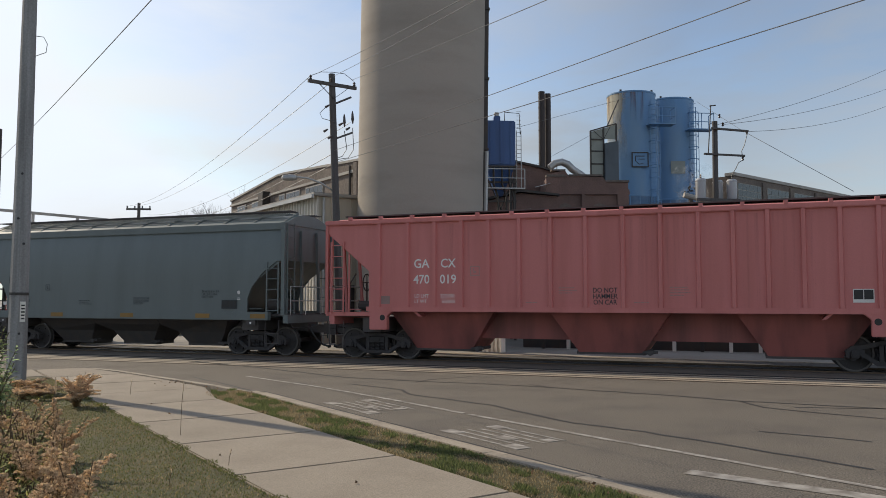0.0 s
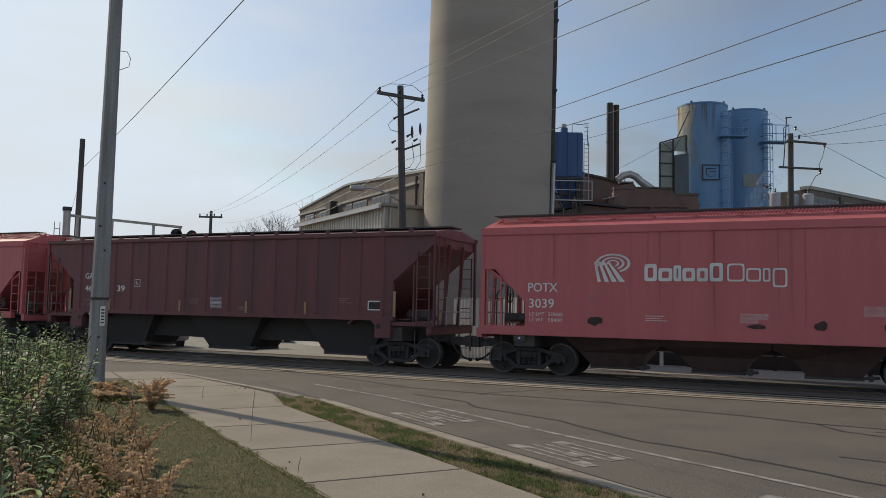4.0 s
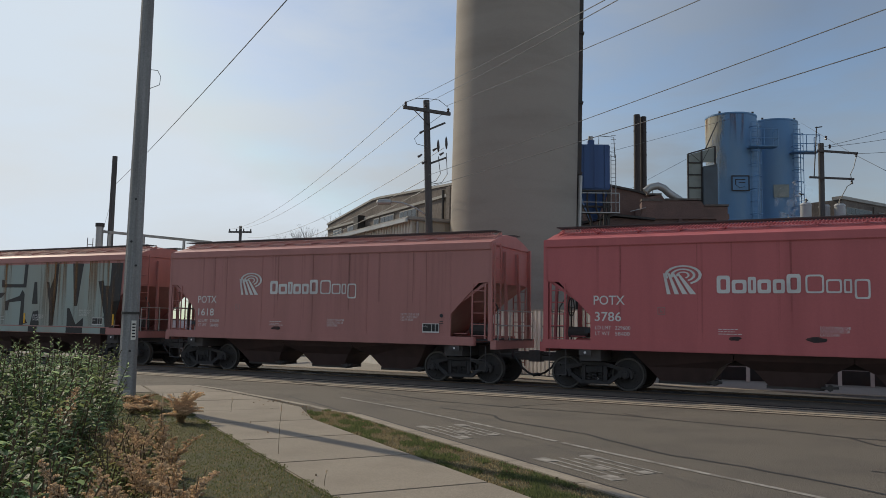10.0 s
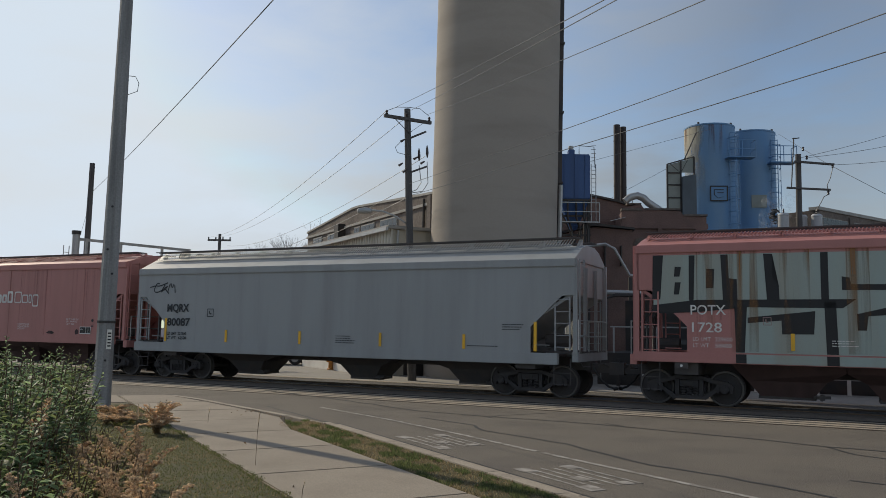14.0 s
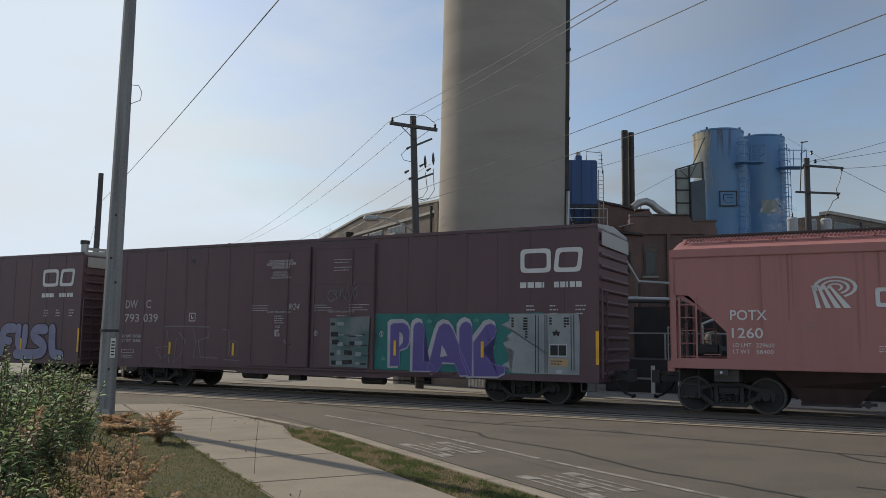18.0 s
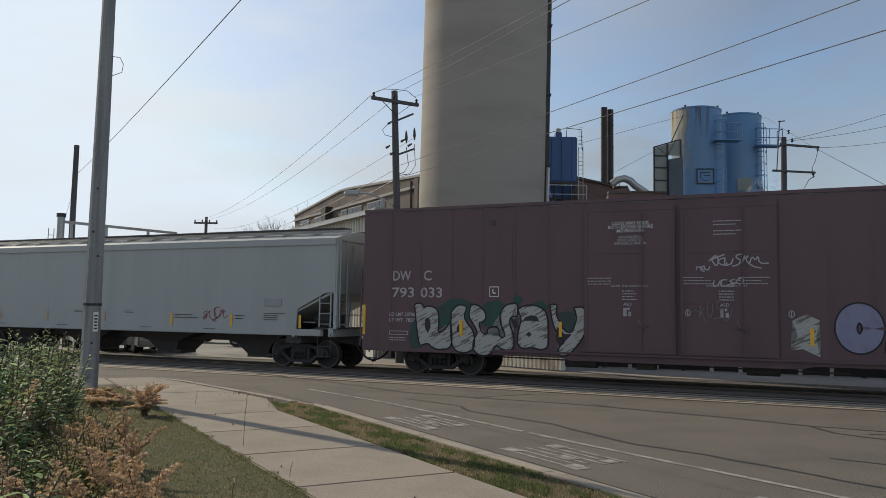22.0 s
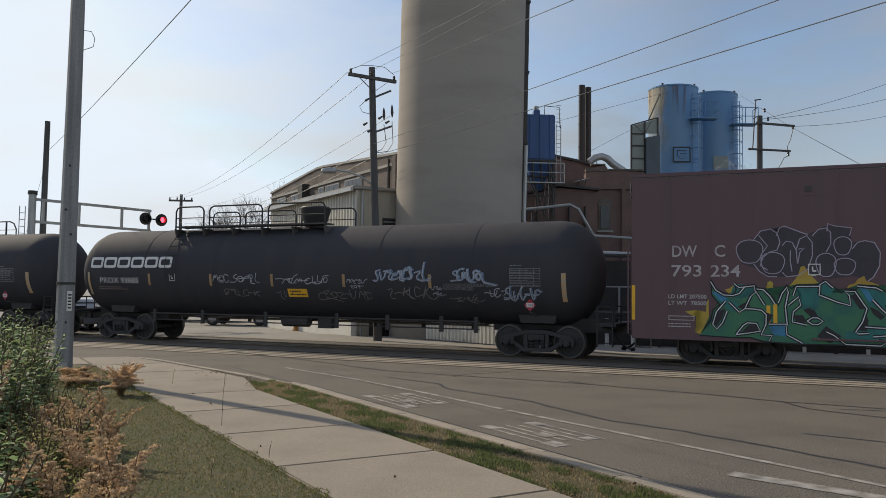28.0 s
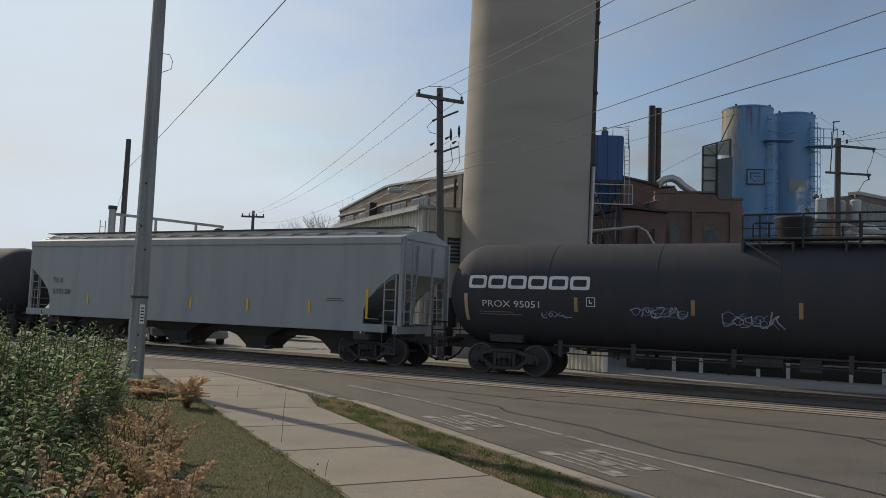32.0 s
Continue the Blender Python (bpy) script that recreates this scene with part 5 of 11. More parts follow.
def end_gear(car, hb, half, material, zn, eave, y=1.55, brake_end=-1, post=0.06):
    """Posts, ladders, platform and brake gear at both ends of a covered hopper."""
    for s in (-1, 1):
        xe = s * (half - 0.72)
        part("end_sill", Shape().box(min(xe, xe - s * 0.18), max(xe, xe - s * 0.18), -y, y, 1.05, 1.32), material, car)
        for k in (-1, 1):
            part("corner_post", Shape().box(s * hb - post, s * hb + post, k * (y - 0.02) - 0.05, k * (y - 0.02) + 0.05, 1.3, eave), material, car)
            part("end_post", Shape().bar((xe - s * 0.1, k * 0.55, 1.3), (s * (hb + 0.02), k * 0.5, eave - 0.2), 0.08), material, car)
        ladder(car, s * (hb - 0.36), -y - 0.04, 1.35, zn - 0.05, material)
        stirrup = Shape()
        for z in (0.42, 0.74):
            stirrup.bar((s * (hb - 0.36) - 0.24, -y - 0.05, z), (s * (hb - 0.36) + 0.24, -y - 0.05, z), 0.02)
        for k in (-0.24, 0.24):
            stirrup.bar((s * (hb - 0.36) + k, -y - 0.05, 0.42), (s * (hb - 0.36) + k, -y - 0.05, 1.14), 0.018)
        part("step", stirrup, UNDER, car)
        part("grab_iron", Shape().pipe([(s * (hb - 0.75), -y, 1.5), (s * (hb - 0.75), -y - 0.07, 1.5), (s * (hb - 1.15), -y - 0.07, 1.5), (s * (hb - 1.15), -y, 1.5)], 0.012, 5), material, car)
        part("pipe_run", Shape().pipe([(xe - s * 0.3, -0.75, 1.3), (xe - s * 0.3, -0.75, 2.3), (xe - s * 0.5, -0.75, 2.6)], 0.025, 6), UNDER, car)
        ladder(car, s * (hb + 0.1), -y + 0.3, 1.35, eave, material, axis="y")
        ladder(car, s * (hb - 0.36), y + 0.04, 0.45, zn - 0.05, material)
        part("crossover_platform", Shape().box(min(xe, s * (hb - 0.9)), max(xe, s * (hb - 0.9)), -1.4, 1.4, 1.28, 1.33), UNDER, car)
        rail = Shape()
        for z in (1.75, 2.2):
            rail.rod((xe, -1.4, z), (xe, 1.4, z), 0.018, seg=5)
        for k in (-1.4, -0.5, 0.5, 1.4):
            rail.rod((xe, k, 1.3), (xe, k, 2.2), 0.018, seg=5)
        part("hand_rail", rail, GALV, car)
    xb = brake_end * (half - 0.95)
    wheel = Shape()
    pts = [(xb, 0.55 + 0.28 * math.cos(a * 0.5236), 2.35 + 0.28 * math.sin(a * 0.5236)) for a in range(13)]
    wheel.pipe(pts, 0.02, 5)
    for a in range(0, 12, 3):
        wheel.rod((xb, 0.55, 2.35), pts[a], 0.015, seg=5)
    wheel.rod((xb, 0.55, 1.3), (xb, 0.55, 2.35), 0.03, seg=6)
    part("brake_wheel", wheel, UNDER, car)
    part("brake_cylinder", Shape().rod((xb + brake_end * -0.3, -0.5, 1.6), (xb + brake_end * -0.9, -0.5, 1.6), 0.16, seg=12), UNDER, car)
    part("air_reservoir", Shape().rod((-brake_end * (half - 1.2), -0.7, 1.62), (-brake_end * (half - 1.9), -0.7, 1.62), 0.2, seg=12), UNDER, car)


def chutes(car, spots, width, foot, top, z0, material, gate=True, meet=0.5, deep=0.8):
    """Outlets under the body; neighbours meet above a low gap."""
    for i, c in enumerate(spots):
        left = (c - spots[i - 1]) / 2 - 0.012 if i else width / 2
        right = (spots[i + 1] - c) / 2 - 0.012 if i < len(spots) - 1 else width / 2
        zl, zr = (z0 + meet if i else top - 0.03), (z0 + meet if i < len(spots) - 1 else top - 0.03)
        h = Shape()
        rows = [(z0, z0, foot / 2, foot / 2, deep), (zl, zr, left, right, 1.12), (top, top, left, right, 1.36)]
        if deep < 0.6:      # steep throat below flaring sides
            rows.insert(1, (z0 + 0.4, z0 + 0.4, foot / 2 + 0.32, foot / 2 + 0.32, deep + 0.22))
        n_ = len(rows)
        h.add([(c + sx * (rw if sx > 0 else lw), sy * y, zr_ if sx > 0 else zl_) for zl_, zr_, lw, rw, y in rows for sx, sy in ((-1, -1), (1, -1), (1, 1), (-1, 1))],
              [(3, 2, 1, 0), tuple(4 * n_ - 4 + j for j in range(4))] + [(4 * k + j, 4 * k + (j + 1) % 4, 4 * k + 4 + (j + 1) % 4, 4 * k + 4 + j) for k in range(n_ - 1) for j in range(4)])
        hp = part("chute", h, material, car)
        if i:
            part("drain_ridge", Shape().box(c - left - 0.02, c - left + 0.008, -0.9, 0.9, z0 + (min(meet, 0.5) if deep > 0.6 else meet), top), material, hp)
        if gate:
            g = Shape().box(c - foot / 2 - 0.06, c + foot / 2 + 0.06, -deep, deep, z0 - 0.06, z0 + 0.03)
            g.rod((c + foot / 2, -deep - 0.12, z0 + 0.02), (c + foot / 2 + 0.4, -deep - 0.12, z0 + 0.04), 0.04, seg=6)
            g.rod((c + foot / 2 + 0.2, -deep - 0.16, z0 + 0.02), (c + foot / 2 + 0.2, -deep + 0.2, z0 + 0.02), 0.08, seg=8)
            part("outlet_gate", g, UNDER, hp)


def hopper(car, hb, half, truck, material, bays, notch=1.3, eave=4.22, peak=4.55, zn=3.03, zb=2.07, sill=(1.14, 1.4), y=1.58,
           sill_material=None, under=None, round_notch=False, bow=0.0, walk_z=0.1, gap=1.15, meet=0.5, foot=None):
    """A covered hopper car with smooth sides."""
    sm = sill_material or material
    if round_notch:
        corner = [(hb, zn), (hb - 0.25, zn - 0.04), (hb - 0.75, zn - 0.4), (hb - notch + 0.15, zb + 0.1), (hb - notch, zb - 0.25)]
    else:
        corner = [(hb, zn), (hb - 0.38, zn - 0.02), (hb - notch, zb)]
    low = [(hb - notch, sill[1]), (-hb + notch, sill[1])]
    left = [(-x, z) for x, z in corner][::-1]
    outline = [(-hb, eave), (hb, eave), *corner, *low, *left]
    for a, b in ((-y, -y + 0.06), (y - 0.06, y)):
        me = Shape().prism(outline, a, b).mesh("side_sheet")
        if bow:         # rolled side plate: the top and the foot lean in
            bm = bmesh.new()
            bm.from_mesh(me)
            mid_z, tall = (eave + sill[1]) / 2 - 0.25, (eave - sill[1]) / 2
            for k in range(1, 12):
                bmesh.ops.bisect_plane(bm, geom=bm.verts[:] + bm.edges[:] + bm.faces[:], plane_co=(0, 0, sill[1] + (eave - sill[1]) * k / 12), plane_no=(0, 0, 1))
            for v in bm.verts:
                v.co.y -= math.copysign(bow * max(0.0, (v.co.z - mid_z) / tall) ** 2, v.co.y)
            bm.to_mesh(me)
            bm.free()
            me.shade_smooth()
            me.set_sharp_from_angle(angle=radians(25))
        part("side_sheet", me, material, car)
    for s in (-1, 1):
        part("top_chord", Shape().box(-hb - 0.02, hb + 0.02, min(s * (y - bow - 0.03), s * (y + 0.05 - bow)), max(s * (y - bow - 0.03), s * (y + 0.05 - bow)), eave - 0.22, eave + 0.0), sm if sill_material and material is not GREEN else material, car, bevel=0.015)
        part("side_sill", Shape().box(-hb - 0.1, hb - 0.5, min(s * (y - 0.16), s * (y + 0.035)), max(s * (y - 0.16), s * (y + 0.035)), sill[0], sill[1]), sm, car, bevel=0.015)
    for k in range(1, 6) if not bow else ():
        x = -hb + 2 * hb * k / 6
        part("seam", Shape().box(x - 0.008, x + 0.008, -y - (0.003 if material in (PALE, GREY) else 0.008), -y, sill[1] + 0.02, eave - 0.22), material, car)
    part("roof", Shape().prism([(-y + bow, eave), (-0.9, peak - 0.12), (-0.4, peak), (0.4, peak), (0.9, peak - 0.12), (y - bow, eave), (y - bow, eave - 0.05), (-y + bow, eave - 0.05)], -hb, hb, "x"), material, car)
    part("roof_hatch", Shape().box(-hb + 0.6, hb - 0.6, -0.28, 0.28, peak, peak + 0.09), material, car, bevel=0.02)
    wz = peak + walk_z
    for s in (-1, 1):
        g = Shape()
        for k in range(4):
            yy = s * (0.55 + 0.14 * k)
            g.box(-hb + 0.1, hb - 0.1, yy - 0.03, yy + 0.03, wz - 0.03, wz)
        part("running_board", g, UNDER, car)
    teeth = Shape()         # open grating plate on the roof's slope, towards the street
    for k in range(int((2 * hb - 0.4) / 0.09)):
        x = -hb + 0.2 + 0.09 * k
        teeth.bar((x, -1.12, eave + (peak - eave) * 0.55 + 0.04), (x + 0.05, -0.62, wz - 0.035), 0.03, 0.012)
    part("grating", teeth, GALV if material in (PALE, GREY) else material, car)["kind"] = "stuff"
    n = int(2 * hb / 1.15)
    for k in range(n + 1):
        x = -hb + 0.15 + k * (2 * hb - 0.3) / n
        part("board_bracket", Shape().prism([(-1.28, eave + 0.08), (-0.5, wz - 0.03), (-0.5, peak - 0.1)], x - 0.05, x + 0.05, "x"), material, car)
    for s in (-1, 1):
        sheet = [(s * (hb - 0.05), eave), (s * (hb - 0.05), zn), (s * (hb - 2.7), 1.25), (s * (hb - 2.8), 1.25), (s * (hb - 0.12), zn + 0.06), (s * (hb - 0.12), eave)]
        part("slope_sheet", Shape().prism(sheet, -y + 0.06, y - 0.06), material, car)
    part("centre_sill", Shape().box(-half + 0.75, half - 0.75, -0.28, 0.28, 0.78, 1.15), UNDER, car)
    for s in (-1, 1):
        part("bolster", Shape().box(s * truck - 0.3, s * truck + 0.3, -1.45, 1.45, 0.82, 1.2), UNDER, car)
        part("data_plate", Shape().box(s * (truck + 0.1) - 0.17, s * (truck + 0.1) + 0.17, -y - 0.02, -y + 0.02, 0.98, 1.13), UNDER, car)
        part("jacking_mark", Shape().rod((s * (truck + 0.1), -y - 0.024, 1.055), (s * (truck + 0.1), -y - 0.02, 1.055), 0.035, seg=10), WHITE, car)
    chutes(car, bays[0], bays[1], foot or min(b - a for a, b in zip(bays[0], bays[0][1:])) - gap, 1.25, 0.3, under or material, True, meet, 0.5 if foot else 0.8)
    end_gear(car, hb, half, material, zn, eave)
    trucks(car, truck)
    couplers(car, half)


def soft_ring(shape, cx, cz, hw, hh, thick, slant=0.0, power=0.5, y=0.0):
    """A flat ring with rounded corners."""
    vs = []
    for j in range(33):
        a = 2 * math.pi * j / 32
        for inset in (0.0, thick):
            c, w = math.cos(a), math.sin(a)
            px, pz = (hw - inset) * math.copysign(abs(c) ** power, c), (hh - inset) * math.copysign(abs(w) ** power, w)
            vs.append((cx + px + slant * pz, y, cz + pz))
    return shape.add(vs, [(2 * j, 2 * j + 2, 2 * j + 3, 2 * j + 1) for j in range(32)])


def name_bars(car, x, z, y, material, spec):
    """A company name drawn as a row of plain rounded rings, not letters. spec: (offset, width, foot, height, stroke)."""
    for dx, w, foot, h, k in spec:
        part("company_mark", soft_ring(Shape(), x + dx + w / 2, z + foot + h / 2, w / 2, h / 2, k, power=0.3, y=y), material, car)


def rings_mark(car, x, z, y, material, size):
    """Swirl emblem: fanned stripes under a bent loop."""
    s = Shape()
    k = size
    for i in range(4):
        x0 = x + 0.12 * i * k
        s.add([(x0, y, z + k * 0.75), (x0 + 0.06 * k, y, z + k * 0.75), (x0 + 0.2 * k + 0.1 * i * k, y, z), (x0 + 0.1 * k + 0.08 * i * k, y, z)], [(0, 1, 2, 3)])
    for r0, r1 in ((0.36, 0.3), (0.24, 0.19), (0.13, 0.09)):
        vs = []
        for i in range(13):
            a = math.radians(200 - i * 22)
            vs += [(x + 0.52 * k + r * 1.35 * k * math.cos(a), y, z + 0.68 * k + r * k * math.sin(a)) for r in (r0, r1)]
        s.add(vs, [(2 * i, 2 * i + 2, 2 * i + 3, 2 * i + 1) for i in range(12)])
    s.v = [(x + (vx - x) * 1.35, vy, vz) for vx, vy, vz in s.v]
    return part("emblem", s, material, car)


PLAIN_NAME = ((0.0, 0.33, 0.0, 0.46, 0.095), (0.37, 0.36, 0.0, 0.35, 0.09), (0.76, 0.2, 0.0, 0.42, 0.08), (0.99, 0.32, 0.0, 0.35, 0.09), (1.35, 0.28, 0.0, 0.35, 0.085), (1.67, 0.33, 0.0, 0.48, 0.09),
              (2.1, 0.42, 0.0, 0.46, 0.045), (2.56, 0.35, 0.0, 0.34, 0.045), (2.95, 0.18, 0.0, 0.34, 0.045), (3.18, 0.34, -0.14, 0.48, 0.045))


def company_hopper(middle, mark, number, paint_, label, ink=None, logo=True, marks=True, under=None, sill=None, reflect=False, rolled=False):
    car = new_car("covered_hopper", label, "freight car", middle)
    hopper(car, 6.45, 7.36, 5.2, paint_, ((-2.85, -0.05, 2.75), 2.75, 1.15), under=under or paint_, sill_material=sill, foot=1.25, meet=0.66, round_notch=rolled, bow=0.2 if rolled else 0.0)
    y = -1.6
    ink = ink or WHITE
    if marks:
        text(mark, -5.05, 2.38, 0.245, ink, car, y, 0.87, heavy=0.01)
        text(number, -5.02, 1.93, 0.245, ink, car, y, 0.74, heavy=0.01)
        text("LD LMT", -5.0, 1.7, 0.1, ink, car, y, 0.44)
        text("LT WT", -5.0, 1.54, 0.1, ink, car, y, 0.4)
        text("229600", -4.45, 1.7, 0.1, ink, car, y, 0.42)
        text("58400", -4.45, 1.54, 0.1, ink, car, y, 0.4)
        part("load_stencil", Shape().box(-5.3, -5.15, y - 0.004, y, 1.6, 1.72), INK if ink is WHITE else WHITE, car)
    if logo:
        rings_mark(car, -3.15, 2.66, y, ink, 0.74)
        name_bars(car, -1.78, 2.68, y, ink, PLAIN_NAME)
    square_mark(car, -3.3, 2.12, y, 0.2, DIM if ink is WHITE else ink)
    lines(car, -1.75, 1.75, y, ink, 3, 0.62, 0.06, 0.022)
    text("DO NOT MOVE CAR\nWITH HATCHES OR\nGATES OPEN", 0.62, 1.8, 0.07, ink, car, y, 0.68)
    text("EX W 10-8 H  3-9\nI W   9-4 H 10-2\nCU FT 4550", 3.42, 2.02, 0.07, ink, car, y, 0.66)
    black = INK if ink is WHITE else WHITE
    part("load_stencil", Shape().rod((4.85, y - 0.004, 2.02), (4.85, y, 2.02), 0.06, seg=10).box(4.79, 4.91, y - 0.004, y, 1.78, 1.8).box(4.79, 4.91, y - 0.004, y, 1.83, 1.85), black, car)
    plate = part("data_plate", Shape().box(4.2, 4.78, y - 0.006, y, 1.5, 1.78), ink, car, "small framed data plate")
    part("plate_face", Shape().box(4.22, 4.52, y - 0.009, y - 0.006, 1.54, 1.76).box(4.54, 4.64, y - 0.009, y - 0.006, 1.54, 1.76).box(4.66, 4.76, y - 0.009, y - 0.006, 1.54, 1.76), BLACK, plate)
    lines(car, 4.24, 1.72, y - 0.012, ink, 2, 0.16, 0.05, 0.015)
    rnd = random.Random(int(-middle))
    if paint_ is not GREEN:
        for k in range(1, 6):           # rust washed down the seams from the roof
            x = -6.45 + 2.15 * k
            for dx in (0.0, rnd.uniform(-0.9, 0.9), rnd.uniform(-0.9, 0.9)):
                w, foot = rnd.uniform(0.012, 0.04), rnd.uniform(1.5, 3.0)
                part("rust_streak", Shape().add([(x + dx - w, y + 0.009, 4.0), (x + dx + w, y + 0.009, 4.0), (x + dx + w * 0.8, y + 0.009, foot), (x + dx - w * 0.8, y + 0.009, foot)], [(0, 1, 2, 3)]), SEAM_RUST, car)
        for x in (-3.2, -1.9, -1.0, 0.95, 2.4, 3.9):    # soot smears above the outlets
            w, h = rnd.uniform(0.1, 0.3), rnd.uniform(0.05, 0.13)
            rim_ = [(x + dx + w * math.cos(a) * rnd.uniform(0.7, 1.15), y + 0.006, 1.47 + h + h * math.sin(a) * rnd.uniform(0.6, 1.2)) for a in [0.524 * q for q in range(12)]]
            if rnd.random() < 0.4:
                part("soot_smear", Shape().add(rim_, [tuple(range(12))]), SMEAR, car)
    if reflect:
        reflectors(car, (-2.6, 0.1, 5.35), 1.55, y, 0.45)
    return car


company_hopper(-20.22, "POTX", "4029", GREEN, "dark slate-green covered hopper car with ochre sill marks", INK, logo=False, under=UNDER, rolled=True)
company_hopper(-35.0, "POTX", "3039", RED, "bright red covered hopper car with a white company mark", under=MAROON_SHADED)
company_hopper(-67.75, "POTX", "2863", RED, "red covered hopper car with tagged lower side", under=MAROON_SHADED)
company_hopper(-82.35, "POTX", "3786", RED, "clean bright red covered hopper car", under=MAROON_SHADED)
company_hopper(-97.0, "POTX", "1618", RED_FADED, "faded dull red covered hopper car", under=MAROON_SHADED)
SEAM = company_hopper(-111.75, "POTX", "1728", RED_FADED, "faded pink hopper car with huge grey and black graffiti", under=MAROON_SHADED, logo=False, reflect=False)
company_hopper(-143.6, "POTX", "1260", RED_FADED, "sun-faded red covered hopper car", under=MAROON_SHADED)


def ribbed_hopper(middle, paint_, label, number, ink, warn):
    """An older hopper car with upright ribs on its sides."""
    car = new_car("ribbed_hopper", label, "freight car", middle)
    hb, half, y = 8.4, 9.05, 1.54
    zt, zb, deep = 4.05, 1.5, 0.04 if paint_ is MAROON else 0.075
    sooty = SOOTY if paint_ is PINK else TRUCK_DARK
    for s in (-1, 1):
        out = [(-hb, zt), (hb, zt), (hb, 3.82), (hb - 1.45, 2.63), (hb - 1.45, zb), (-hb + 1.45, zb), (-hb + 1.45, 2.63), (-hb, 3.82)]
        part("side_sheet", Shape().prism(out, min(s * y, s * (y - 0.05)), max(s * y, s * (y - 0.05))), paint_, car)
        part("top_chord", Shape().box(-hb - 0.05, hb + 0.05, min(s * (y - 0.04), s * (y + 0.1)), max(s * (y - 0.04), s * (y + 0.1)), zt, zt + 0.13), paint_, car, bevel=0.02)
        part("side_sill", Shape().box(-hb + 1.35, hb - 1.35, min(s * (y - 0.1), s * (y + 0.06)), max(s * (y - 0.1), s * (y + 0.06)), zb - 0.06, zb + 0.08), paint_, car)
        for x in (-6.65, -5.72, -4.87, -4.04, -3.23, -2.33, -1.44, -0.47, 0.53, 1.5, 2.45, 3.3, 4.12, 4.94, 5.76, 6.6):
                part("rib", Shape().prism([(x - 0.07, -y - 0.0), (x - 0.045, -y - deep), (x + 0.045, -y - deep), (x + 0.07, -y)], zb + 0.08, zt, "z") if s < 0 else
                     Shape().box(x - 0.06, x + 0.06, y, y + 0.08, zb + 0.08, zt), paint_, car)
    part("roof", Shape().prism([(-y - 0.08, zt + 0.1), (-0.5, zt + 0.28), (0.5, zt + 0.28), (y + 0.08, zt + 0.1), (y, zt - 0.02), (-y, zt - 0.02)], -hb, hb, "x"), paint_, car)
    for k in range(16):
        x = -7.6 + k * 1.013
        part("roof_lug", Shape().box(x - 0.05, x + 0.05, -y - 0.1, -y + 0.02, zt + 0.13, zt + 0.22), paint_, car)
    part("running_board", Shape().box(-hb, hb, -0.4, 0.4, zt + 0.36, zt + 0.4), UNDER, car)
    for s in (-1, 1):
        part("slope_sheet", Shape().prism([(s * (hb - 0.05), zt), (s * (hb - 0.05), 3.75), (s * (hb - 3.0), 1.3), (s * (hb - 3.1), 1.3), (s * (hb - 0.12), 3.82), (s * (hb - 0.12), zt)], -y + 0.05, y - 0.05), paint_, car)
        part("end_frame", Shape().bar((s * (hb - 0.72), -y + 0.05, 1.3), (s * (hb - 0.72), -y + 0.05, 3.2), 0.045).bar((s * (hb - 1.45), -y + 0.05, 1.4), (s * (hb - 1.45), -y + 0.05, 2.63), 0.08)
             .box(min(s * (hb - 1.5), s * hb), max(s * (hb - 1.5), s * hb), -y + 0.0, -y + 0.1, 1.3, 1.42), paint_, car)
        a, b = sorted((s * 6.95, s * 6.38))
        casting = part("corner_casting", Shape().prism([(a, 0.9), (b, 0.9), (b, 1.3), (b + 0.18 * (s < 0), 1.46), (a - 0.18 * (s > 0), 1.46), (a, 1.3)], -y - 0.05, -y + 0.15), paint_, car, bevel=0.015)
        part("jacking_hole", Shape().rod((s * 6.52, -y - 0.054, 1.26), (s * 6.52, -y - 0.04, 1.26), 0.085, seg=16), BLACK, casting)
        part("bolster", Shape().box(s * 6.95 - 0.3, s * 6.95 + 0.3, -1.4, 1.4, 0.82, 1.25), UNDER, car)
    for c in (-4.85, 0.05, 4.95):
        chutes(car, (c,), 3.3, 1.75, 1.5, 0.34, sooty)
    part("hopper_hood", Shape().box(-5.6, 5.6, -0.6, 0.6, 0.66, 1.47), sooty, car)
    part("centre_sill", Shape().box(-half + 0.75, half - 0.75, -0.28, 0.28, 0.8, 1.2), UNDER, car)
    end_gear(car, hb, half, paint_, 3.6, zt, y, post=0.03)
    trucks(car, 6.95)
    couplers(car, half)
    yy = -y - 0.004
    a, b = number
    if paint_ is MAROON:
        for word, x, z, w in (("GA", -6.42, 2.72, 0.44), ("CX", -5.58, 2.72, 0.44), ("46", -6.4, 2.26, 0.38), ("98", -5.58, 2.26, 0.38), ("39", -4.73, 2.26, 0.38)):
            text(word, x + 0.05, z, 0.21, ink, car, yy, w, heavy=0.012)
        square_mark(car, -3.82, 2.42, yy, 0.28, PRINT)
        for word, x, z in (("LD LMT", -6.4, 1.86), ("LT WT", -6.4, 1.7), ("222100", -5.52, 1.86), ("64000", -5.46, 1.7)):
            text(word, x, z, 0.1, DIM, car, yy, 0.42)
        text("DO NOT\nHAMMER\nON CAR", 0.02, 1.98, 0.1, warn, car, yy, 0.52, heavy=0.012, centre=True)
        lines(car, -1.15, 2.0, yy, DIM, 3, 0.55)
        lines(car, 1.0, 1.75, yy, DIM, 2, 0.5)
        lines(car, 5.0, 2.1, yy, DIM, 3, 0.5)
        part("tag_panel", Shape().box(6.1, 6.6, yy - 0.01, yy, 1.75, 2.05), WHITE, car)
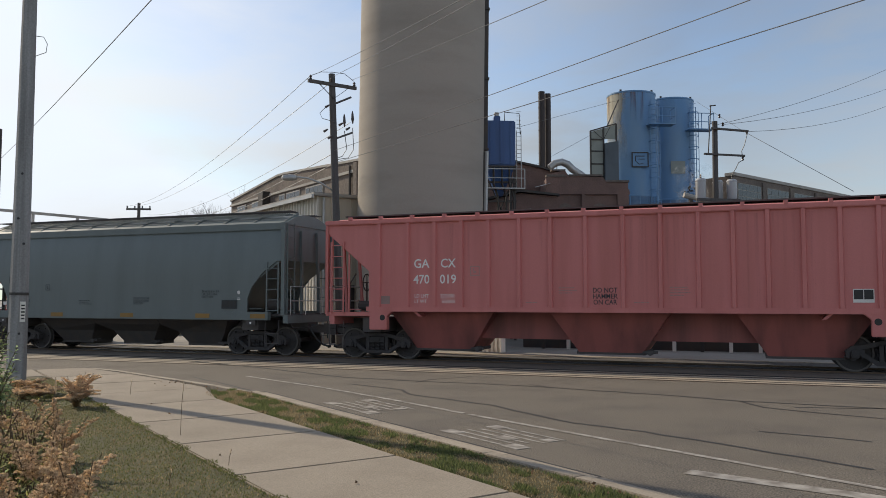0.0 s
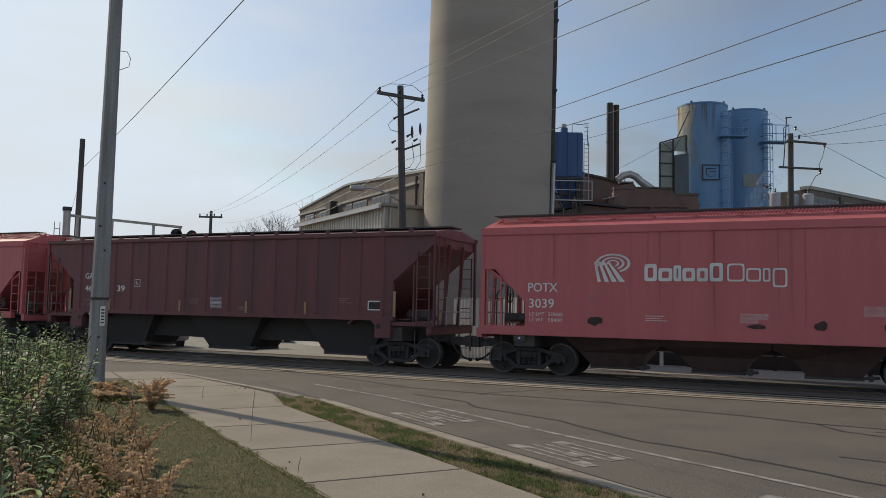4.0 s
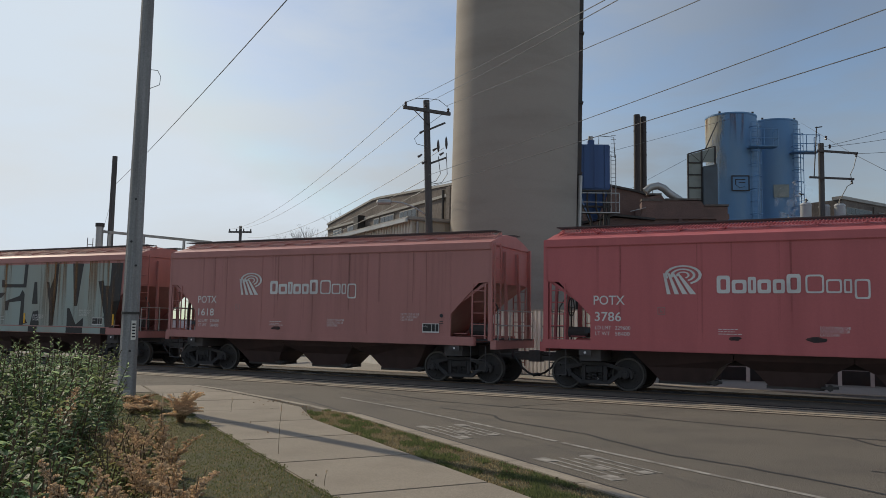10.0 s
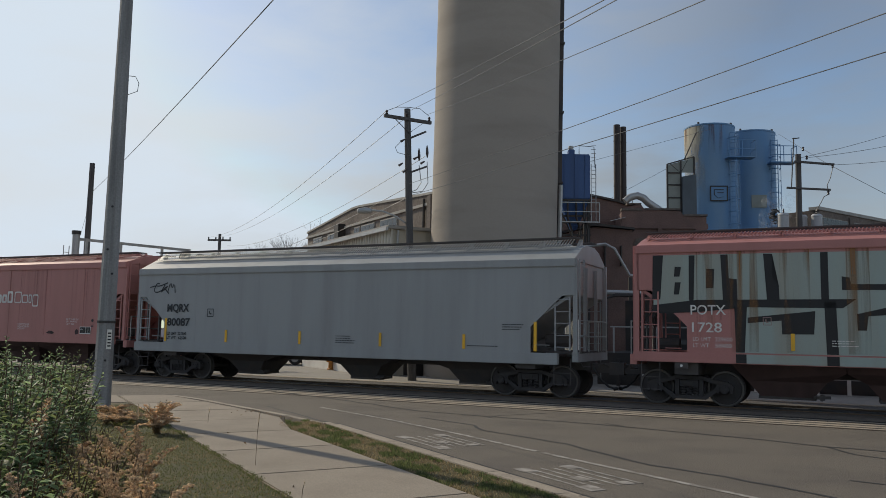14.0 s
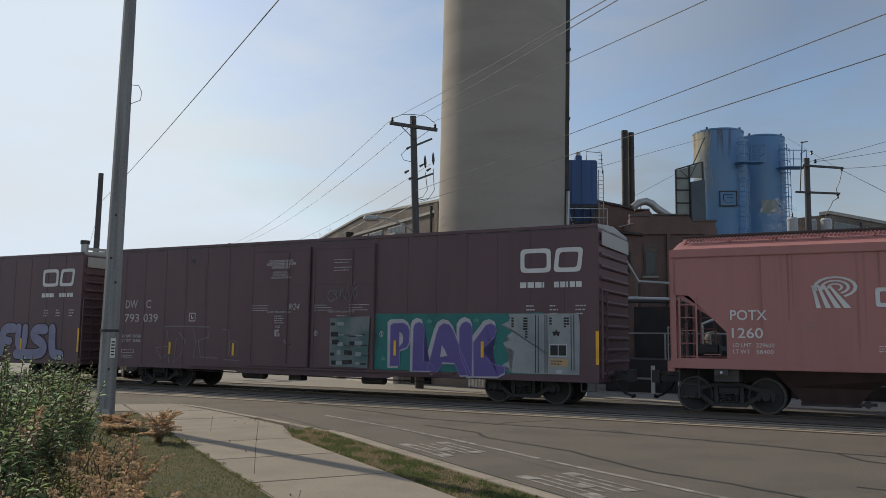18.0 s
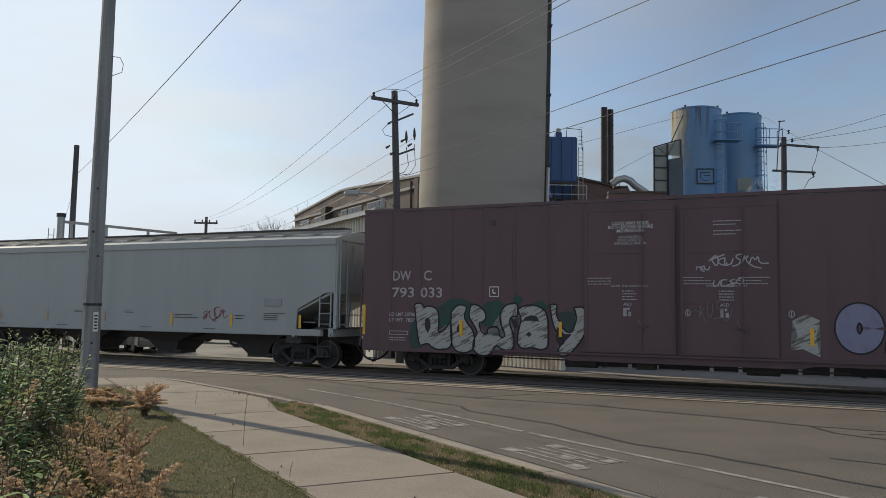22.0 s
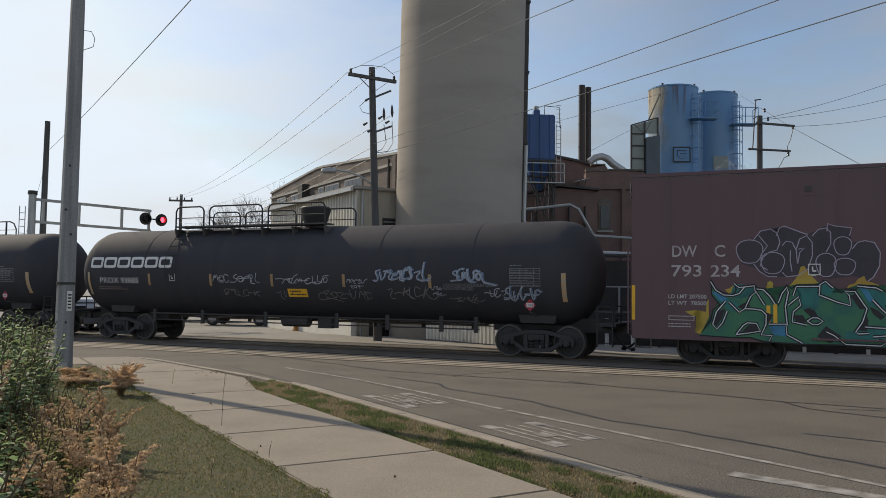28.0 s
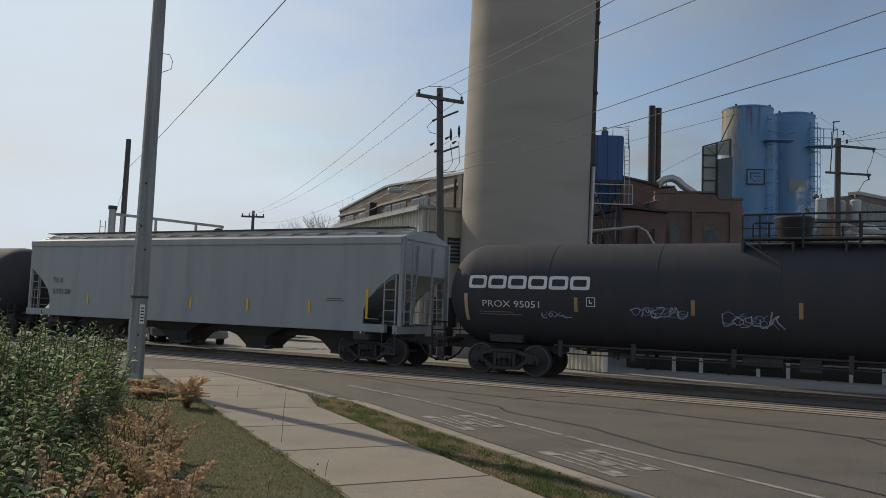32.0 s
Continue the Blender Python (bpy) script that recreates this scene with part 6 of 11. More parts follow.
        part("tag_face", Shape().box(6.14, 6.56, yy - 0.014, yy - 0.01, 1.79, 2.01), BLACK, car)
        return car
    text("GA", -5.52, 2.72, 0.25, ink, car, yy, 0.48, heavy=0.012)
    text("CX", -4.68, 2.72, 0.25, ink, car, yy, 0.46, heavy=0.012)
    text(a, -5.54, 2.26, 0.25, ink, car, yy, 0.5, heavy=0.012)
    text(b, -4.71, 2.26, 0.25, ink, car, yy, 0.5, heavy=0.012)
    square_mark(car, -3.78, 2.47, yy, 0.28, DIM)
    text("DO NOT\nHAMMER\nON CAR", 0.04, 1.98, 0.13, warn, car, yy, 0.66, heavy=0.012, centre=True)
    for word, x, z, w in (("LD LMT", -5.5, 1.85, 0.44), ("222100", -4.7, 1.85, 0.44), ("LT WT", -5.5, 1.69, 0.38), ("63900", -4.64, 1.69, 0.4)):
        text(word, x, z, 0.1, ink, car, yy, w)
    part("tag_panel", Shape().box(-6.62, -6.3, yy - 0.006, yy, 1.66, 1.9), DIM, car)
    lines(car, -1.22, 2.1, yy, DIM, 3, 0.55)
    lines(car, 1.72, 2.1, yy, DIM, 4, 0.55)
    lines(car, -2.15, 1.7, yy, DIM, 1, 0.5)
    lines(car, 0.8, 1.7, yy, DIM, 1, 0.55)
    board_ = part("tag_panel", Shape().box(6.0, 6.46, yy - 0.01, yy, 1.72, 2.05), WHITE, car)
    for k in range(2):
        part("tag_face", Shape().box(6.02 + 0.22 * k, 6.22 + 0.22 * k, yy - 0.014, yy - 0.01, 1.8, 2.03), BLACK, board_)
    return car


ribbed_hopper(-3.8, PINK, "faded red ribbed hopper car with white lettering", ("470", "019"), WHITE, INK)
dark = ribbed_hopper(-51.45, MAROON, "dark maroon ribbed hopper car with yellow reflectors", ("46 98", "39"), WHITE, WHITE)
reflectors(dark, (-5.02, -1.6, 1.34, 3.75), 1.55, -1.56, 0.42)
reflectors(dark, (7.05, -7.1), 1.55, -1.56, 0.8)
for ob in dark.children:
    if ob.name.startswith("reflector"):
        ob.data.materials[0] = FADED_YELLOW

# ---- grey grain hoppers
grain = new_car("covered_hopper", "light grey covered hopper car with yellow reflectors", "freight car", -128.15)
hopper(grain, 8.25, 9.05, 6.75, GREY, ((-3.9, 0.8, 4.75), 4.4, 1.35), eave=3.92, peak=4.4, zn=2.9, zb=2.0, sill=(0.96, 1.28), y=1.6, under=UNDER, walk_z=0.2, foot=0.9, meet=0.84)
yy = -1.62
text("MQRX", -6.82, 2.38, 0.26, INK, grain, yy, 1.03, heavy=0.03)
text("80087", -6.8, 1.88, 0.26, INK, grain, yy, 1.08, heavy=0.03)
reflectors(grain, (-6.85, 7.1), 1.32, yy, 0.82)
reflectors(grain, (-4.08, -1.0, 2.04, 4.89), 1.34, yy, 0.42)
square_mark(grain, -4.95, 2.2, yy, 0.28, INK)
text("LD LMT  223500", -6.78, 1.55, 0.1, INK, grain, yy, 0.9, heavy=0.02)
text("LT WT   62500", -6.78, 1.4, 0.1, INK, grain, yy, 0.9, heavy=0.02)
lines(grain, 0.4, 1.62, yy, INK, 4, 0.8)
lines(grain, 6.1, 2.05, yy, INK, 3, 0.8)
lines(grain, 5.0, 1.42, yy, INK, 1, 1.2)

white_car = new_car("covered_hopper", "very pale grey-green covered hopper car with red tag", "freight car", -202.45)
hopper(white_car, 9.75, 10.4, 8.1, PALE, ((-5.8, -2.2, 1.8, 5.95), 3.6, 1.25), notch=1.45, eave=4.2, peak=4.5, zn=2.46, zb=1.9, sill=(1.06, 1.27), y=1.6, under=UNDER, walk_z=0.1, foot=0.8, meet=0.84)
text("NCIX", -8.04, 2.36, 0.24, INK, white_car, yy, 0.58, heavy=0.03)
text("6395", -8.02, 1.98, 0.24, INK, white_car, yy, 0.62, heavy=0.03)
square_mark(white_car, -7.0, 2.34, yy, 0.25, INK)
reflectors(white_car, (3.0, 5.65, 8.45), 1.3, yy, 0.42)
reflectors(white_car, (-5.95, -3.3, -0.25), 1.38, yy, 0.36, FADED_ORANGE)
reflectors(white_car, (-8.38,), 1.35, yy, 0.95, FADED_ORANGE)
part("grey_panel", Shape().box(7.0, 7.7, yy - 0.004, yy, 2.0, 2.25), GREY, white_car)
lines(white_car, -8.0, 1.68, yy, INK, 2, 1.45, 0.13, 0.06)
lines(white_car, 3.15, 1.66, yy, INK, 2, 1.3, 0.1, 0.04)
lines(white_car, 5.8, 1.66, yy, INK, 2, 0.5, 0.1, 0.04)
lines(white_car, 7.0, 1.75, yy, INK, 4, 0.9)
lines(white_car, -1.85, 1.76, yy, INK, 2, 0.55, 0.05, 0.025)
lines(white_car, 0.75, 1.76, yy, INK, 2, 0.55, 0.05, 0.025)
for x in (-6.2, -2.7, 1.6, 4.5):
    lines(white_car, x, 1.2, yy - 0.04, INK, 1, 0.7, 0.05, 0.03)

late = new_car("covered_hopper", "grey covered hopper car with rounded end openings", "freight car", -284.65)
hopper(late, 9.1, 9.75, 7.6, GREY, ((-5.3, -1.5, 2.4, 6.2), 3.6, 1.2), notch=1.35, eave=4.12, peak=4.42, zn=2.96, zb=2.0, sill=(1.08, 1.34), y=1.6, under=UNDER, round_notch=True, foot=0.8, meet=0.84)
text("TILX", -7.6, 2.42, 0.2, INK, late, yy, 0.66)
text("570128", -7.55, 1.96, 0.2, INK, late, yy, 1.05)
reflectors(late, (-5.4, 0.2, 2.9, 5.6), 1.6, yy, 0.42)
reflectors(late, (7.9,), 1.5, yy, 0.95)
lines(late, 6.3, 2.1, yy, INK, 2, 0.8)


# ---- boxcars
def boxcar(middle, number, label):
    car = new_car("boxcar", label, "freight car", middle)
    hl, y, z0, z1 = 9.55, 1.6, 0.68, 4.95
    for s in (-1, 1):
        part("side_wall", Shape().box(-hl, hl, min(s * y, s * (y - 0.06)), max(s * y, s * (y - 0.06)), z0, z1), OXIDE, car)
        part("end_wall", Shape().box(min(s * hl, s * (hl - 0.06)), max(s * hl, s * (hl - 0.06)), -y + 0.06, y - 0.06, z0, z1), OXIDE, car)
        for k in range(12):
            z = 0.9 + k * 0.33
            part("end_rib", Shape().rod((s * (hl + 0.01), -y + 0.12, z), (s * (hl + 0.01), y - 0.12, z), 0.06, seg=8), OXIDE, car)
        part("end_panel", Shape().box(min(s * (hl + 0.075), s * (hl + 0.06)), max(s * (hl + 0.075), s * (hl + 0.06)), -1.45, 1.45, 4.45, 4.85), GALV, car, "pale excess-height panel")
        part("top_chord", Shape().box(-hl, hl, min(s * (y - 0.03), s * (y + 0.03)), max(s * (y - 0.03), s * (y + 0.03)), z1, z1 + 0.09), OXIDE, car)
        part("end_step", Shape().bar((s * (hl - 0.1), -y, 0.45), (s * (hl - 0.1), -y, 0.7), 0.03).bar((s * (hl - 0.5), -y, 0.45), (s * (hl - 0.5), -y, 0.7), 0.03).bar((s * (hl - 0.5), -y, 0.45), (s * (hl - 0.1), -y, 0.45), 0.03), UNDER, car)
        ladder(car, s * (hl + 0.1), -y + 0.25, 0.8, 3.2, OXIDE, axis="y")
        part("uncoupling_lever", Shape().pipe([(s * (hl + 0.12), -1.5, 0.85), (s * (hl + 0.12), -0.3, 0.85), (s * (hl + 0.3), -0.15, 1.0)], 0.018, 5), UNDER, car)
        part("corner_marker", Shape().box(min(s * (hl - 0.09), s * hl), max(s * (hl - 0.09), s * hl), -y - 0.006, -y, 1.17, 2.08), YELLOW, car)
    part("roof", Shape().prism([(-y, z1 + 0.05), (0, z1 + 0.2), (y, z1 + 0.05), (y, z1 - 0.03), (-y, z1 - 0.03)], -hl, hl, "x"), GALV, car)
    for k in range(15):
        x = -hl + 0.65 + k * 1.305
        part("roof_seam", Shape().prism([(-y, z1 + 0.05), (0, z1 + 0.2), (y, z1 + 0.05), (y, z1 + 0.09), (0, z1 + 0.25), (-y, z1 + 0.09)], x - 0.04, x + 0.04, "x"), GALV, car)
    for x in (-8.56, -7.56, -6.53, -5.56, -4.55, -3.55, -2.5, 2.47, 3.55, 4.55, 5.56, 6.53, 7.56, 8.56):
        part("side_seam", Shape().box(x - 0.018, x + 0.018, -y - 0.008, -y, z0 + 0.12, z1), OXIDE, car)
    hatch = Shape()         # shallow framed panel beside the doors
    for a, b, c, d in ((-5.5, -4.62, 4.32, 4.35), (-5.5, -5.48, 2.75, 4.32), (-4.64, -4.62, 2.75, 4.32)):
        hatch.box(a, b, -y - 0.007, -y, c, d)
    part("panel_frame", hatch, OXIDE, car)
    part("route_card_board", Shape().box(-5.32, -5.16, -y - 0.02, -y, 4.42, 4.56), UNDER, car)
    part("side_sill", Shape().prism([(-hl, 0.68), (-hl, 0.82), (hl, 0.82), (hl, 0.68), (3.2, 0.68), (2.9, 0.6), (-2.9, 0.6), (-3.2, 0.68)], -y - 0.006, -y), OXIDE, car)
    for a, b in ((-2.5, -0.06), (0.06, 2.42)):
        d = part("door", Shape().box(a, b, -y - 0.08, -y - 0.0, 0.85, 4.78), OXIDE, car)
        for z in (0.9, 2.2, 3.55, 4.7):
            part("door_rib", Shape().box(a + 0.05, b - 0.05, -y - 0.092, -y - 0.08, z - 0.03, z + 0.03), OXIDE, d)
        for x in (a + 0.06, b - 0.06):
            part("door_edge", Shape().box(x - 0.03, x + 0.03, -y - 0.093, -y - 0.08, 0.95, 4.65), OXIDE, d)
        part("lock_rod", Shape().rod(((a + b) / 2 + 0.35, -y - 0.105, 0.95), ((a + b) / 2 + 0.35, -y - 0.105, 4.6), 0.016, seg=6), OXIDE, d)
        part("door_handle", Shape().box((a + b) / 2 + 0.2, (a + b) / 2 + 0.5, -y - 0.14, -y - 0.08, 1.55, 1.59), OXIDE, d)
    part("door_track", Shape().box(-5.2, 5.2, -y - 0.09, -y - 0.006, 0.78, 0.83), OXIDE, car)
    part("centre_sill", Shape().box(-9.4, 9.4, -0.3, 0.3, 0.6, 0.95), UNDER, car)
    part("floor", Shape().box(-9.5, 9.5, -1.5, 1.5, 0.9, 1.0), UNDER, car)
    rig = Shape().rod((-3.2, -1.0, 0.55), (-2.3, -1.0, 0.55), 0.16, seg=10).box(-1.2, -0.7, -1.15, -0.8, 0.4, 0.7).rod((1.6, -0.9, 0.5), (2.4, -0.9, 0.5), 0.14, seg=10)
    rig.bar((-6, -0.9, 0.6), (4, -0.9, 0.5), 0.04)
    part("brake_rigging", rig, UNDER, car)
    trucks(car, 7.15)
    couplers(car, 10.15)
    yy = -y - 0.011
    text("DW", -8.5, 2.83, 0.29, WORN_WHITE, car, yy, 0.62, heavy=0.01)
    text("C", -7.45, 2.83, 0.29, WORN_WHITE, car, yy, 0.26, heavy=0.01)
    text("793", -8.52, 2.32, 0.29, WORN_WHITE, car, yy, 0.75, heavy=0.01)
    text(number, -7.55, 2.32, 0.29, WORN_WHITE, car, yy, 0.72, heavy=0.01)
    square_mark(car, -5.32, 2.34, yy, 0.3, WHITE)
    # company mark as two plain frames
    ring = soft_ring(Shape(), 7.73, 4.06, 0.46, 0.345, 0.125, power=0.3, y=yy)
    soft_ring(ring, 8.7, 4.06, 0.4, 0.345, 0.125, 0.12, 0.3, yy)
    part("company_mark", ring, WHITE, car)
    for x, w in ((7.26, 0.19), (7.49, 0.19), (7.72, 0.19), (7.94, 0.05), (8.28, 0.15), (8.46, 0.15), (8.64, 0.05), (8.74, 0.15), (8.92, 0.16)):
        part("address_bar", Shape().add([(x, yy, 3.29), (x + w, yy, 3.29), (x + w, yy, 3.45), (x, yy, 3.45)], [(0, 1, 2, 3)]), WHITE, car)
    yd = -y - 0.1
    text("CLOSE AND LOCK\nBOTH DOORS BEFORE\nMOVING CAR", -1.23, 4.3, 0.085, WHITE, car, yd, 1.2, heavy=0.006, centre=True)
    text("VERROUILLER LA\nPORTE AVANT DE\nDEPLACER LE WAGON", -1.23, 3.93, 0.07, PRINT, car, yd, 0.85, centre=True)
    lines(car, 0.9, 4.3, yd, PRINT, 2, 0.9, 0.09, 0.03)
    lines(car, 0.9, 4.05, yd, PRINT, 2, 0.9, 0.09, 0.03)
    for x in (-2.4, 0.15, 1.5):
        lines(car, x, 2.85, yd, PRINT, 3, 0.75, 0.08, 0.025)
    for x, word in ((-1.75, "CLOSE THIS DOOR FULLY"), (0.72, "OPEN THIS DOOR FIRST")):
        text(word, x, 2.62, 0.055, PRINT, car, yd, 1.0)
        lines(car, x + 0.3, 2.5, yd, PRINT, 4, 0.4, 0.075, 0.03, 5)
        text("ASD", x + 0.33, 2.12, 0.08, PRINT, car, yd, 0.22)
        part("inspection_mark", Shape().box(x + 0.33, x + 0.42, yd - 0.002, yd, 1.84, 2.06).box(x + 0.46, x + 0.54, yd - 0.002, yd, 1.84, 1.96).box(x + 0.44, x + 0.5, yd - 0.002, yd, 2.0, 2.07), WORN_WHITE, car)
        part("inspection_mark", soft_ring(Shape(), x + 2.0, 1.95, 0.07, 0.09, 0.018, power=1.0, y=yd).box(x + 1.99, x + 2.01, yd - 0.002, yd, 1.89, 2.01), PRINT, car)
        part("inspection_mark", Shape().bar((x + 0.72, yd, 1.75), (x + 0.84, yd, 1.55), 0.02, 0.004).bar((x + 0.9, yd, 1.55), (x + 1.02, yd, 1.48), 0.02, 0.004), PRINT, car)
    for x in (7.45, 8.15, 8.9):         # stencilled sizes under the mark
        lines(car, x, 2.76, yy, PRINT, 3, 0.3, 0.11, 0.045, int(10 * x))
    text("LD LMT 207500", -8.6, 1.75, 0.1, PRINT, car, yy, 0.95, heavy=0.01)
    text("LT WT  78500", -8.6, 1.58, 0.1, PRINT, car, yy, 0.95, heavy=0.01)
    part("tag_outline", Shape().box(-8.6, -7.95, yy - 0.003, yy, 1.28, 1.3).box(-8.6, -7.95, yy - 0.003, yy, 1.18, 1.2).box(-8.6, -8.58, yy - 0.003, yy, 1.2, 1.28).box(-7.97, -7.95, yy - 0.003, yy, 1.2, 1.28), WORN_WHITE, car)
    lines(car, -8.6, 1.08, yy, PRINT, 2, 0.6, 0.07, 0.03)
    reflectors(car, (-6.18, -3.25, 0.26, 3.17, 6.21), 1.18, yy, 0.42)
    return car


plak = boxcar(-161.6, "039", "brown boxcar with purple and teal graffiti")
ofusi = boxcar(-182.1, "033", "brown boxcar with lavender and striped graffiti")
green_tag = boxcar(-223.15, "234", "brown boxcar with green and blue graffiti")


# ---- tank cars
def tank_car(middle, number, label, flip=False):
    car = new_car("tank_car", label, "freight car", middle)
    hl, r, zc, head = 9.8, 1.55, 2.43, 1.2
    prof = [(0.0, -hl)] + [(r * math.sin(a), -hl + head * (1 - math.cos(a))) for a in [math.pi / 2 * i / 8 for i in range(1, 8)]] + [(r, -hl + head)]
    for x in (-6.2, -3.1, 0.0, 3.1, 6.2):
        prof += [(r, x - 0.02), (r + 0.008, x - 0.015), (r + 0.008, x + 0.015), (r, x + 0.02)]
    prof += [(-0.0 + p, -q) for p, q in prof[:9][::-1]]
    part("shell", Shape().lathe([(p, q - 0.2) for p, q in prof], 56, (0, zc), "x"), TANK_BLACK, car, smooth=True)
    k = -1 if flip else 1
    x0, x1 = (-5.45, 0.7) if not flip else (-1.16, 4.94)
    for s in (-1, 1):
        part("saddle", Shape().prism([(s * 7.85 - 0.5, 0.98), (s * 7.85 + 0.5, 0.98), (s * 7.85 + 0.62, 1.35), (s * 7.85 - 0.62, 1.35)], -0.95, 0.95), TRUCK_DARK, car)
        part("stub_sill", Shape().box(min(s * 6.3, s * 9.9), max(s * 6.3, s * 9.9), -0.3, 0.3, 0.72, 1.12), TRUCK_DARK, car)
    for s in (-1, 1):
        part("end_platform", Shape().box(min(s * 9.6, s * 10.2), max(s * 9.6, s * 10.2), -1.45, 1.45, 0.95, 1.03), RAIL_BLACK, car)
        rail = Shape()
        for y in (-1.4, -0.5, 0.5, 1.4):
            rail.rod((s * 10.15, y, 1.0), (s * 10.15, y, 1.5), 0.02, seg=5)
        for z in (1.25, 1.5):
            rail.rod((s * 10.15, -1.4, z), (s * 10.15, 1.4, z), 0.02, seg=5)
        part("hand_rail", rail, RAIL_BLACK, car)
        ladder(car, s * 9.9, -1.45, 0.4, 1.5, RAIL_BLACK)
    side = Shape()
    for y in (-1.3, 1.3):
        side.rod((-6.2, y, 0.98), (6.2, y, 0.98), 0.03, seg=6)
        side.rod((-6.2, y, 0.76), (6.2, y, 0.76), 0.02, seg=6)
        for x in (-6.0, -3.9, -1.3, 1.4, 3.2, 5.0, 6.1):
            side.box(x - 0.06, x + 0.06, y - 0.03, y + 0.03, 0.66, 1.12)
    part("side_rail", side, TRUCK_DARK, car)
    rig = Shape().rod((-1.2, -0.4, 0.8), (-0.2, -0.4, 0.8), 0.18, seg=10).box(0.2, 0.7, -0.5, -0.1, 0.6, 0.95).bar((-6, 0, 0.85), (6, 0, 0.85), 0.05)
    part("brake_rigging", rig, UNDER, car)
    # top platform with railing
    for yy_ in (-0.72, 0.72):
        part("top_platform", Shape().box(x0, x1, yy_ - 0.3, yy_ + 0.3, 3.99, 4.04), UNDER, car)
    for y in (-1.0, 1.0):
        rail = Shape()
        if flip:        # one straight rail
            rail.pipe([(x0, y, 3.9), (x0, y, 4.6), (x0 + 0.05, y, 4.64), (x1 - 0.4, y, 4.64), (x1 - 0.15, y, 4.55), (x1, y, 4.3), (x1, y, 3.9)], 0.028, 6)
            rail.rod((x0, y, 4.28), (x1, y, 4.28), 0.014, seg=6)
            for f in (0.07, 0.24, 0.45, 0.7, 0.9):
                rail.bar((x0 + (x1 - x0) * f, y, 3.75), (x0 + (x1 - x0) * f, y, 4.63), 0.05)
            part("guard_rail", rail, RAIL_BLACK, car)
            continue
        for a, b in ((x0, x0 + (x1 - x0) * 0.2), (x0 + (x1 - x0) * 0.24, x0 + (x1 - x0) * 0.6), (x0 + (x1 - x0) * 0.64, x1)):     # hoops with rounded corners
            rail.pipe([(a, y, 3.9), (a, y, 4.55), (a + 0.06, y, 4.66), (a + 0.18, y, 4.71), (b - 0.18, y, 4.71), (b - 0.06, y, 4.66), (b, y, 4.55), (b, y, 3.9)], 0.028, 6)
            rail.rod((a, y, 4.32), (b, y, 4.32), 0.018, seg=6)
        part("guard_rail", rail, RAIL_BLACK, car)
    for i in range(6):
        x = x0 + (x1 - x0) * i / 5
        part("platform_bracket", Shape().prism([(-1.05, 3.93), (-0.5, 3.93), (-0.9, 3.55)], x - 0.03, x + 0.03, "x"), UNDER, car)
    part("dome", Shape().lathe([(0.0, 4.68), (0.46, 4.67), (0.52, 4.62), (0.5, 4.5), (0.42, 4.2), (0.36, 4.05), (0.36, 3.8)], 20, (0.0 if flip else -0.3, 0)), RAIL_BLACK, car, smooth=True)
    lx = x0 + 0.3 if not flip else x1 - 0.95
    s = Shape()
    for i in range(6):
        a = -0.05 + i * 0.21
        s.rod((lx - 0.22, -(r + 0.06) * math.cos(a), zc + (r + 0.06) * math.sin(a)), (lx + 0.22, -(r + 0.06) * math.cos(a), zc + (r + 0.06) * math.sin(a)), 0.015, seg=5)
    for dx in (-0.22, 0.22):
        s.pipe([(lx + dx, -(r + 0.06) * math.cos(a * 0.1), zc + (r + 0.06) * math.sin(a * 0.1)) for a in range(-2, 12)], 0.012, 5)
    part("ladder", s, TANK_BLACK, car)
    trucks(car, 7.85)
    couplers(car, 10.45)

    def on_shell(me_shape):
        for v in me_shape.data.vertices:
            dz = v.co.z - zc
            k_ = max(0.0, abs(v.co.x + 0.2) - hl + head) / head
            v.co.y = -math.sqrt(max(0.01, (r * math.sqrt(1 - min(k_, 0.95) ** 2) + 0.011) ** 2 - dz * dz))
        return me_shape

    for i in range(6):      # company name as six plain open blocks
        name = soft_ring(Shape(), -8.57 + i * 0.635, 2.75, 0.29, 0.195, 0.095, power=0.3)
        on_shell(part("company_mark", name, WHITE, car))
    on_shell(text("PROX " + number, -8.4, 2.02, 0.19, WHITE, car, 0, 1.8))
    on_shell(lines(car, -8.5, 1.86, 0, DIM, 2, 1.6))
    on_shell(square_mark(car, -5.2, 2.1, 0, 0.26, WHITE))
    for x in (-6.1, -3.42, -0.94, 1.75, 4.7) if not flip else (-5.5, -2.3, 0.3, 3.0, 5.0):
        on_shell(part("reflector", Shape().add([(x - 0.05, 0, 1.95 + 0.1 * j) for j in range(5)] + [(x + 0.05, 0, 1.95 + 0.1 * j) for j in range(5)], [(j, 5 + j, 6 + j, 1 + j) for j in range(4)]), FADED_YELLOW, car))
    for x in (-8.95, 8.75):
        z0 = 1.6
        vs = [(x - 0.06, 0, z0 + 0.1 * j) for j in range(9)] + [(x + 0.06, 0, z0 + 0.1 * j) for j in range(9)]
        on_shell(part("reflector", Shape().add(vs, [(j, 9 + j, 10 + j, 1 + j) for j in range(8)]), FADED_ORANGE, car))
    table = Shape()
    for j in range(8):
        table.add([(7.2, 0, 2.02 + 0.072 * j), (8.1, 0, 2.02 + 0.072 * j), (8.1, 0, 2.032 + 0.072 * j), (7.2, 0, 2.032 + 0.072 * j)], [(0, 1, 2, 3)])
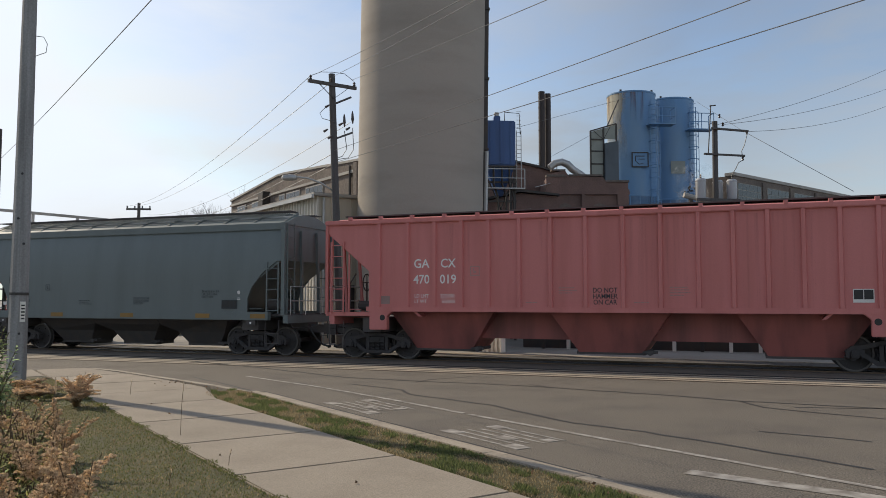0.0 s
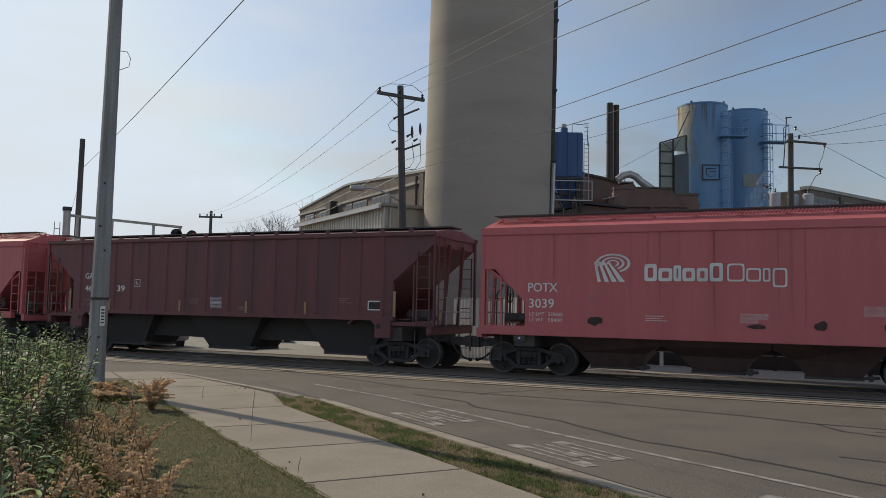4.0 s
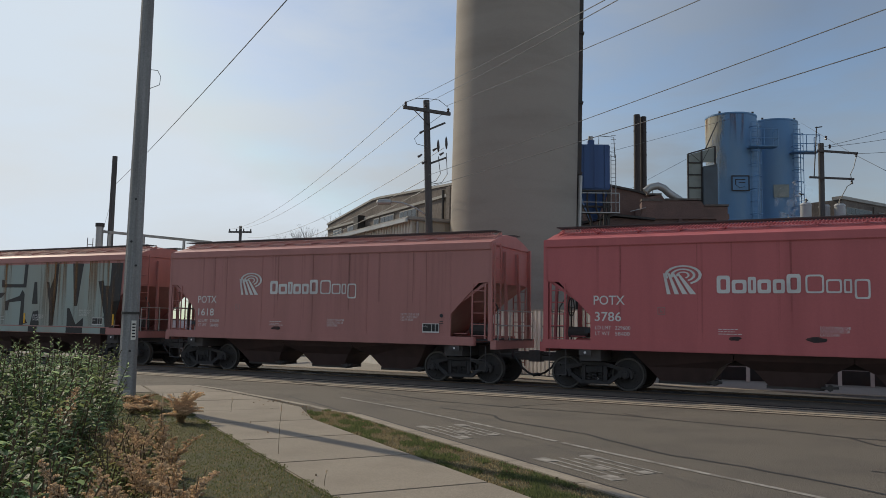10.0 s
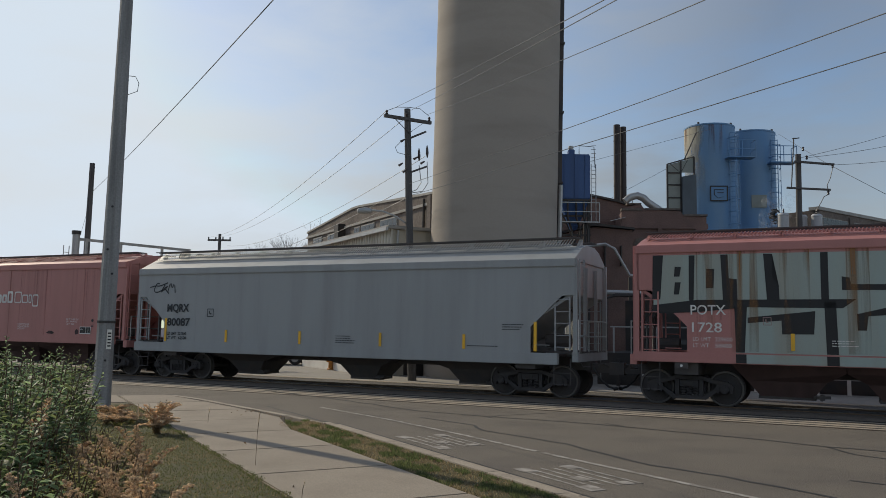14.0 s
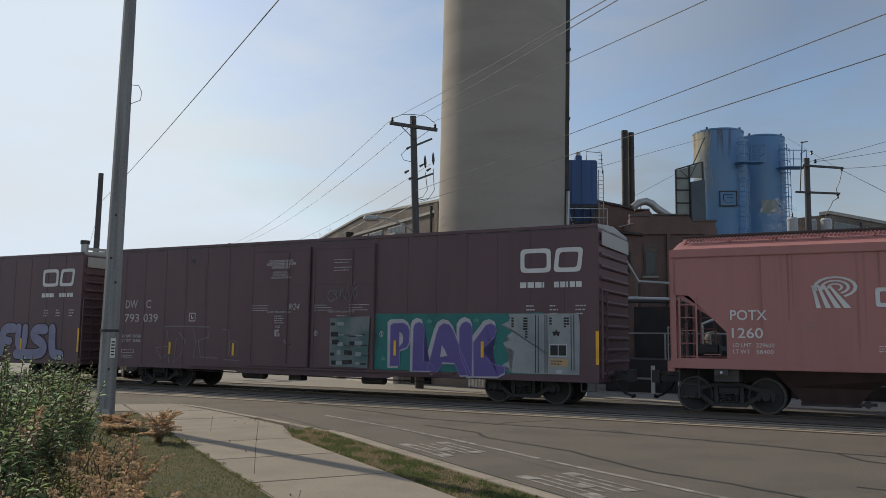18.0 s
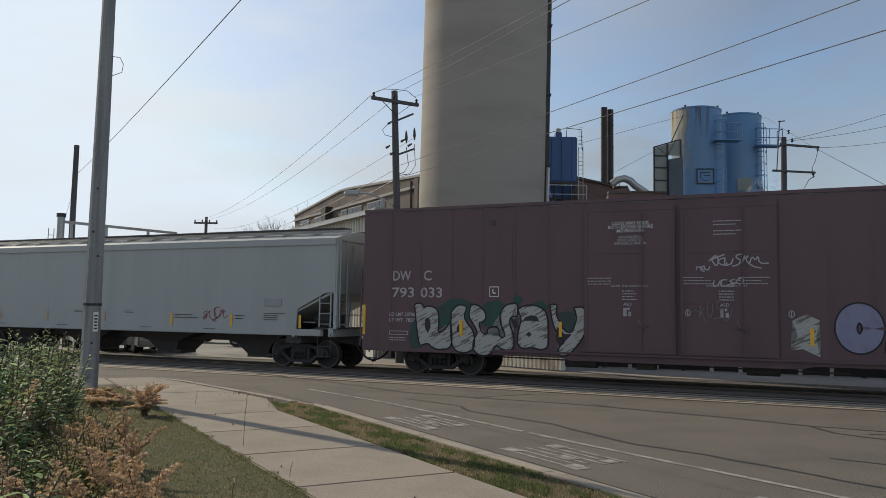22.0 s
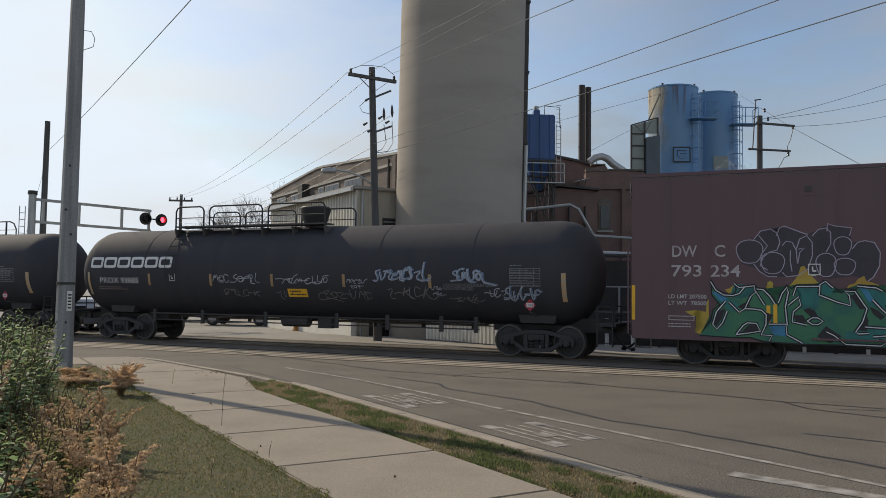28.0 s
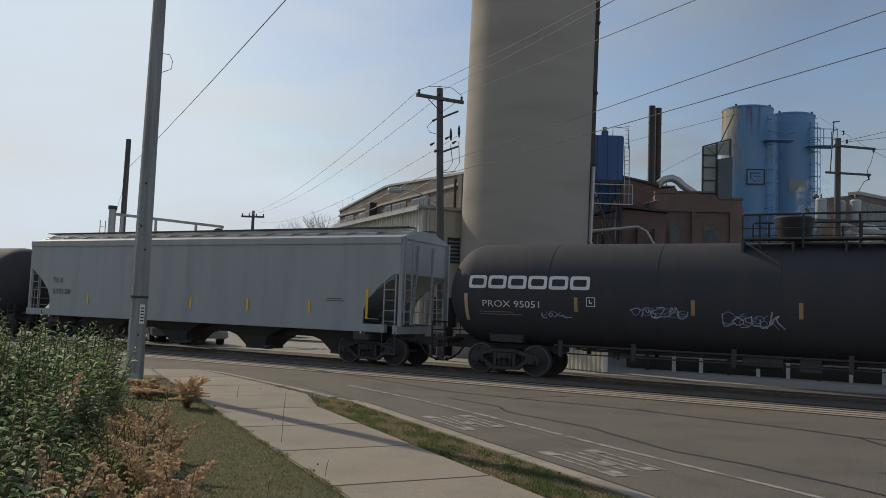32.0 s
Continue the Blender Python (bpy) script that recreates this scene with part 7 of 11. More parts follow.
    for x in (7.2, 7.5, 7.68, 7.9, 8.09):
        for j in range(7):
            table.add([(x, 0, 2.032 + 0.072 * j), (x + 0.012, 0, 2.032 + 0.072 * j), (x + 0.012, 0, 2.092 + 0.072 * j), (x, 0, 2.092 + 0.072 * j)], [(0, 1, 2, 3)])
    on_shell(part("data_table", table, STENCIL, car, "pale stencilled table"))
    on_shell(lines(car, 7.22, 2.47, 0, STENCIL, 7, 0.85, 0.072, 0.025))
    on_shell(lines(car, 7.2, 2.6, 0, STENCIL, 1, 0.6, 0.07, 0.03))
    on_shell(text("LIQUEFIED PETROLEUM GAS\nNON-ODORIZED", 5.13 if not flip else 5.05, 2.0, 0.085, STENCIL, car, 0, 1.55))
    d = 0.17
    placard = part("placard", Shape().add([(7.85, -r - 0.12, 1.5 - d), (7.85 + d, -r - 0.12, 1.5), (7.85, -r - 0.12, 1.5 + d), (7.85 - d, -r - 0.12, 1.5), (7.85, -r - 0.1, 1.5)], [(0, 1, 2, 3)]), surface("placard_red", (0.5, 0.03, 0.06), 0.5), car, "red diamond hazard placard")
    part("placard_band", Shape().add([(7.74, -r - 0.125, 1.44), (7.96, -r - 0.125, 1.44), (7.96, -r - 0.125, 1.56), (7.74, -r - 0.125, 1.56)], [(0, 1, 2, 3)]), WHITE, placard)
    text("1075", 7.755, 1.46, 0.07, INK, placard, -r - 0.13, 0.19)
    part("placard_bracket", Shape().bar((7.85, -0.9, 1.2), (7.85, -r - 0.1, 1.3), 0.04), UNDER, car)
    return car, on_shell


tank_a, shell_a = tank_car(-243.35, "93685", "black pressure tank car covered in white tags")
tank_b, shell_b = tank_car(-264.3, "95051", "black pressure tank car with pale tags", True)
tank_c, shell_c = tank_car(-305.0, "93001", "black pressure tank car following the hopper", False)



# ---------------------------------------------------------------- graffiti and tags
TAG_GREY = paint("tag_grey_green", (0.34, 0.4, 0.365), (0.33, 0.26, 0.18), 0.6, 0.6, 0.9)
TAG_SMOKE = surface("tag_smoke", (0.2, 0.22, 0.22), 0.6, spot=(0.06, 0.13, 0.12), amount=0.9, scale=1.6, edges=(0.35, 0.65))
TAG_SILVER = surface("tag_silver", (0.33, 0.345, 0.34), 0.55, spot=(0.2, 0.24, 0.24), amount=0.7, scale=1.5)
TAG_TEAL_PALE = surface("tag_pale_teal", (0.1, 0.3, 0.25), 0.5, bump=0)
TAG_VIOLET = surface("tag_violet", (0.3, 0.2, 0.5), 0.5, bump=0)
TAG_BLACK = surface("tag_black", (0.012, 0.012, 0.014), 0.5, bump=0)
TAG_TEAL = surface("tag_teal", (0.03, 0.19, 0.17), 0.5, spot=(0.02, 0.08, 0.08), amount=0.8, scale=1.5)
TAG_PURPLE = surface("tag_purple", (0.13, 0.1, 0.3), 0.5, spot=(0.1, 0.08, 0.24), scale=2)
TAG_WHITE = surface("tag_white", (0.5, 0.49, 0.5), 0.5, spot=(0.38, 0.36, 0.37), scale=2)
TAG_LAV = surface("tag_lavender", (0.26, 0.25, 0.36), 0.5, spot=(0.2, 0.185, 0.28), amount=0.8, scale=2.5)
TAG_STRIPE = surface("tag_striped", (0.44, 0.42, 0.385), 0.5, spot=(0.12, 0.095, 0.075), amount=0.85, scale=4.6, bump=0, edges=(0.53, 0.6))
for node in TAG_STRIPE.node_tree.nodes:         # the stripes slant across the letters
    if node.type == "MAPPING":
        node.vector_type = "TEXTURE"
        node.inputs["Rotation"].default_value = (0, radians(-28), 0)
        node.inputs["Scale"].default_value = (1.6, 1, 0.26)
TAG_GREEN = surface("tag_green", (0.055, 0.2, 0.1), 0.5, spot=(0.03, 0.13, 0.12), amount=0.9, scale=2)
TAG_HALO = surface("tag_halo", (0.03, 0.085, 0.07), 0.6, spot=(0.05, 0.06, 0.055), amount=0.8, scale=1.4, bump=0)
TAG_EMBER = surface("tag_ember", (0.3, 0.13, 0.075), 0.6, spot=(0.2, 0.085, 0.06), amount=0.9, scale=3, bump=0)
TAG_STRAW = surface("tag_straw", (0.3, 0.24, 0.06), 0.6, spot=(0.16, 0.085, 0.06), amount=0.9, scale=2.2, bump=0, edges=(0.42, 0.6))
TAG_LINE = surface("tag_line_white", (0.72, 0.73, 0.74), 0.5, bump=0)
TAG_NIGHT = surface("tag_night", (0.06, 0.05, 0.06), 0.6, bump=0)
TAG_DEEP = surface("tag_deep_green", (0.015, 0.07, 0.045), 0.5)
TAG_BLUE = surface("tag_blue", (0.06, 0.25, 0.4), 0.5, spot=(0.03, 0.13, 0.26), amount=0.9, scale=2)
TAG_PALE_BLUE = surface("tag_pale_blue", (0.16, 0.24, 0.36), 0.5, bump=0)
TAG_MINT = surface("tag_mint", (0.2, 0.36, 0.2), 0.5, spot=(0.1, 0.26, 0.2), amount=0.9, scale=2)
TAG_LILAC = surface("tag_lilac", (0.42, 0.36, 0.44), 0.5, bump=0)
TAG_BLACK_DULL = surface("tag_dull_black", (0.035, 0.028, 0.032), 0.6, bump=0)
TAG_GOLD = surface("tag_yellow", (0.5, 0.36, 0.05), 0.5, spot=(0.4, 0.2, 0.05), scale=2)
TAG_CORAL = surface("tag_coral", (0.4, 0.12, 0.06), 0.5, spot=(0.3, 0.08, 0.05), scale=2)
TAG_PALE_CORAL = surface("tag_pale_coral", (0.36, 0.15, 0.11), 0.5, spot=(0.26, 0.1, 0.08), amount=0.8, scale=2.5, bump=0)
TAG_RED = surface("tag_red_line", (0.3, 0.03, 0.06), 0.5, bump=0)
TAG_PEN = surface("tag_pen_white", (0.42, 0.43, 0.47), 0.5, spot=(0.24, 0.26, 0.32), amount=0.8, scale=4, bump=0)
TAG_FADE = surface("tag_faded_white", (0.22, 0.2, 0.2), 0.6, bump=0)


def patch(car, points, y, material, name="graffiti", grow=0.0):
    """A flat painted patch; grow pushes its outline outwards from its middle."""
    cx, cz = sum(p[0] for p in points) / len(points), sum(p[1] for p in points) / len(points)
    pts = []
    for x, z in points:
        d = math.hypot(x - cx, z - cz) or 1
        pts.append((x + (x - cx) / d * grow, z + (z - cz) / d * grow))
    me = bpy.data.meshes.new(name)
    bm = bmesh.new()
    f = bm.faces.new([bm.verts.new((x, y, z)) for x, z in pts])
    bmesh.ops.triangulate(bm, faces=[f])
    bm.to_mesh(me)
    bm.free()
    me.materials.append(material)
    return part(name, me, material, car)


def ribbon(points, w, put):
    """A flat line of width w through the points."""
    vs, fs, n = [], [], len(points)
    for i, p in enumerate(points):
        a, b = points[max(i - 1, 0)], points[min(i + 1, n - 1)]
        dx, dy = b[0] - a[0], b[1] - a[1]
        d = math.hypot(dx, dy) or 1
        vs += [put(p[0] - dy / d * w / 2, p[1] + dx / d * w / 2), put(p[0] + dy / d * w / 2, p[1] - dx / d * w / 2)]
    fs = [(2 * i, 2 * i + 2, 2 * i + 3, 2 * i + 1) for i in range(n - 1)]
    return vs, fs


GLYPHS = (      # loose pen strokes of a tag, in a unit cell
    ((0.1, 0.9), (0.15, 0.2), (0.4, 0.0), (0.75, 0.25), (0.85, 0.85)), ((0.8, 0.85), (0.35, 1.0), (0.1, 0.6), (0.2, 0.1), (0.6, 0.0), (0.9, 0.3)),
    ((0.05, 0.1), (0.35, 0.95), (0.55, 0.4), (0.8, 1.0), (1.0, 0.05)), ((0.1, 0.5), (0.5, 0.95), (0.9, 0.5), (0.5, 0.05), (0.12, 0.45), (0.3, 0.7)),
    ((0.0, 0.8), (0.9, 0.95), (0.2, 0.15), (1.1, 0.0)), ((0.25, 1.0), (0.1, 0.0), (0.3, 0.55), (0.85, 0.95), (0.4, 0.5), (1.0, -0.1)),
    ((0.85, 0.9), (0.3, 0.8), (0.35, 0.55), (0.8, 0.4), (0.7, 0.05), (0.05, 0.0)), ((0.3, 1.05), (0.25, 0.1), (0.9, -0.05)), ((0.0, 0.6), (0.55, 0.65), (1.0, 0.55)),
)


def rounded(points):
    """Cuts the corners of a line once."""
    res = [points[0]]
    for a, b in zip(points, points[1:]):
        res += [(0.75 * a[0] + 0.25 * b[0], 0.75 * a[1] + 0.25 * b[1]), (0.25 * a[0] + 0.75 * b[0], 0.25 * a[1] + 0.75 * b[1])]
    return res + [points[-1]]


def scrawl(car, x, z, width, height, y, material, seed, thick=0.025, loops=6, wrap=None):
    """A quick hand-drawn tag: loose curved strokes that stand for no letters."""
    rnd = random.Random(seed)
    s, cell, lean, last = Shape(), width / loops, rnd.uniform(-0.1, 0.25), -1
    for i in range(loops):
        k = rnd.choice([g for g in range(len(GLYPHS)) if g != last])
        last = k
        x0, h, lift_, w = x + cell * (i + rnd.uniform(-0.15, 0.1)), height * rnd.uniform(0.6, 1.0), height * rnd.uniform(0, 0.2), cell * rnd.uniform(1.0, 1.7)
        pts = [(x0 + w * (u + rnd.uniform(-0.12, 0.12) + lean * v), z + lift_ + h * (v + rnd.uniform(-0.1, 0.1))) for u, v in GLYPHS[k]]
        if rnd.random() < 0.45:
            pts.append((pts[-1][0] + w * 0.8, pts[-1][1] + h * rnd.uniform(-0.3, 0.6)))
        vs, fs = ribbon(rounded(pts), thick * rnd.uniform(0.8, 1.15), lambda a, b: (a, y, b))
        s.add(vs, fs)
    ob = part("tag", s, material, car)
    return wrap(ob) if wrap else ob


def strokes(car, lines_, y, material, w):
    for pts in lines_:
        vs, fs = ribbon(pts, w, lambda a, b: (a, y, b))
        part("graffiti_line", Shape().add(vs, fs), material, car)


def outline(car, x, z, rx, rz, y, material, thick=0.04, name="graffiti"):
    pts = [(x + rx * (1 + 0.08 * math.sin(3 * a)) * math.cos(a), z + rz * (1 + 0.08 * math.cos(2 * a)) * math.sin(a)) for a in [2 * math.pi * i / 20 for i in range(21)]]
    vs, fs = ribbon(pts, thick, lambda a, b: (a, y, b))
    return part(name, Shape().add(vs, fs), material, car)


# pink hopper: huge grey block letters on black
Y0 = -1.592
patch(SEAM, [(-6.0, 3.94), (5.76, 3.9), (5.43, 1.42), (-3.95, 1.42), (-3.95, 2.6), (-5.15, 2.6), (-6.0, 2.62)], Y0, TAG_GREY)
Y1 = Y0 - 0.004
for pts in (
    [(-6.01, 3.94), (-5.74, 3.94), (-5.82, 2.77), (-6.03, 2.77)], [(-5.44, 3.63), (-5.28, 3.62), (-5.32, 3.37), (-5.46, 3.37)],
    [(-5.44, 3.22), (-5.29, 3.22), (-5.34, 2.9), (-5.47, 2.9)], [(-5.08, 3.92), (-4.93, 3.92), (-4.97, 2.74), (-5.09, 2.74)],
    [(-6.03, 2.62), (-4.88, 2.76), (-1.2, 2.77), (-1.49, 2.55), (-3.67, 2.57), (-4.88, 2.44), (-6.02, 2.4)],
    [(-4.64, 3.56), (-4.44, 3.56), (-4.47, 3.06), (-4.66, 3.06)], [(-4.29, 3.92), (-4.11, 3.92), (-4.09, 3.31), (-3.9, 3.28), (-3.89, 2.74), (-4.24, 2.74)],
): patch(SEAM, pts, Y1, TAG_BLACK)
for pts in (
    [(-3.26, 3.92), (-3.05, 3.91), (-3.06, 3.29), (-2.91, 3.1), (-2.9, 2.73), (-3.19, 2.73), (-3.2, 3.29)], [(-1.96, 3.92), (-1.79, 3.92), (-1.79, 2.73), (-1.96, 2.73)],
    [(-1.5, 3.32), (-1.33, 3.29), (-1.3, 3.13), (-0.09, 3.12), (-0.09, 2.98), (-1.5, 2.99)], [(-0.04, 3.94), (0.17, 3.94), (0.11, 2.98), (-0.1, 2.98)],
    [(-1.2, 2.41), (-0.31, 2.63), (-0.12, 2.89), (0.03, 2.71), (0.02, 1.43), (-0.23, 1.43), (-0.18, 2.42), (-0.95, 2.36), (-1.0, 2.02), (-1.19, 2.02)],
    [(0.61, 3.2), (0.78, 3.2), (0.88, 2.3), (0.52, 2.3)], [(0.61, 1.99), (0.95, 2.04), (1.03, 1.43), (0.46, 1.43)],
): patch(SEAM, pts, Y1, TAG_BLACK)
for pts in (
    [(1.83, 3.95), (2.09, 3.95), (2.02, 2.79), (1.86, 2.72), (1.76, 2.27), (1.88, 1.43), (1.64, 1.43), (1.6, 2.26), (1.38, 3.19), (1.54, 3.19), (1.6, 2.92), (1.8, 2.97)],
    [(2.91, 3.93), (3.55, 3.91), (3.28, 2.23), (3.09, 2.23)], [(2.7, 2.14), (2.84, 2.14), (3.25, 1.5), (3.68, 1.78), (3.67, 1.43), (2.72, 1.43)],
    [(5.14, 3.91), (5.76, 3.9), (5.69, 2.45), (5.16, 2.41), (5.36, 1.43), (4.91, 1.43), (4.84, 1.88), (4.44, 3.2), (4.72, 3.23), (4.79, 3.03), (5.1, 3.02)],
    [(-3.97, 2.57), (-3.67, 2.57), (-3.74, 1.43), (-3.95, 1.43)], [(-3.66, 2.31), (-2.1, 2.48), (-2.14, 1.91), (-2.86, 1.9), (-2.87, 2.24), (-3.66, 2.17)],
    [(-1.9, 2.71), (-1.64, 2.71), (-1.61, 1.43), (-1.87, 1.43)],
): patch(SEAM, pts, Y1, TAG_BLACK)
RUST = rust_runs("strong_rust_runs", (0.3, 0.15, 0.055), 1.3, 4.1, 0.8, 7, (0.46, 0.66))
RUST_THIN = rust_runs("thin_rust_runs", (0.16, 0.07, 0.045), 1.3, 4.1, 0.22, 9, (0.5, 0.75))
for x0, x1 in ((-4.9, -3.4), (-2.9, -2.2), (-1.4, -0.9), (1.0, 2.6), (3.0, 3.4), (3.9, 5.6)):
    patch(SEAM, [(x0, 4.0), (x1, 4.0), (x1, 1.45), (x0, 1.45)], Y1 - 0.004, RUST, "rust_streak")
for car, middle in CARS:
    if middle in (-97.0, -143.6, -3.8):
        y_ = -1.592 if middle != -3.8 else -1.5415
        for x0, x1 in ((-4.6, -3.6), (-1.9, -1.2), (0.6, 2.2), (3.4, 5.2)):
            patch(car, [(x0, 3.98), (x1, 3.98), (x1, 1.5), (x0, 1.5)], y_, RUST_THIN, "rust_streak")
patch(SEAM, [(-3.95, 1.385), (5.0, 1.385), (5.0, 1.16), (-3.95, 1.16)], -1.62, TAG_GREY)
for x0, x1 in ((-3.95, -3.7), (-1.87, -1.6), (0.4, 0.95), (2.72, 3.68), (4.7, 5.0)):
    patch(SEAM, [(x0, 1.385), (x1, 1.385), (x1, 1.16), (x0, 1.16)], -1.623, TAG_BLACK)
for x in (-2.62, 0.1, 5.36):
    reflectors(SEAM, (x,), 1.5, Y1 - 0.006, 0.42)

# boxcar with purple letters on teal
B0 = -1.613
patch(plak, [(0.88, 2.43), (2.31, 2.58), (7.22, 2.57), (7.94, 2.6), (7.88, 0.86), (2.41, 0.86), (0.88, 0.86)], B0, TAG_TEAL)
rnd = random.Random(77)
patch(plak, [(0.8, 2.44), (2.3, 2.5), (2.25, 0.9), (0.82, 0.92)], -1.726, TAG_SMOKE)
for k in range(26):         # piled blocks and beams of the painted street scene
    x, z = 0.84 + 0.23 * (k % 6) + rnd.uniform(0, 0.08), 0.95 + 0.3 * (k // 6) + rnd.uniform(0, 0.06)
    part("graffiti_bar", Shape().box(x, x + rnd.uniform(0.12, 0.3), -1.732, -1.729, z, z + rnd.uniform(0.02, 0.16)), (TAG_BLACK, TAG_SILVER, TAG_BLACK_DULL)[k % 3], plak)
TEAL_EDGE = [(6.9 + 0.12 * math.sin(2.3 * q) + 0.1 * math.cos(5.1 * q), 0.88 + 0.105 * q) for q in range(17)]
patch(plak, TEAL_EDGE + [(8.98, 2.56), (9.02, 2.3), (9.0, 0.88)], B0 - 0.003, TAG_SILVER)
for x in (7.72, 7.8, 8.0, 8.06, 8.76, 8.84):
    part("graffiti_bar", Shape().box(x, x + 0.022, B0 - 0.008, B0 - 0.005, 0.9 + 0.1 * (x > 8.7), 2.52), TAG_BLACK_DULL, plak)
for x, n_ in ((7.0, 4), (7.42, 8), (7.36, 5), (8.14, 3), (8.56, 4), (8.64, 3)):
    for k in range(n_):
        part("graffiti_bar", Shape().box(x, x + 0.07, B0 - 0.008, B0 - 0.005, 2.4 - 0.075 * k, 2.45 - 0.075 * k), TAG_BLACK, plak)
for x, z, r, mat in ((8.34, 2.02, 0.12, TAG_BLACK_DULL), (6.42, 1.6, 0.12, TAG_TEAL_PALE), (5.9, 2.38, 0.1, TAG_TEAL_PALE), (4.35, 2.35, 0.1, TAG_TEAL_PALE), (2.75, 1.2, 0.09, TAG_TEAL_PALE)):
    patch(plak, [(x + (r if q % 2 == 0 else r * 0.4) * math.sin(q * math.pi / 5), z + (r if q % 2 == 0 else r * 0.4) * math.cos(q * math.pi / 5)) for q in range(10)], B0 - 0.007, mat)
plak_letters = (
    [(3.0, 2.22), (3.09, 2.28), (3.46, 2.29), (3.61, 2.2), (3.67, 2.05), (3.66, 1.71), (3.58, 1.56), (3.34, 1.47), (3.34, 0.99), (3.0, 0.98)],
    [(3.81, 2.14), (3.86, 2.26), (3.99, 2.32), (4.13, 2.27), (4.18, 2.14), (4.17, 1.14), (4.38, 1.1), (4.53, 1.01), (4.5, 0.87), (3.79, 0.86)],
    [(4.6, 1.98), (4.69, 2.19), (4.84, 2.28), (5.02, 2.24), (5.14, 2.09), (5.73, 0.78), (5.37, 0.77), (5.21, 1.12), (4.8, 1.14), (4.69, 0.9), (4.54, 0.8), (4.29, 0.9), (4.43, 1.35)],
    [(5.36, 2.14), (5.44, 2.28), (5.57, 2.34), (5.71, 2.28), (5.77, 2.14), (5.77, 0.76), (5.65, 0.75), (5.36, 1.41)],
    [(5.81, 1.73), (6.21, 2.23), (6.36, 2.28), (6.51, 2.21), (6.54, 2.09), (6.49, 1.91), (6.07, 1.51), (6.39, 1.13), (6.8, 1.05), (6.8, 0.89), (6.6, 0.78), (5.83, 0.76)])
for k, pts in enumerate(plak_letters):
    patch(plak, [(x - 0.05, z + 0.03) for x, z in pts], B0 - 0.008 - 0.0006 * k, TAG_WHITE, grow=0.1)
for k, pts in enumerate(plak_letters):
    patch(plak, pts, B0 - 0.013 - 0.0008 * k, TAG_PURPLE)
    vs, fs = ribbon(pts + pts[:1], 0.022, lambda a, b: (a, B0 - 0.0185, b))
    part("graffiti_line", Shape().add(vs, fs), TAG_VIOLET, plak)
for pts in ([(3.32, 2.01), (3.4, 1.99), (3.46, 1.87), (3.44, 1.69), (3.32, 1.57)], [(4.78, 1.64), (4.88, 1.51), (4.97, 1.32), (4.73, 1.29)]):
    patch(plak, pts, B0 - 0.02, TAG_WHITE)
for x in (3.17, 6.1):
    reflectors(plak, (x,), 1.3, B0 - 0.024, 0.46)
plate = part("tag_panel", Shape().box(8.14, 8.66, B0 - 0.015, B0 - 0.004, 1.36, 1.72), TAG_WHITE, plak)
for k in range(2):
    part("tag_window", Shape().box(8.17 + 0.24 * k, 8.39 + 0.24 * k, B0 - 0.018, B0 - 0.015, 1.4, 1.68), BLACK, plate)
notice = part("notice", Shape().box(8.12, 8.68, B0 - 0.012, B0 - 0.004, 1.1, 1.31), FADED_ORANGE, plak, "worn orange notice plate")
lines(plak, 8.18, 1.23, B0 - 0.014, INK, 2, 0.44, 0.08, 0.035)
part("notice", Shape().box(8.34, 8.52, B0 - 0.012, B0 - 0.004, 0.9, 1.0), TAG_WHITE, plak)
text("2021", 6.92, 0.93, 0.1, TAG_WHITE, plak, B0 - 0.012, 0.3)
outline(plak, -3.25, 1.4, 0.22, 0.3, B0, TAG_FADE, 0.02)
scrawl(plak, 0.7, 2.95, 1.1, 0.55, -1.73, TAG_FADE, 31, 0.02, 7)
text("9/24", -0.85, 2.72, 0.2, TAG_WHITE, plak, -1.73, 0.45, shear=0.3)

# boxcar with lavender letters and pale striped bubbles
def fat(car, letters, y, material, w, rim=0.13):
    """Bubble letters: broad rounded strokes with a dark rim behind them."""
    for i, (pts, k) in enumerate(letters):
        smooth_ = rounded(rounded(pts))
        for width, step, mat in ((w * k + rim, 0.0, TAG_BLACK), (w * k, 0.004 + 0.0004 * i, material)):
            vs, fs = ribbon(smooth_, width, lambda u, v: (u, y - step, v))
            cap = Shape().add(vs, fs)
            for c_ in (smooth_[0], smooth_[-1]) if math.dist(smooth_[0], smooth_[-1]) > 0.05 else ():        # blunt rounded ends
                cap.add([(c_[0] + width / 2 * 0.98 * math.cos(q * 0.628), y - step - 0.0002, c_[1] + width / 2 * 0.98 * math.sin(q * 0.628)) for q in range(10)], [tuple(range(10))])
            part("graffiti", cap, mat, car)


fat(ofusi, (
    ([(4.2 + 0.3 * math.cos(q * 0.5236), 1.63 + 0.38 * math.sin(q * 0.5236)) for q in range(13)], 1.05),
    ([(5.7, 2.06), (5.2, 2.06), (5.05, 1.9), (5.0, 1.5), (4.95, 1.1)], 0.95), ([(5.1, 1.58), (5.5, 1.54)], 0.75),
    ([(6.0, 2.1), (5.98, 1.5), (6.1, 1.28), (6.3, 1.28), (6.4, 1.5), (6.42, 2.08)], 0.8),
    ([(7.6, 2.02), (7.1, 2.04), (6.9, 1.85), (7.05, 1.65), (7.45, 1.5), (7.62, 1.28), (7.4, 1.06), (6.7, 1.03), (5.95, 1.03)], 0.95),
    ([(8.02, 2.05), (8.06, 1.3), (8.15, 1.05), (8.55, 1.03)], 0.95)), B0, TAG_LAV, 0.42, 0.08)
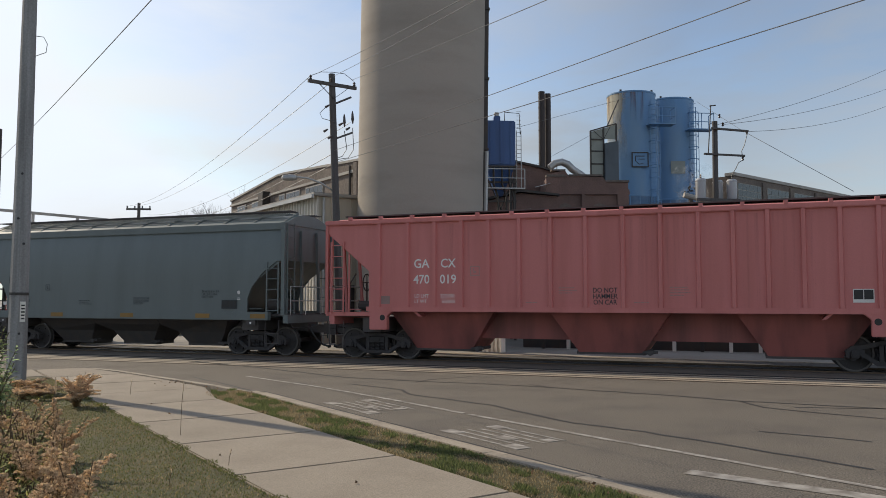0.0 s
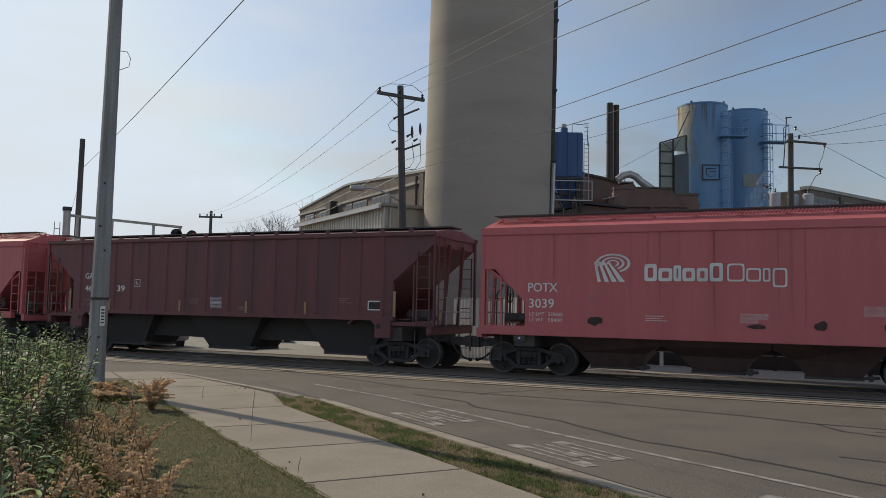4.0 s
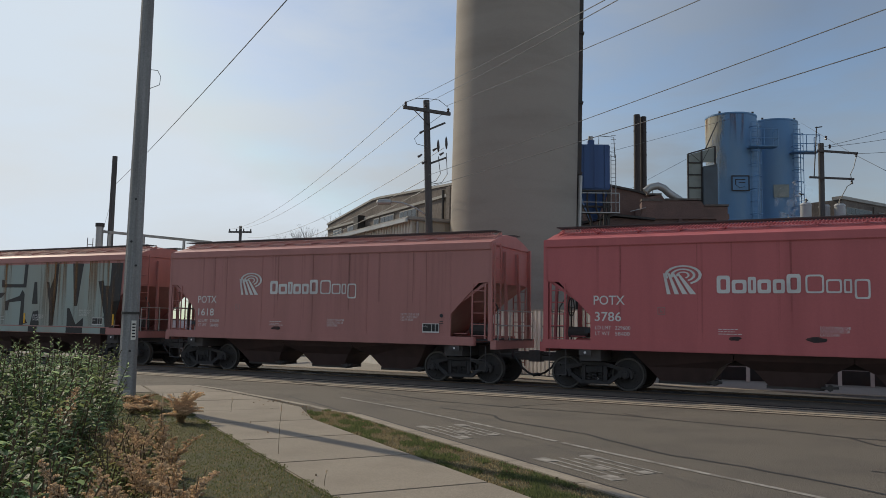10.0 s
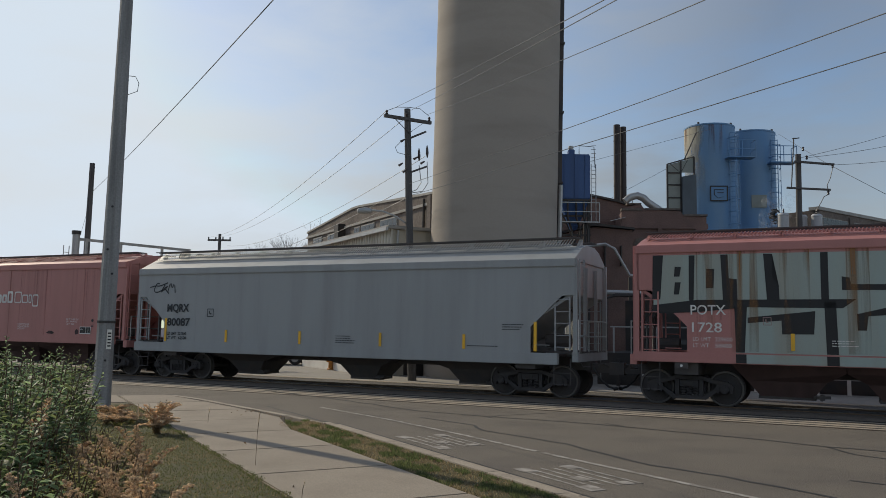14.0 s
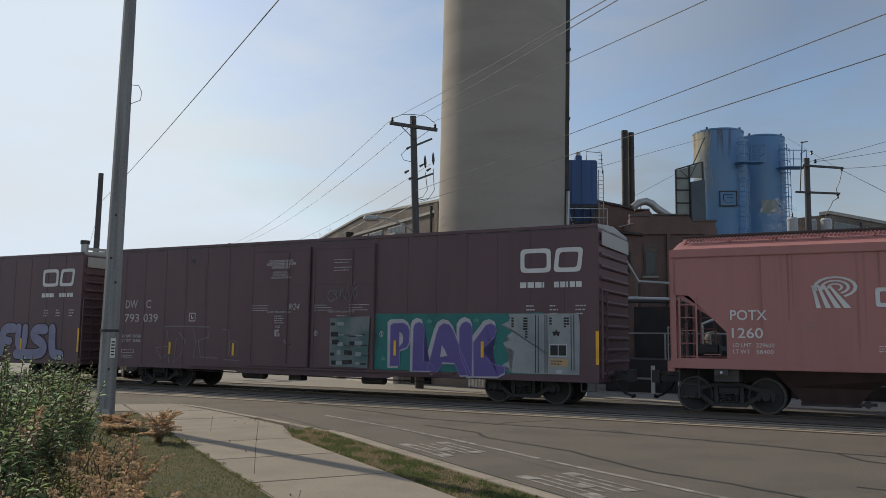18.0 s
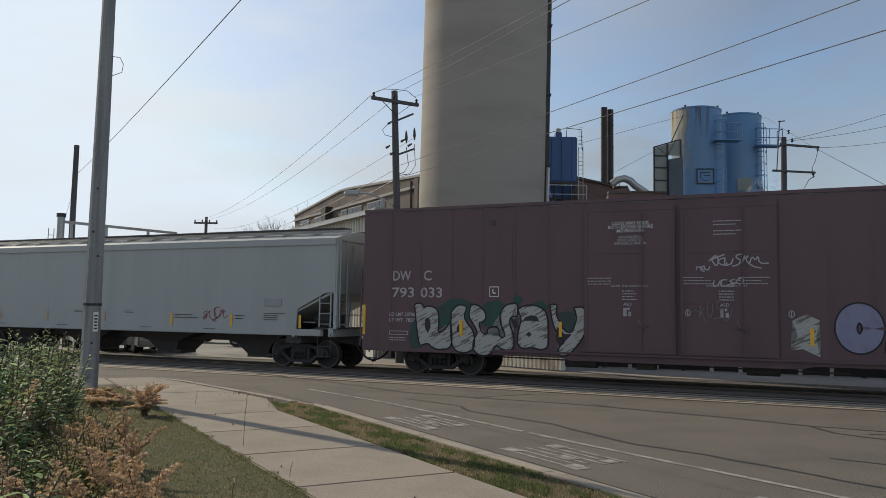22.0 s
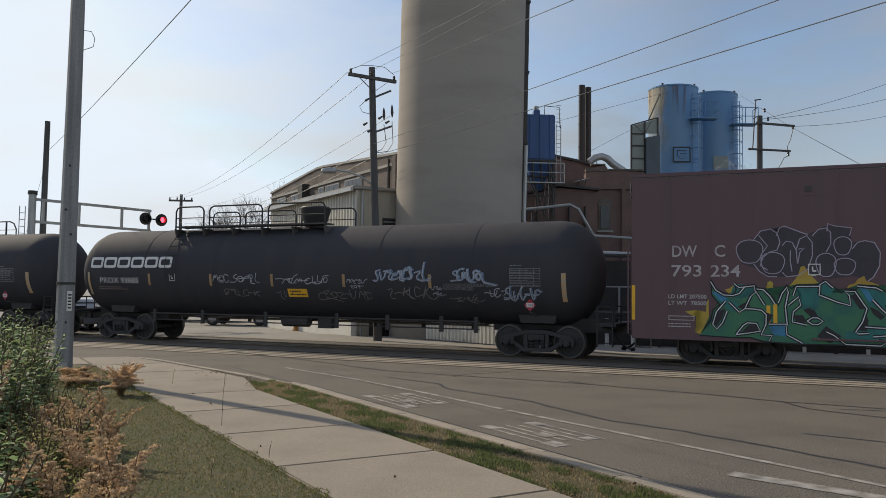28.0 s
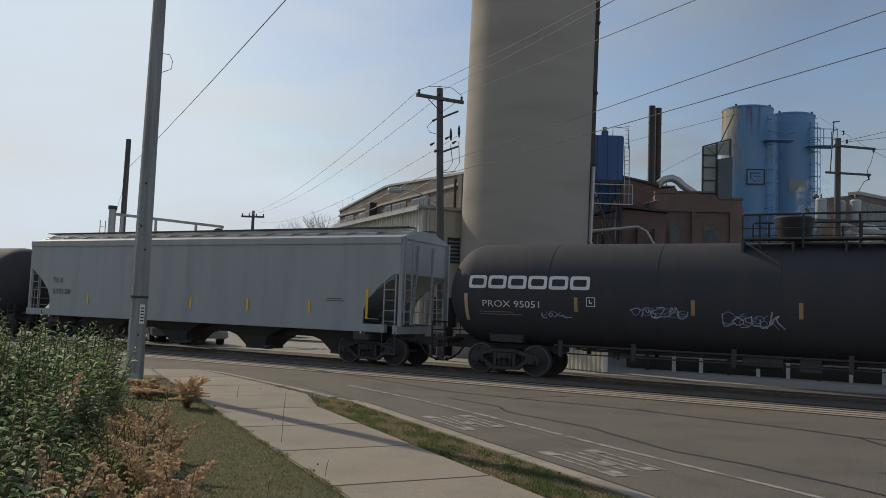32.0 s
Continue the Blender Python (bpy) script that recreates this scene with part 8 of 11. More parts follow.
patch(ofusi, [(2.73, 1.79), (3.05, 1.95), (3.35, 1.8), (3.25, 1.4), (3.35, 0.91), (2.95, 1.1), (2.67, 1.05), (2.85, 1.4)], B0, TAG_STRIPE)
# dark green clouds behind the striped letters
for pts in ([(-6.96, 2.01), (-6.68, 2.21), (-6.5, 2.28), (-6.23, 2.26), (-5.92, 2.2), (-5.91, 1.69), (-6.49, 1.51), (-6.89, 1.42)], [(-5.59, 2.02), (-5.38, 2.19), (-5.07, 2.25), (-4.84, 2.11), (-4.96, 1.54), (-5.23, 1.46), (-5.55, 1.53)], [(-7.67, 1.75), (-7.84, 1.49), (-7.94, 1.06), (-7.82, 0.8), (-7.44, 0.81)], [(-3.25, 1.89), (-2.97, 1.96), (-2.75, 1.88), (-2.79, 1.38), (-3.05, 1.41)], [(-4.04, 2.15), (-3.71, 2.25), (-3.51, 2.04), (-3.71, 1.93)], [(-4.63, 2.11), (-4.52, 2.43), (-4.29, 2.28), (-4.45, 2.03)],):
    patch(ofusi, pts, B0 + 0.0005, TAG_HALO)
letter = [(-7.74, 2.09), (-7.67, 2.14), (-7.46, 2.12), (-7.46, 2), (-7.27, 2.07), (-7.04, 2.01), (-6.93, 1.87), (-6.92, 1.51), (-6.95, 1.26), (-6.73, 1.34), (-6.54, 1.65), (-6.47, 1.1), (-6.54, 0.82), (-6.87, 0.76), (-7.13, 0.82), (-7.25, 0.95), (-7.44, 0.91), (-7.55, 0.87), (-7.65, 1.32)]
patch(ofusi, rounded(letter + letter[:1])[:-1], B0 - 0.0030, TAG_STRIPE)
strokes(ofusi, [rounded(letter + letter[:1])], B0 - 0.0085, TAG_BLACK, 0.045)
letter = [(-6.52, 1.88), (-6.34, 2.1), (-6.12, 2.1), (-6.01, 2.02), (-6.12, 1.77), (-5.97, 1.52), (-5.84, 1.41), (-5.75, 1.12), (-5.78, 0.83), (-6, 0.71), (-6.25, 0.71), (-6.43, 0.81), (-6.53, 1.1)]
patch(ofusi, rounded(letter + letter[:1])[:-1], B0 - 0.0038, TAG_STRIPE)
strokes(ofusi, [rounded(letter + letter[:1])], B0 - 0.0085, TAG_BLACK, 0.045)
letter = [(-5.89, 2.13), (-5.66, 2.1), (-5.46, 1.94), (-5.4, 1.75), (-5.49, 1.62), (-5.65, 1.58), (-5.54, 1.29), (-5.36, 1.26), (-5.37, 1.42), (-5.19, 1.49), (-5.02, 1.46), (-4.98, 1.19), (-4.84, 1.18), (-4.83, 1.31), (-4.95, 1.54), (-4.99, 1.79), (-4.92, 1.98), (-4.8, 2.11), (-4.61, 2.16), (-4.44, 2.16), (-4.44, 1.79), (-4.62, 1.79), (-4.71, 1.63), (-4.57, 1.31), (-4.53, 0.96), (-4.62, 0.83), (-4.87, 0.82), (-5.12, 0.98), (-5.22, 0.73), (-5.43, 0.64), (-5.66, 0.67), (-5.82, 0.83), (-5.79, 1.12), (-5.66, 1.29), (-5.79, 1.53), (-5.97, 1.77)]
patch(ofusi, rounded(letter + letter[:1])[:-1], B0 - 0.0046, TAG_STRIPE)
strokes(ofusi, [rounded(letter + letter[:1])], B0 - 0.0085, TAG_BLACK, 0.045)
letter = [(-4.44, 1.99), (-4.24, 2.1), (-3.95, 2.12), (-3.7, 2.03), (-3.55, 1.84), (-3.53, 1.18), (-3.55, 0.94), (-3.73, 0.86), (-4.03, 0.93), (-4.28, 0.87), (-4.45, 1), (-4.43, 1.31), (-4.37, 1.56), (-4.33, 1.72)]
patch(ofusi, rounded(letter + letter[:1])[:-1], B0 - 0.0054, TAG_STRIPE)
strokes(ofusi, [rounded(letter + letter[:1])], B0 - 0.0085, TAG_BLACK, 0.045)
letter = [(-3.49, 2.12), (-3.37, 2.15), (-3.27, 2.12), (-3.32, 1.89), (-3.21, 1.66), (-3.08, 1.42), (-2.88, 1.35), (-2.8, 1.51), (-2.72, 1.74), (-2.76, 1.97), (-2.82, 2.05), (-2.72, 2.07), (-2.5, 2.07), (-2.47, 1.82), (-2.45, 1.44), (-2.56, 1.2), (-2.8, 0.89), (-3.04, 0.7), (-3.28, 0.75), (-3.2, 1), (-3.04, 1.11), (-3.29, 1.34), (-3.42, 1.65)]
patch(ofusi, rounded(letter + letter[:1])[:-1], B0 - 0.0062, TAG_STRIPE)
strokes(ofusi, [rounded(letter + letter[:1])], B0 - 0.0085, TAG_BLACK, 0.045)
for pts in ([(-7.38, 1.65), (-7.31, 1.72), (-7.21, 1.65), (-7.19, 1.42), (-7.28, 1.25), (-7.38, 1.41)], [(-6.34, 1.4), (-6.27, 1.55), (-6.2, 1.47), (-6.21, 1.31), (-6.3, 1.3)], [(-4.34, 1.6), (-4.21, 1.77), (-4.04, 1.83), (-3.87, 1.8), (-3.79, 1.65), (-3.95, 1.67), (-4.21, 1.67)], [(-4.19, 1.29), (-4.1, 1.37), (-4.02, 1.29), (-4.1, 1.21)], [(-3.29, 1.53), (-3.05, 1.32), (-2.86, 1.32), (-3.21, 0.95), (-3.31, 1.18)], [(-4.68, 1.76), (-4.51, 1.7), (-4.41, 1.47), (-4.54, 1.44)],):
    patch(ofusi, pts, B0 - 0.008, TAG_BLACK_DULL)
for x in (-6.2, -3.18, 6.21):
    reflectors(ofusi, (x,), 1.24, B0 - 0.014, 0.42)
scrawl(ofusi, 0.75, 3.12, 1.2, 0.32, -1.712, TAG_WHITE, 41, 0.035, 6)
scrawl(ofusi, 0.45, 3.02, 0.35, 0.16, -1.712, TAG_WHITE, 43, 0.025, 3)
scrawl(ofusi, 0.85, 2.62, 0.75, 0.26, -1.712, TAG_WHITE, 42, 0.03, 4)
scrawl(ofusi, 0.35, 1.75, 0.9, 0.5, -1.712, TAG_FADE, 44, 0.015, 5)

# boxcar with green wild style
# yellow flames behind the green letters
for pts in ([(-7.21, 1.99), (-7.1, 2.02), (-6.97, 2.12), (-6.99, 1.9), (-7.1, 1.87)], [(-6.25, 1.94), (-6.18, 2.06), (-6.2, 2.17), (-6.13, 2.22), (-6.06, 2.16), (-6.07, 2.06), (-5.97, 1.98), (-5.96, 1.7), (-6.07, 1.73)], [(-5.7, 2.09), (-5.55, 2.27), (-5.48, 2.4), (-5.44, 2.56), (-5.36, 2.59), (-5.3, 2.46), (-5.2, 2.35), (-5.03, 2.16), (-5.03, 2.03), (-5.67, 2.03)], [(-4.47, 1.94), (-4.38, 2.13), (-4.25, 2.16), (-4.18, 2.27), (-4.05, 2.35), (-4, 2.22), (-3.88, 2.19), (-3.75, 2.13), (-3.59, 2), (-3.88, 1.94)],):
    patch(green_tag, pts, B0, TAG_GOLD)
for pts in ([(-3.52, 2.03), (-3.36, 2.19), (-3.27, 2.35), (-3.38, 2.55), (-3.23, 2.47), (-3.1, 2.32), (-2.95, 2.27), (-2.91, 2.11), (-3.15, 2.13)], [(-2.87, 1.96), (-2.75, 2.16), (-2.63, 2.12), (-2.57, 2.01), (-2.66, 1.88), (-2.68, 1.65), (-2.79, 1.65)], [(-8.01, 1.34), (-7.9, 1.46), (-7.67, 1.41), (-7.64, 1.68), (-7.6, 1.73), (-7.59, 1.01), (-7.81, 0.84), (-7.93, 0.89), (-7.74, 1.01), (-7.78, 1.24)], [(-8.18, 1.41), (-7.9, 1.46), (-7.71, 1.41), (-7.78, 1.28), (-8.01, 1.31)],):
    patch(green_tag, pts, B0, TAG_GOLD)
# green letters, cut up by dark gaps and edged in white
wild = [(-7.54, 2.24), (-7.41, 2), (-7.22, 1.89), (-7, 1.87), (-6.93, 1.99), (-6.98, 2.17), (-6.86, 2.07), (-6.49, 2.12), (-6.44, 2.04), (-6.26, 2.02), (-6.06, 1.78), (-5.95, 1.6), (-5.87, 1.93), (-5.75, 2.11), (-5.64, 2.03), (-5.54, 2.12), (-5.02, 2.14), (-4.93, 2.24), (-4.75, 2.11), (-4.54, 1.93), (-4.44, 2.03), (-4.21, 2.02), (-4.19, 2.13), (-3.8, 2.11), (-3.6, 1.97)]
wild += [(-3.47, 2.1), (-3.31, 2.21), (-3.15, 2.19), (-3.1, 2.24), (-2.94, 2.19), (-2.84, 2.07), (-2.78, 1.65), (-2.59, 1.71), (-2.56, 1.91), (-2.44, 1.92), (-2.42, 1.73), (-2.2, 1.81), (-2.02, 1.96), (-2.03, 1.72), (-2.14, 1.54), (-1.97, 1.25), (-1.88, 0.98), (-1.55, 0.78), (-1.52, 0.67), (-2.91, 0.62), (-4.54, 0.68), (-5.39, 0.67), (-6.27, 0.7), (-6.59, 0.79), (-7.08, 0.78), (-7.82, 0.81), (-7.55, 1.18), (-7.49, 1.47), (-7.33, 1.6), (-7.52, 1.85)]
patch(green_tag, wild, B0 - 0.003, TAG_GREEN)
strokes(green_tag, [wild + wild[:1]], B0 - 0.012, TAG_BLACK, 0.035)
for pts in ([(-6.98, 2.14), (-6.5, 2.09), (-6.5, 1.86), (-6.83, 1.77), (-7.08, 1.82)], [(-5.54, 2.08), (-5.04, 2.09), (-5.02, 1.63), (-5.14, 1.46), (-5.44, 1.54), (-5.4, 1.83)], [(-4.18, 2.1), (-3.8, 2.08), (-3.61, 1.91), (-3.56, 1.56), (-3.72, 1.59), (-3.97, 1.64)], [(-3.1, 2.19), (-2.87, 2.1), (-2.82, 1.84), (-3.07, 1.65)], [(-5.1, 2.16), (-4.89, 2.21), (-4.69, 2.03), (-4.8, 1.87), (-5.01, 1.9)], [(-4.46, 1), (-3.88, 1.09), (-3.56, 1.06), (-3.72, 0.78), (-4.46, 0.71)], [(-2.6, 1.65), (-2.1, 1.81), (-2.13, 1.58), (-2.36, 1.49)], [(-7.47, 1.77), (-7.16, 1.79), (-6.86, 1.61), (-7, 1.42)],):
    patch(green_tag, pts, B0 - 0.006, TAG_TEAL)
for pts in ([(-7.55, 1.95), (-7.23, 1.85), (-7.15, 1.77), (-7.21, 1.6)], [(-6.17, 1.12), (-5.8, 1.11), (-5.78, 0.84), (-6.06, 0.88)], [(-2.57, 1.88), (-2.44, 1.89), (-2.47, 1.53), (-2.61, 1.48)], [(-2.98, 1.82), (-2.82, 1.82), (-2.88, 1.65), (-3.04, 1.57)], [(-4.15, 2.08), (-4.02, 2.08), (-3.85, 1.78), (-3.95, 1.72)],):
    patch(green_tag, pts, B0 - 0.007, TAG_BLUE)
for pts in ([(-7.37, 1.42), (-7.19, 1.52), (-7.28, 1.25), (-7.41, 1.05), (-7.48, 1.15)], [(-6.9, 1.56), (-6.72, 1.67), (-6.59, 1.59), (-6.79, 1.49)], [(-6.82, 0.93), (-6.64, 1.1), (-6.46, 1.12), (-6.4, 0.97)], [(-5.61, 1.38), (-5.4, 1.38), (-5.3, 1.22), (-5.54, 1.15)], [(-5.39, 1.51), (-5.25, 1.56), (-5.11, 1.47), (-5.06, 1.34), (-5.23, 1.35)], [(-5.09, 0.87), (-4.89, 1.13), (-4.55, 0.89), (-4.8, 0.72)], [(-4.03, 1.46), (-3.97, 1.28), (-4.01, 1.04), (-4.16, 1.04), (-4.08, 1.27)], [(-3.95, 1.62), (-3.77, 1.53), (-3.62, 1.38), (-3.72, 1.3), (-3.88, 1.45)], [(-4.35, 1.87), (-4.23, 1.92), (-4.03, 1.56), (-4.15, 1.54)],):
    patch(green_tag, pts, B0 - 0.008, TAG_BLACK_DULL)
for pts in ([(-3.01, 1.15), (-2.76, 1.13), (-2.68, 0.96), (-2.95, 0.95)], [(-2.38, 1.62), (-2.16, 1.66), (-2.29, 1.43), (-2.44, 1.32)], [(-2.29, 1.2), (-2.1, 1.25), (-1.98, 0.95), (-2.21, 0.88)], [(-3.52, 1.6), (-3.46, 1.72), (-3.3, 1.6), (-3.36, 1.41)], [(-6.28, 1.45), (-6.07, 1.37), (-6.17, 1.17), (-6.23, 1.2)],):
    patch(green_tag, pts, B0 - 0.008, TAG_BLACK_DULL)
strokes(green_tag, ([(-7.55, 2.19), (-7.42, 1.97), (-7.23, 1.85), (-7.01, 1.84), (-6.86, 1.89), (-6.72, 2.07)], [(-6.98, 2.14), (-6.86, 2.04), (-6.5, 2.09), (-6.48, 1.91)], [(-7.19, 1.69), (-7.41, 1.42), (-7.5, 1.1), (-7.4, 0.98), (-7.26, 1.15), (-7.15, 1.44)], [(-7.1, 1.67), (-6.86, 1.42), (-6.73, 1.51), (-6.55, 1.51), (-6.34, 1.48), (-6.23, 1.37), (-6.24, 1.12), (-6.35, 0.87), (-6.1, 0.86), (-6.17, 0.72)], [(-6.94, 0.86), (-6.78, 1.08), (-6.67, 1.16), (-6.46, 1.15), (-6.37, 0.96), (-6.67, 0.9), (-6.94, 0.86)], [(-6.45, 2.01), (-6.29, 1.99), (-6.14, 1.83), (-6.02, 1.63)], [(-6.73, 1.51), (-6.59, 1.82), (-6.46, 1.94), (-6.27, 1.61)],), B0 - 0.0105, TAG_BLACK, 0.085)
strokes(green_tag, ([(-5.95, 1.67), (-5.86, 1.91), (-5.75, 2.06), (-5.72, 1.93), (-5.79, 1.57), (-5.75, 1.13)], [(-6.17, 1.14), (-5.78, 1.15), (-5.76, 0.89), (-5.4, 0.69)], [(-5.72, 1.62), (-5.49, 1.83), (-5.44, 1.62), (-5.61, 1.46), (-5.64, 1.21), (-5.31, 1.14)], [(-5.61, 1.86), (-5.54, 2.08), (-5.03, 2.09)], [(-5.03, 1.87), (-5.01, 2.13), (-4.89, 2.21), (-4.72, 2.05)], [(-5.01, 1.87), (-4.63, 1.71), (-4.35, 1.63), (-4.37, 1.87), (-4.48, 1.98), (-4.25, 1.97), (-4, 1.56), (-4.1, 1.24), (-4.25, 1), (-4.18, 0.96), (-3.97, 0.98)], [(-4.88, 0.99), (-4.72, 0.91), (-4.46, 0.7), (-3.72, 0.69), (-3.59, 0.78), (-3.8, 0.83)],), B0 - 0.0105, TAG_BLACK, 0.085)
strokes(green_tag, ([(-4.2, 2.1), (-3.8, 2.06), (-3.67, 1.99)], [(-3.88, 1.78), (-3.72, 1.59), (-3.52, 1.38)], [(-3.59, 1.6), (-3.46, 1.88), (-3.31, 2.16), (-3.17, 2.16)], [(-3.23, 1.6), (-3.23, 0.95), (-3.15, 0.92), (-2.76, 0.91)], [(-3.11, 1.8), (-3.1, 2.19), (-2.95, 2.15), (-2.85, 1.96)], [(-2.98, 1.83), (-2.82, 1.84), (-2.87, 1.65), (-3.03, 1.54)], [(-2.95, 1.62), (-2.6, 1.65), (-2.5, 1.88)], [(-2.76, 1.11), (-2.29, 1.61), (-2.05, 1.74)], [(-3.15, 1.29), (-2.76, 1.14), (-2.52, 0.96)], [(-3.07, 1), (-3.04, 1.14), (-2.88, 1.14)], [(-2.21, 1.35), (-2.1, 1.31), (-1.9, 0.83), (-2.13, 0.79), (-2.37, 0.89)],), B0 - 0.0105, TAG_BLACK, 0.085)
strokes(green_tag, ([(-4.05, 1.13), (-3.48, 1.1), (-3.52, 0.94), (-3.88, 0.9)], [(-5.3, 1.24), (-5.19, 1.32), (-5.06, 1.32), (-4.95, 1.24), (-5.06, 1.16), (-5.19, 1.16), (-5.3, 1.24)],), B0 - 0.0105, TAG_BLACK, 0.085)
strokes(green_tag, ([(-7.55, 2.19), (-7.42, 1.97), (-7.23, 1.85), (-7.01, 1.84), (-6.86, 1.89), (-6.72, 2.07)], [(-6.98, 2.14), (-6.86, 2.04), (-6.5, 2.09), (-6.48, 1.91)], [(-7.19, 1.69), (-7.41, 1.42), (-7.5, 1.1), (-7.4, 0.98), (-7.26, 1.15), (-7.15, 1.44)], [(-7.1, 1.67), (-6.86, 1.42), (-6.73, 1.51), (-6.55, 1.51), (-6.34, 1.48), (-6.23, 1.37), (-6.24, 1.12), (-6.35, 0.87), (-6.1, 0.86), (-6.17, 0.72)], [(-6.94, 0.86), (-6.78, 1.08), (-6.67, 1.16), (-6.46, 1.15), (-6.37, 0.96), (-6.67, 0.9), (-6.94, 0.86)], [(-6.45, 2.01), (-6.29, 1.99), (-6.14, 1.83), (-6.02, 1.63)], [(-6.73, 1.51), (-6.59, 1.82), (-6.46, 1.94), (-6.27, 1.61)],), B0 - 0.0145, TAG_LINE, 0.024)
strokes(green_tag, ([(-5.95, 1.67), (-5.86, 1.91), (-5.75, 2.06), (-5.72, 1.93), (-5.79, 1.57), (-5.75, 1.13)], [(-6.17, 1.14), (-5.78, 1.15), (-5.76, 0.89), (-5.4, 0.69)], [(-5.72, 1.62), (-5.49, 1.83), (-5.44, 1.62), (-5.61, 1.46), (-5.64, 1.21), (-5.31, 1.14)], [(-5.61, 1.86), (-5.54, 2.08), (-5.03, 2.09)], [(-5.03, 1.87), (-5.01, 2.13), (-4.89, 2.21), (-4.72, 2.05)], [(-5.01, 1.87), (-4.63, 1.71), (-4.35, 1.63), (-4.37, 1.87), (-4.48, 1.98), (-4.25, 1.97), (-4, 1.56), (-4.1, 1.24), (-4.25, 1), (-4.18, 0.96), (-3.97, 0.98)], [(-4.88, 0.99), (-4.72, 0.91), (-4.46, 0.7), (-3.72, 0.69), (-3.59, 0.78), (-3.8, 0.83)],), B0 - 0.0145, TAG_LINE, 0.024)
strokes(green_tag, ([(-4.2, 2.1), (-3.8, 2.06), (-3.67, 1.99)], [(-3.88, 1.78), (-3.72, 1.59), (-3.52, 1.38)], [(-3.59, 1.6), (-3.46, 1.88), (-3.31, 2.16), (-3.17, 2.16)], [(-3.23, 1.6), (-3.23, 0.95), (-3.15, 0.92), (-2.76, 0.91)], [(-3.11, 1.8), (-3.1, 2.19), (-2.95, 2.15), (-2.85, 1.96)], [(-2.98, 1.83), (-2.82, 1.84), (-2.87, 1.65), (-3.03, 1.54)], [(-2.95, 1.62), (-2.6, 1.65), (-2.5, 1.88)], [(-2.76, 1.11), (-2.29, 1.61), (-2.05, 1.74)], [(-3.15, 1.29), (-2.76, 1.14), (-2.52, 0.96)], [(-3.07, 1), (-3.04, 1.14), (-2.88, 1.14)], [(-2.21, 1.35), (-2.1, 1.31), (-1.9, 0.83), (-2.13, 0.79), (-2.37, 0.89)],), B0 - 0.0145, TAG_LINE, 0.024)
strokes(green_tag, ([(-4.05, 1.13), (-3.48, 1.1), (-3.52, 0.94), (-3.88, 0.9)], [(-5.3, 1.24), (-5.19, 1.32), (-5.06, 1.32), (-4.95, 1.24), (-5.06, 1.16), (-5.19, 1.16), (-5.3, 1.24)],), B0 - 0.0145, TAG_LINE, 0.024)
# blue and mint letters with rust-coloured smoke above them
for pts in ([(2.55, 2.03), (2.6, 2.17), (2.77, 2.17), (2.82, 2.06)], [(2.82, 2.11), (2.82, 2.34), (2.93, 2.41), (3.05, 2.34), (3.2, 1.96), (2.98, 1.96)], [(3.26, 2.24), (3.33, 2.53), (3.43, 2.58), (3.56, 2.53), (3.62, 2.38), (3.78, 2.38), (3.92, 2.43), (3.95, 2.24), (3.8, 2.17), (3.65, 2.01), (3.53, 2.28)], [(4.21, 2.17), (4.29, 2.38), (4.43, 2.33), (4.45, 2.17)], [(4.5, 2.04), (4.58, 2.27), (4.57, 2.47), (4.65, 2.58), (4.77, 2.58), (4.89, 2.47), (4.79, 2.27), (4.66, 2.03)],):
    patch(green_tag, pts, B0, TAG_EMBER)
for pts in ([(5.17, 2.21), (5.26, 2.41), (5.34, 2.45), (5.44, 2.24)], [(5.72, 1.95), (5.8, 2.24), (5.88, 2.29), (5.93, 2.02)], [(5.94, 2), (6.04, 2.26), (6.2, 2.34), (6.3, 2.41), (6.3, 2.12)], [(6.86, 2.1), (6.98, 2.33), (7.08, 2.4), (7.12, 2.13)], [(8.1, 1.96), (8.26, 2.19), (8.36, 1.99)],):
    patch(green_tag, pts, B0, TAG_EMBER)
for pts in ([(2.47, 1.95), (2.89, 2.12), (2.99, 1.95), (3.25, 1.92), (3.26, 2.23), (3.53, 2.31), (3.58, 2.01), (3.7, 2.04), (3.85, 2.21), (4.43, 2.19), (4.44, 1.69), (4.57, 1.6), (4.5, 1.13), (3.03, 1.07), (2.47, 1.04), (2.39, 1.46), (2.63, 1.47), (2.63, 1.67)],):
    patch(green_tag, pts, B0 - 0.003, TAG_MINT)
for pts in ([(5.2, 2.22), (5.7, 2.21), (5.71, 1.95), (6.03, 2.05), (6.38, 2.12), (6.66, 1.91), (6.62, 1.73), (6.31, 1.56), (6.16, 1.7), (5.63, 1.65), (5.22, 1.65), (5.22, 1.83), (5.4, 1.91), (5.2, 2.05)], [(7.14, 2.15), (7.33, 2.15), (8.25, 1.99), (8.28, 1.75), (7.82, 1.68), (7.78, 1.38), (7.68, 1.14), (7.37, 1.37), (7, 1.67), (7.07, 1.78), (7.17, 1.92)],):
    patch(green_tag, pts, B0 - 0.0045, TAG_MINT)
for pts in ([(2.9, 1.06), (3.01, 1.37), (3.29, 1.68), (3.6, 1.68), (3.79, 1.79), (4.01, 1.79), (4.09, 1.39), (4.26, 1.26), (4.38, 1.15), (4.56, 0.81), (4.44, 0.66), (3.54, 0.63), (3.3, 0.76), (3.15, 0.91)],):
    patch(green_tag, pts, B0 - 0.006, TAG_BLUE)
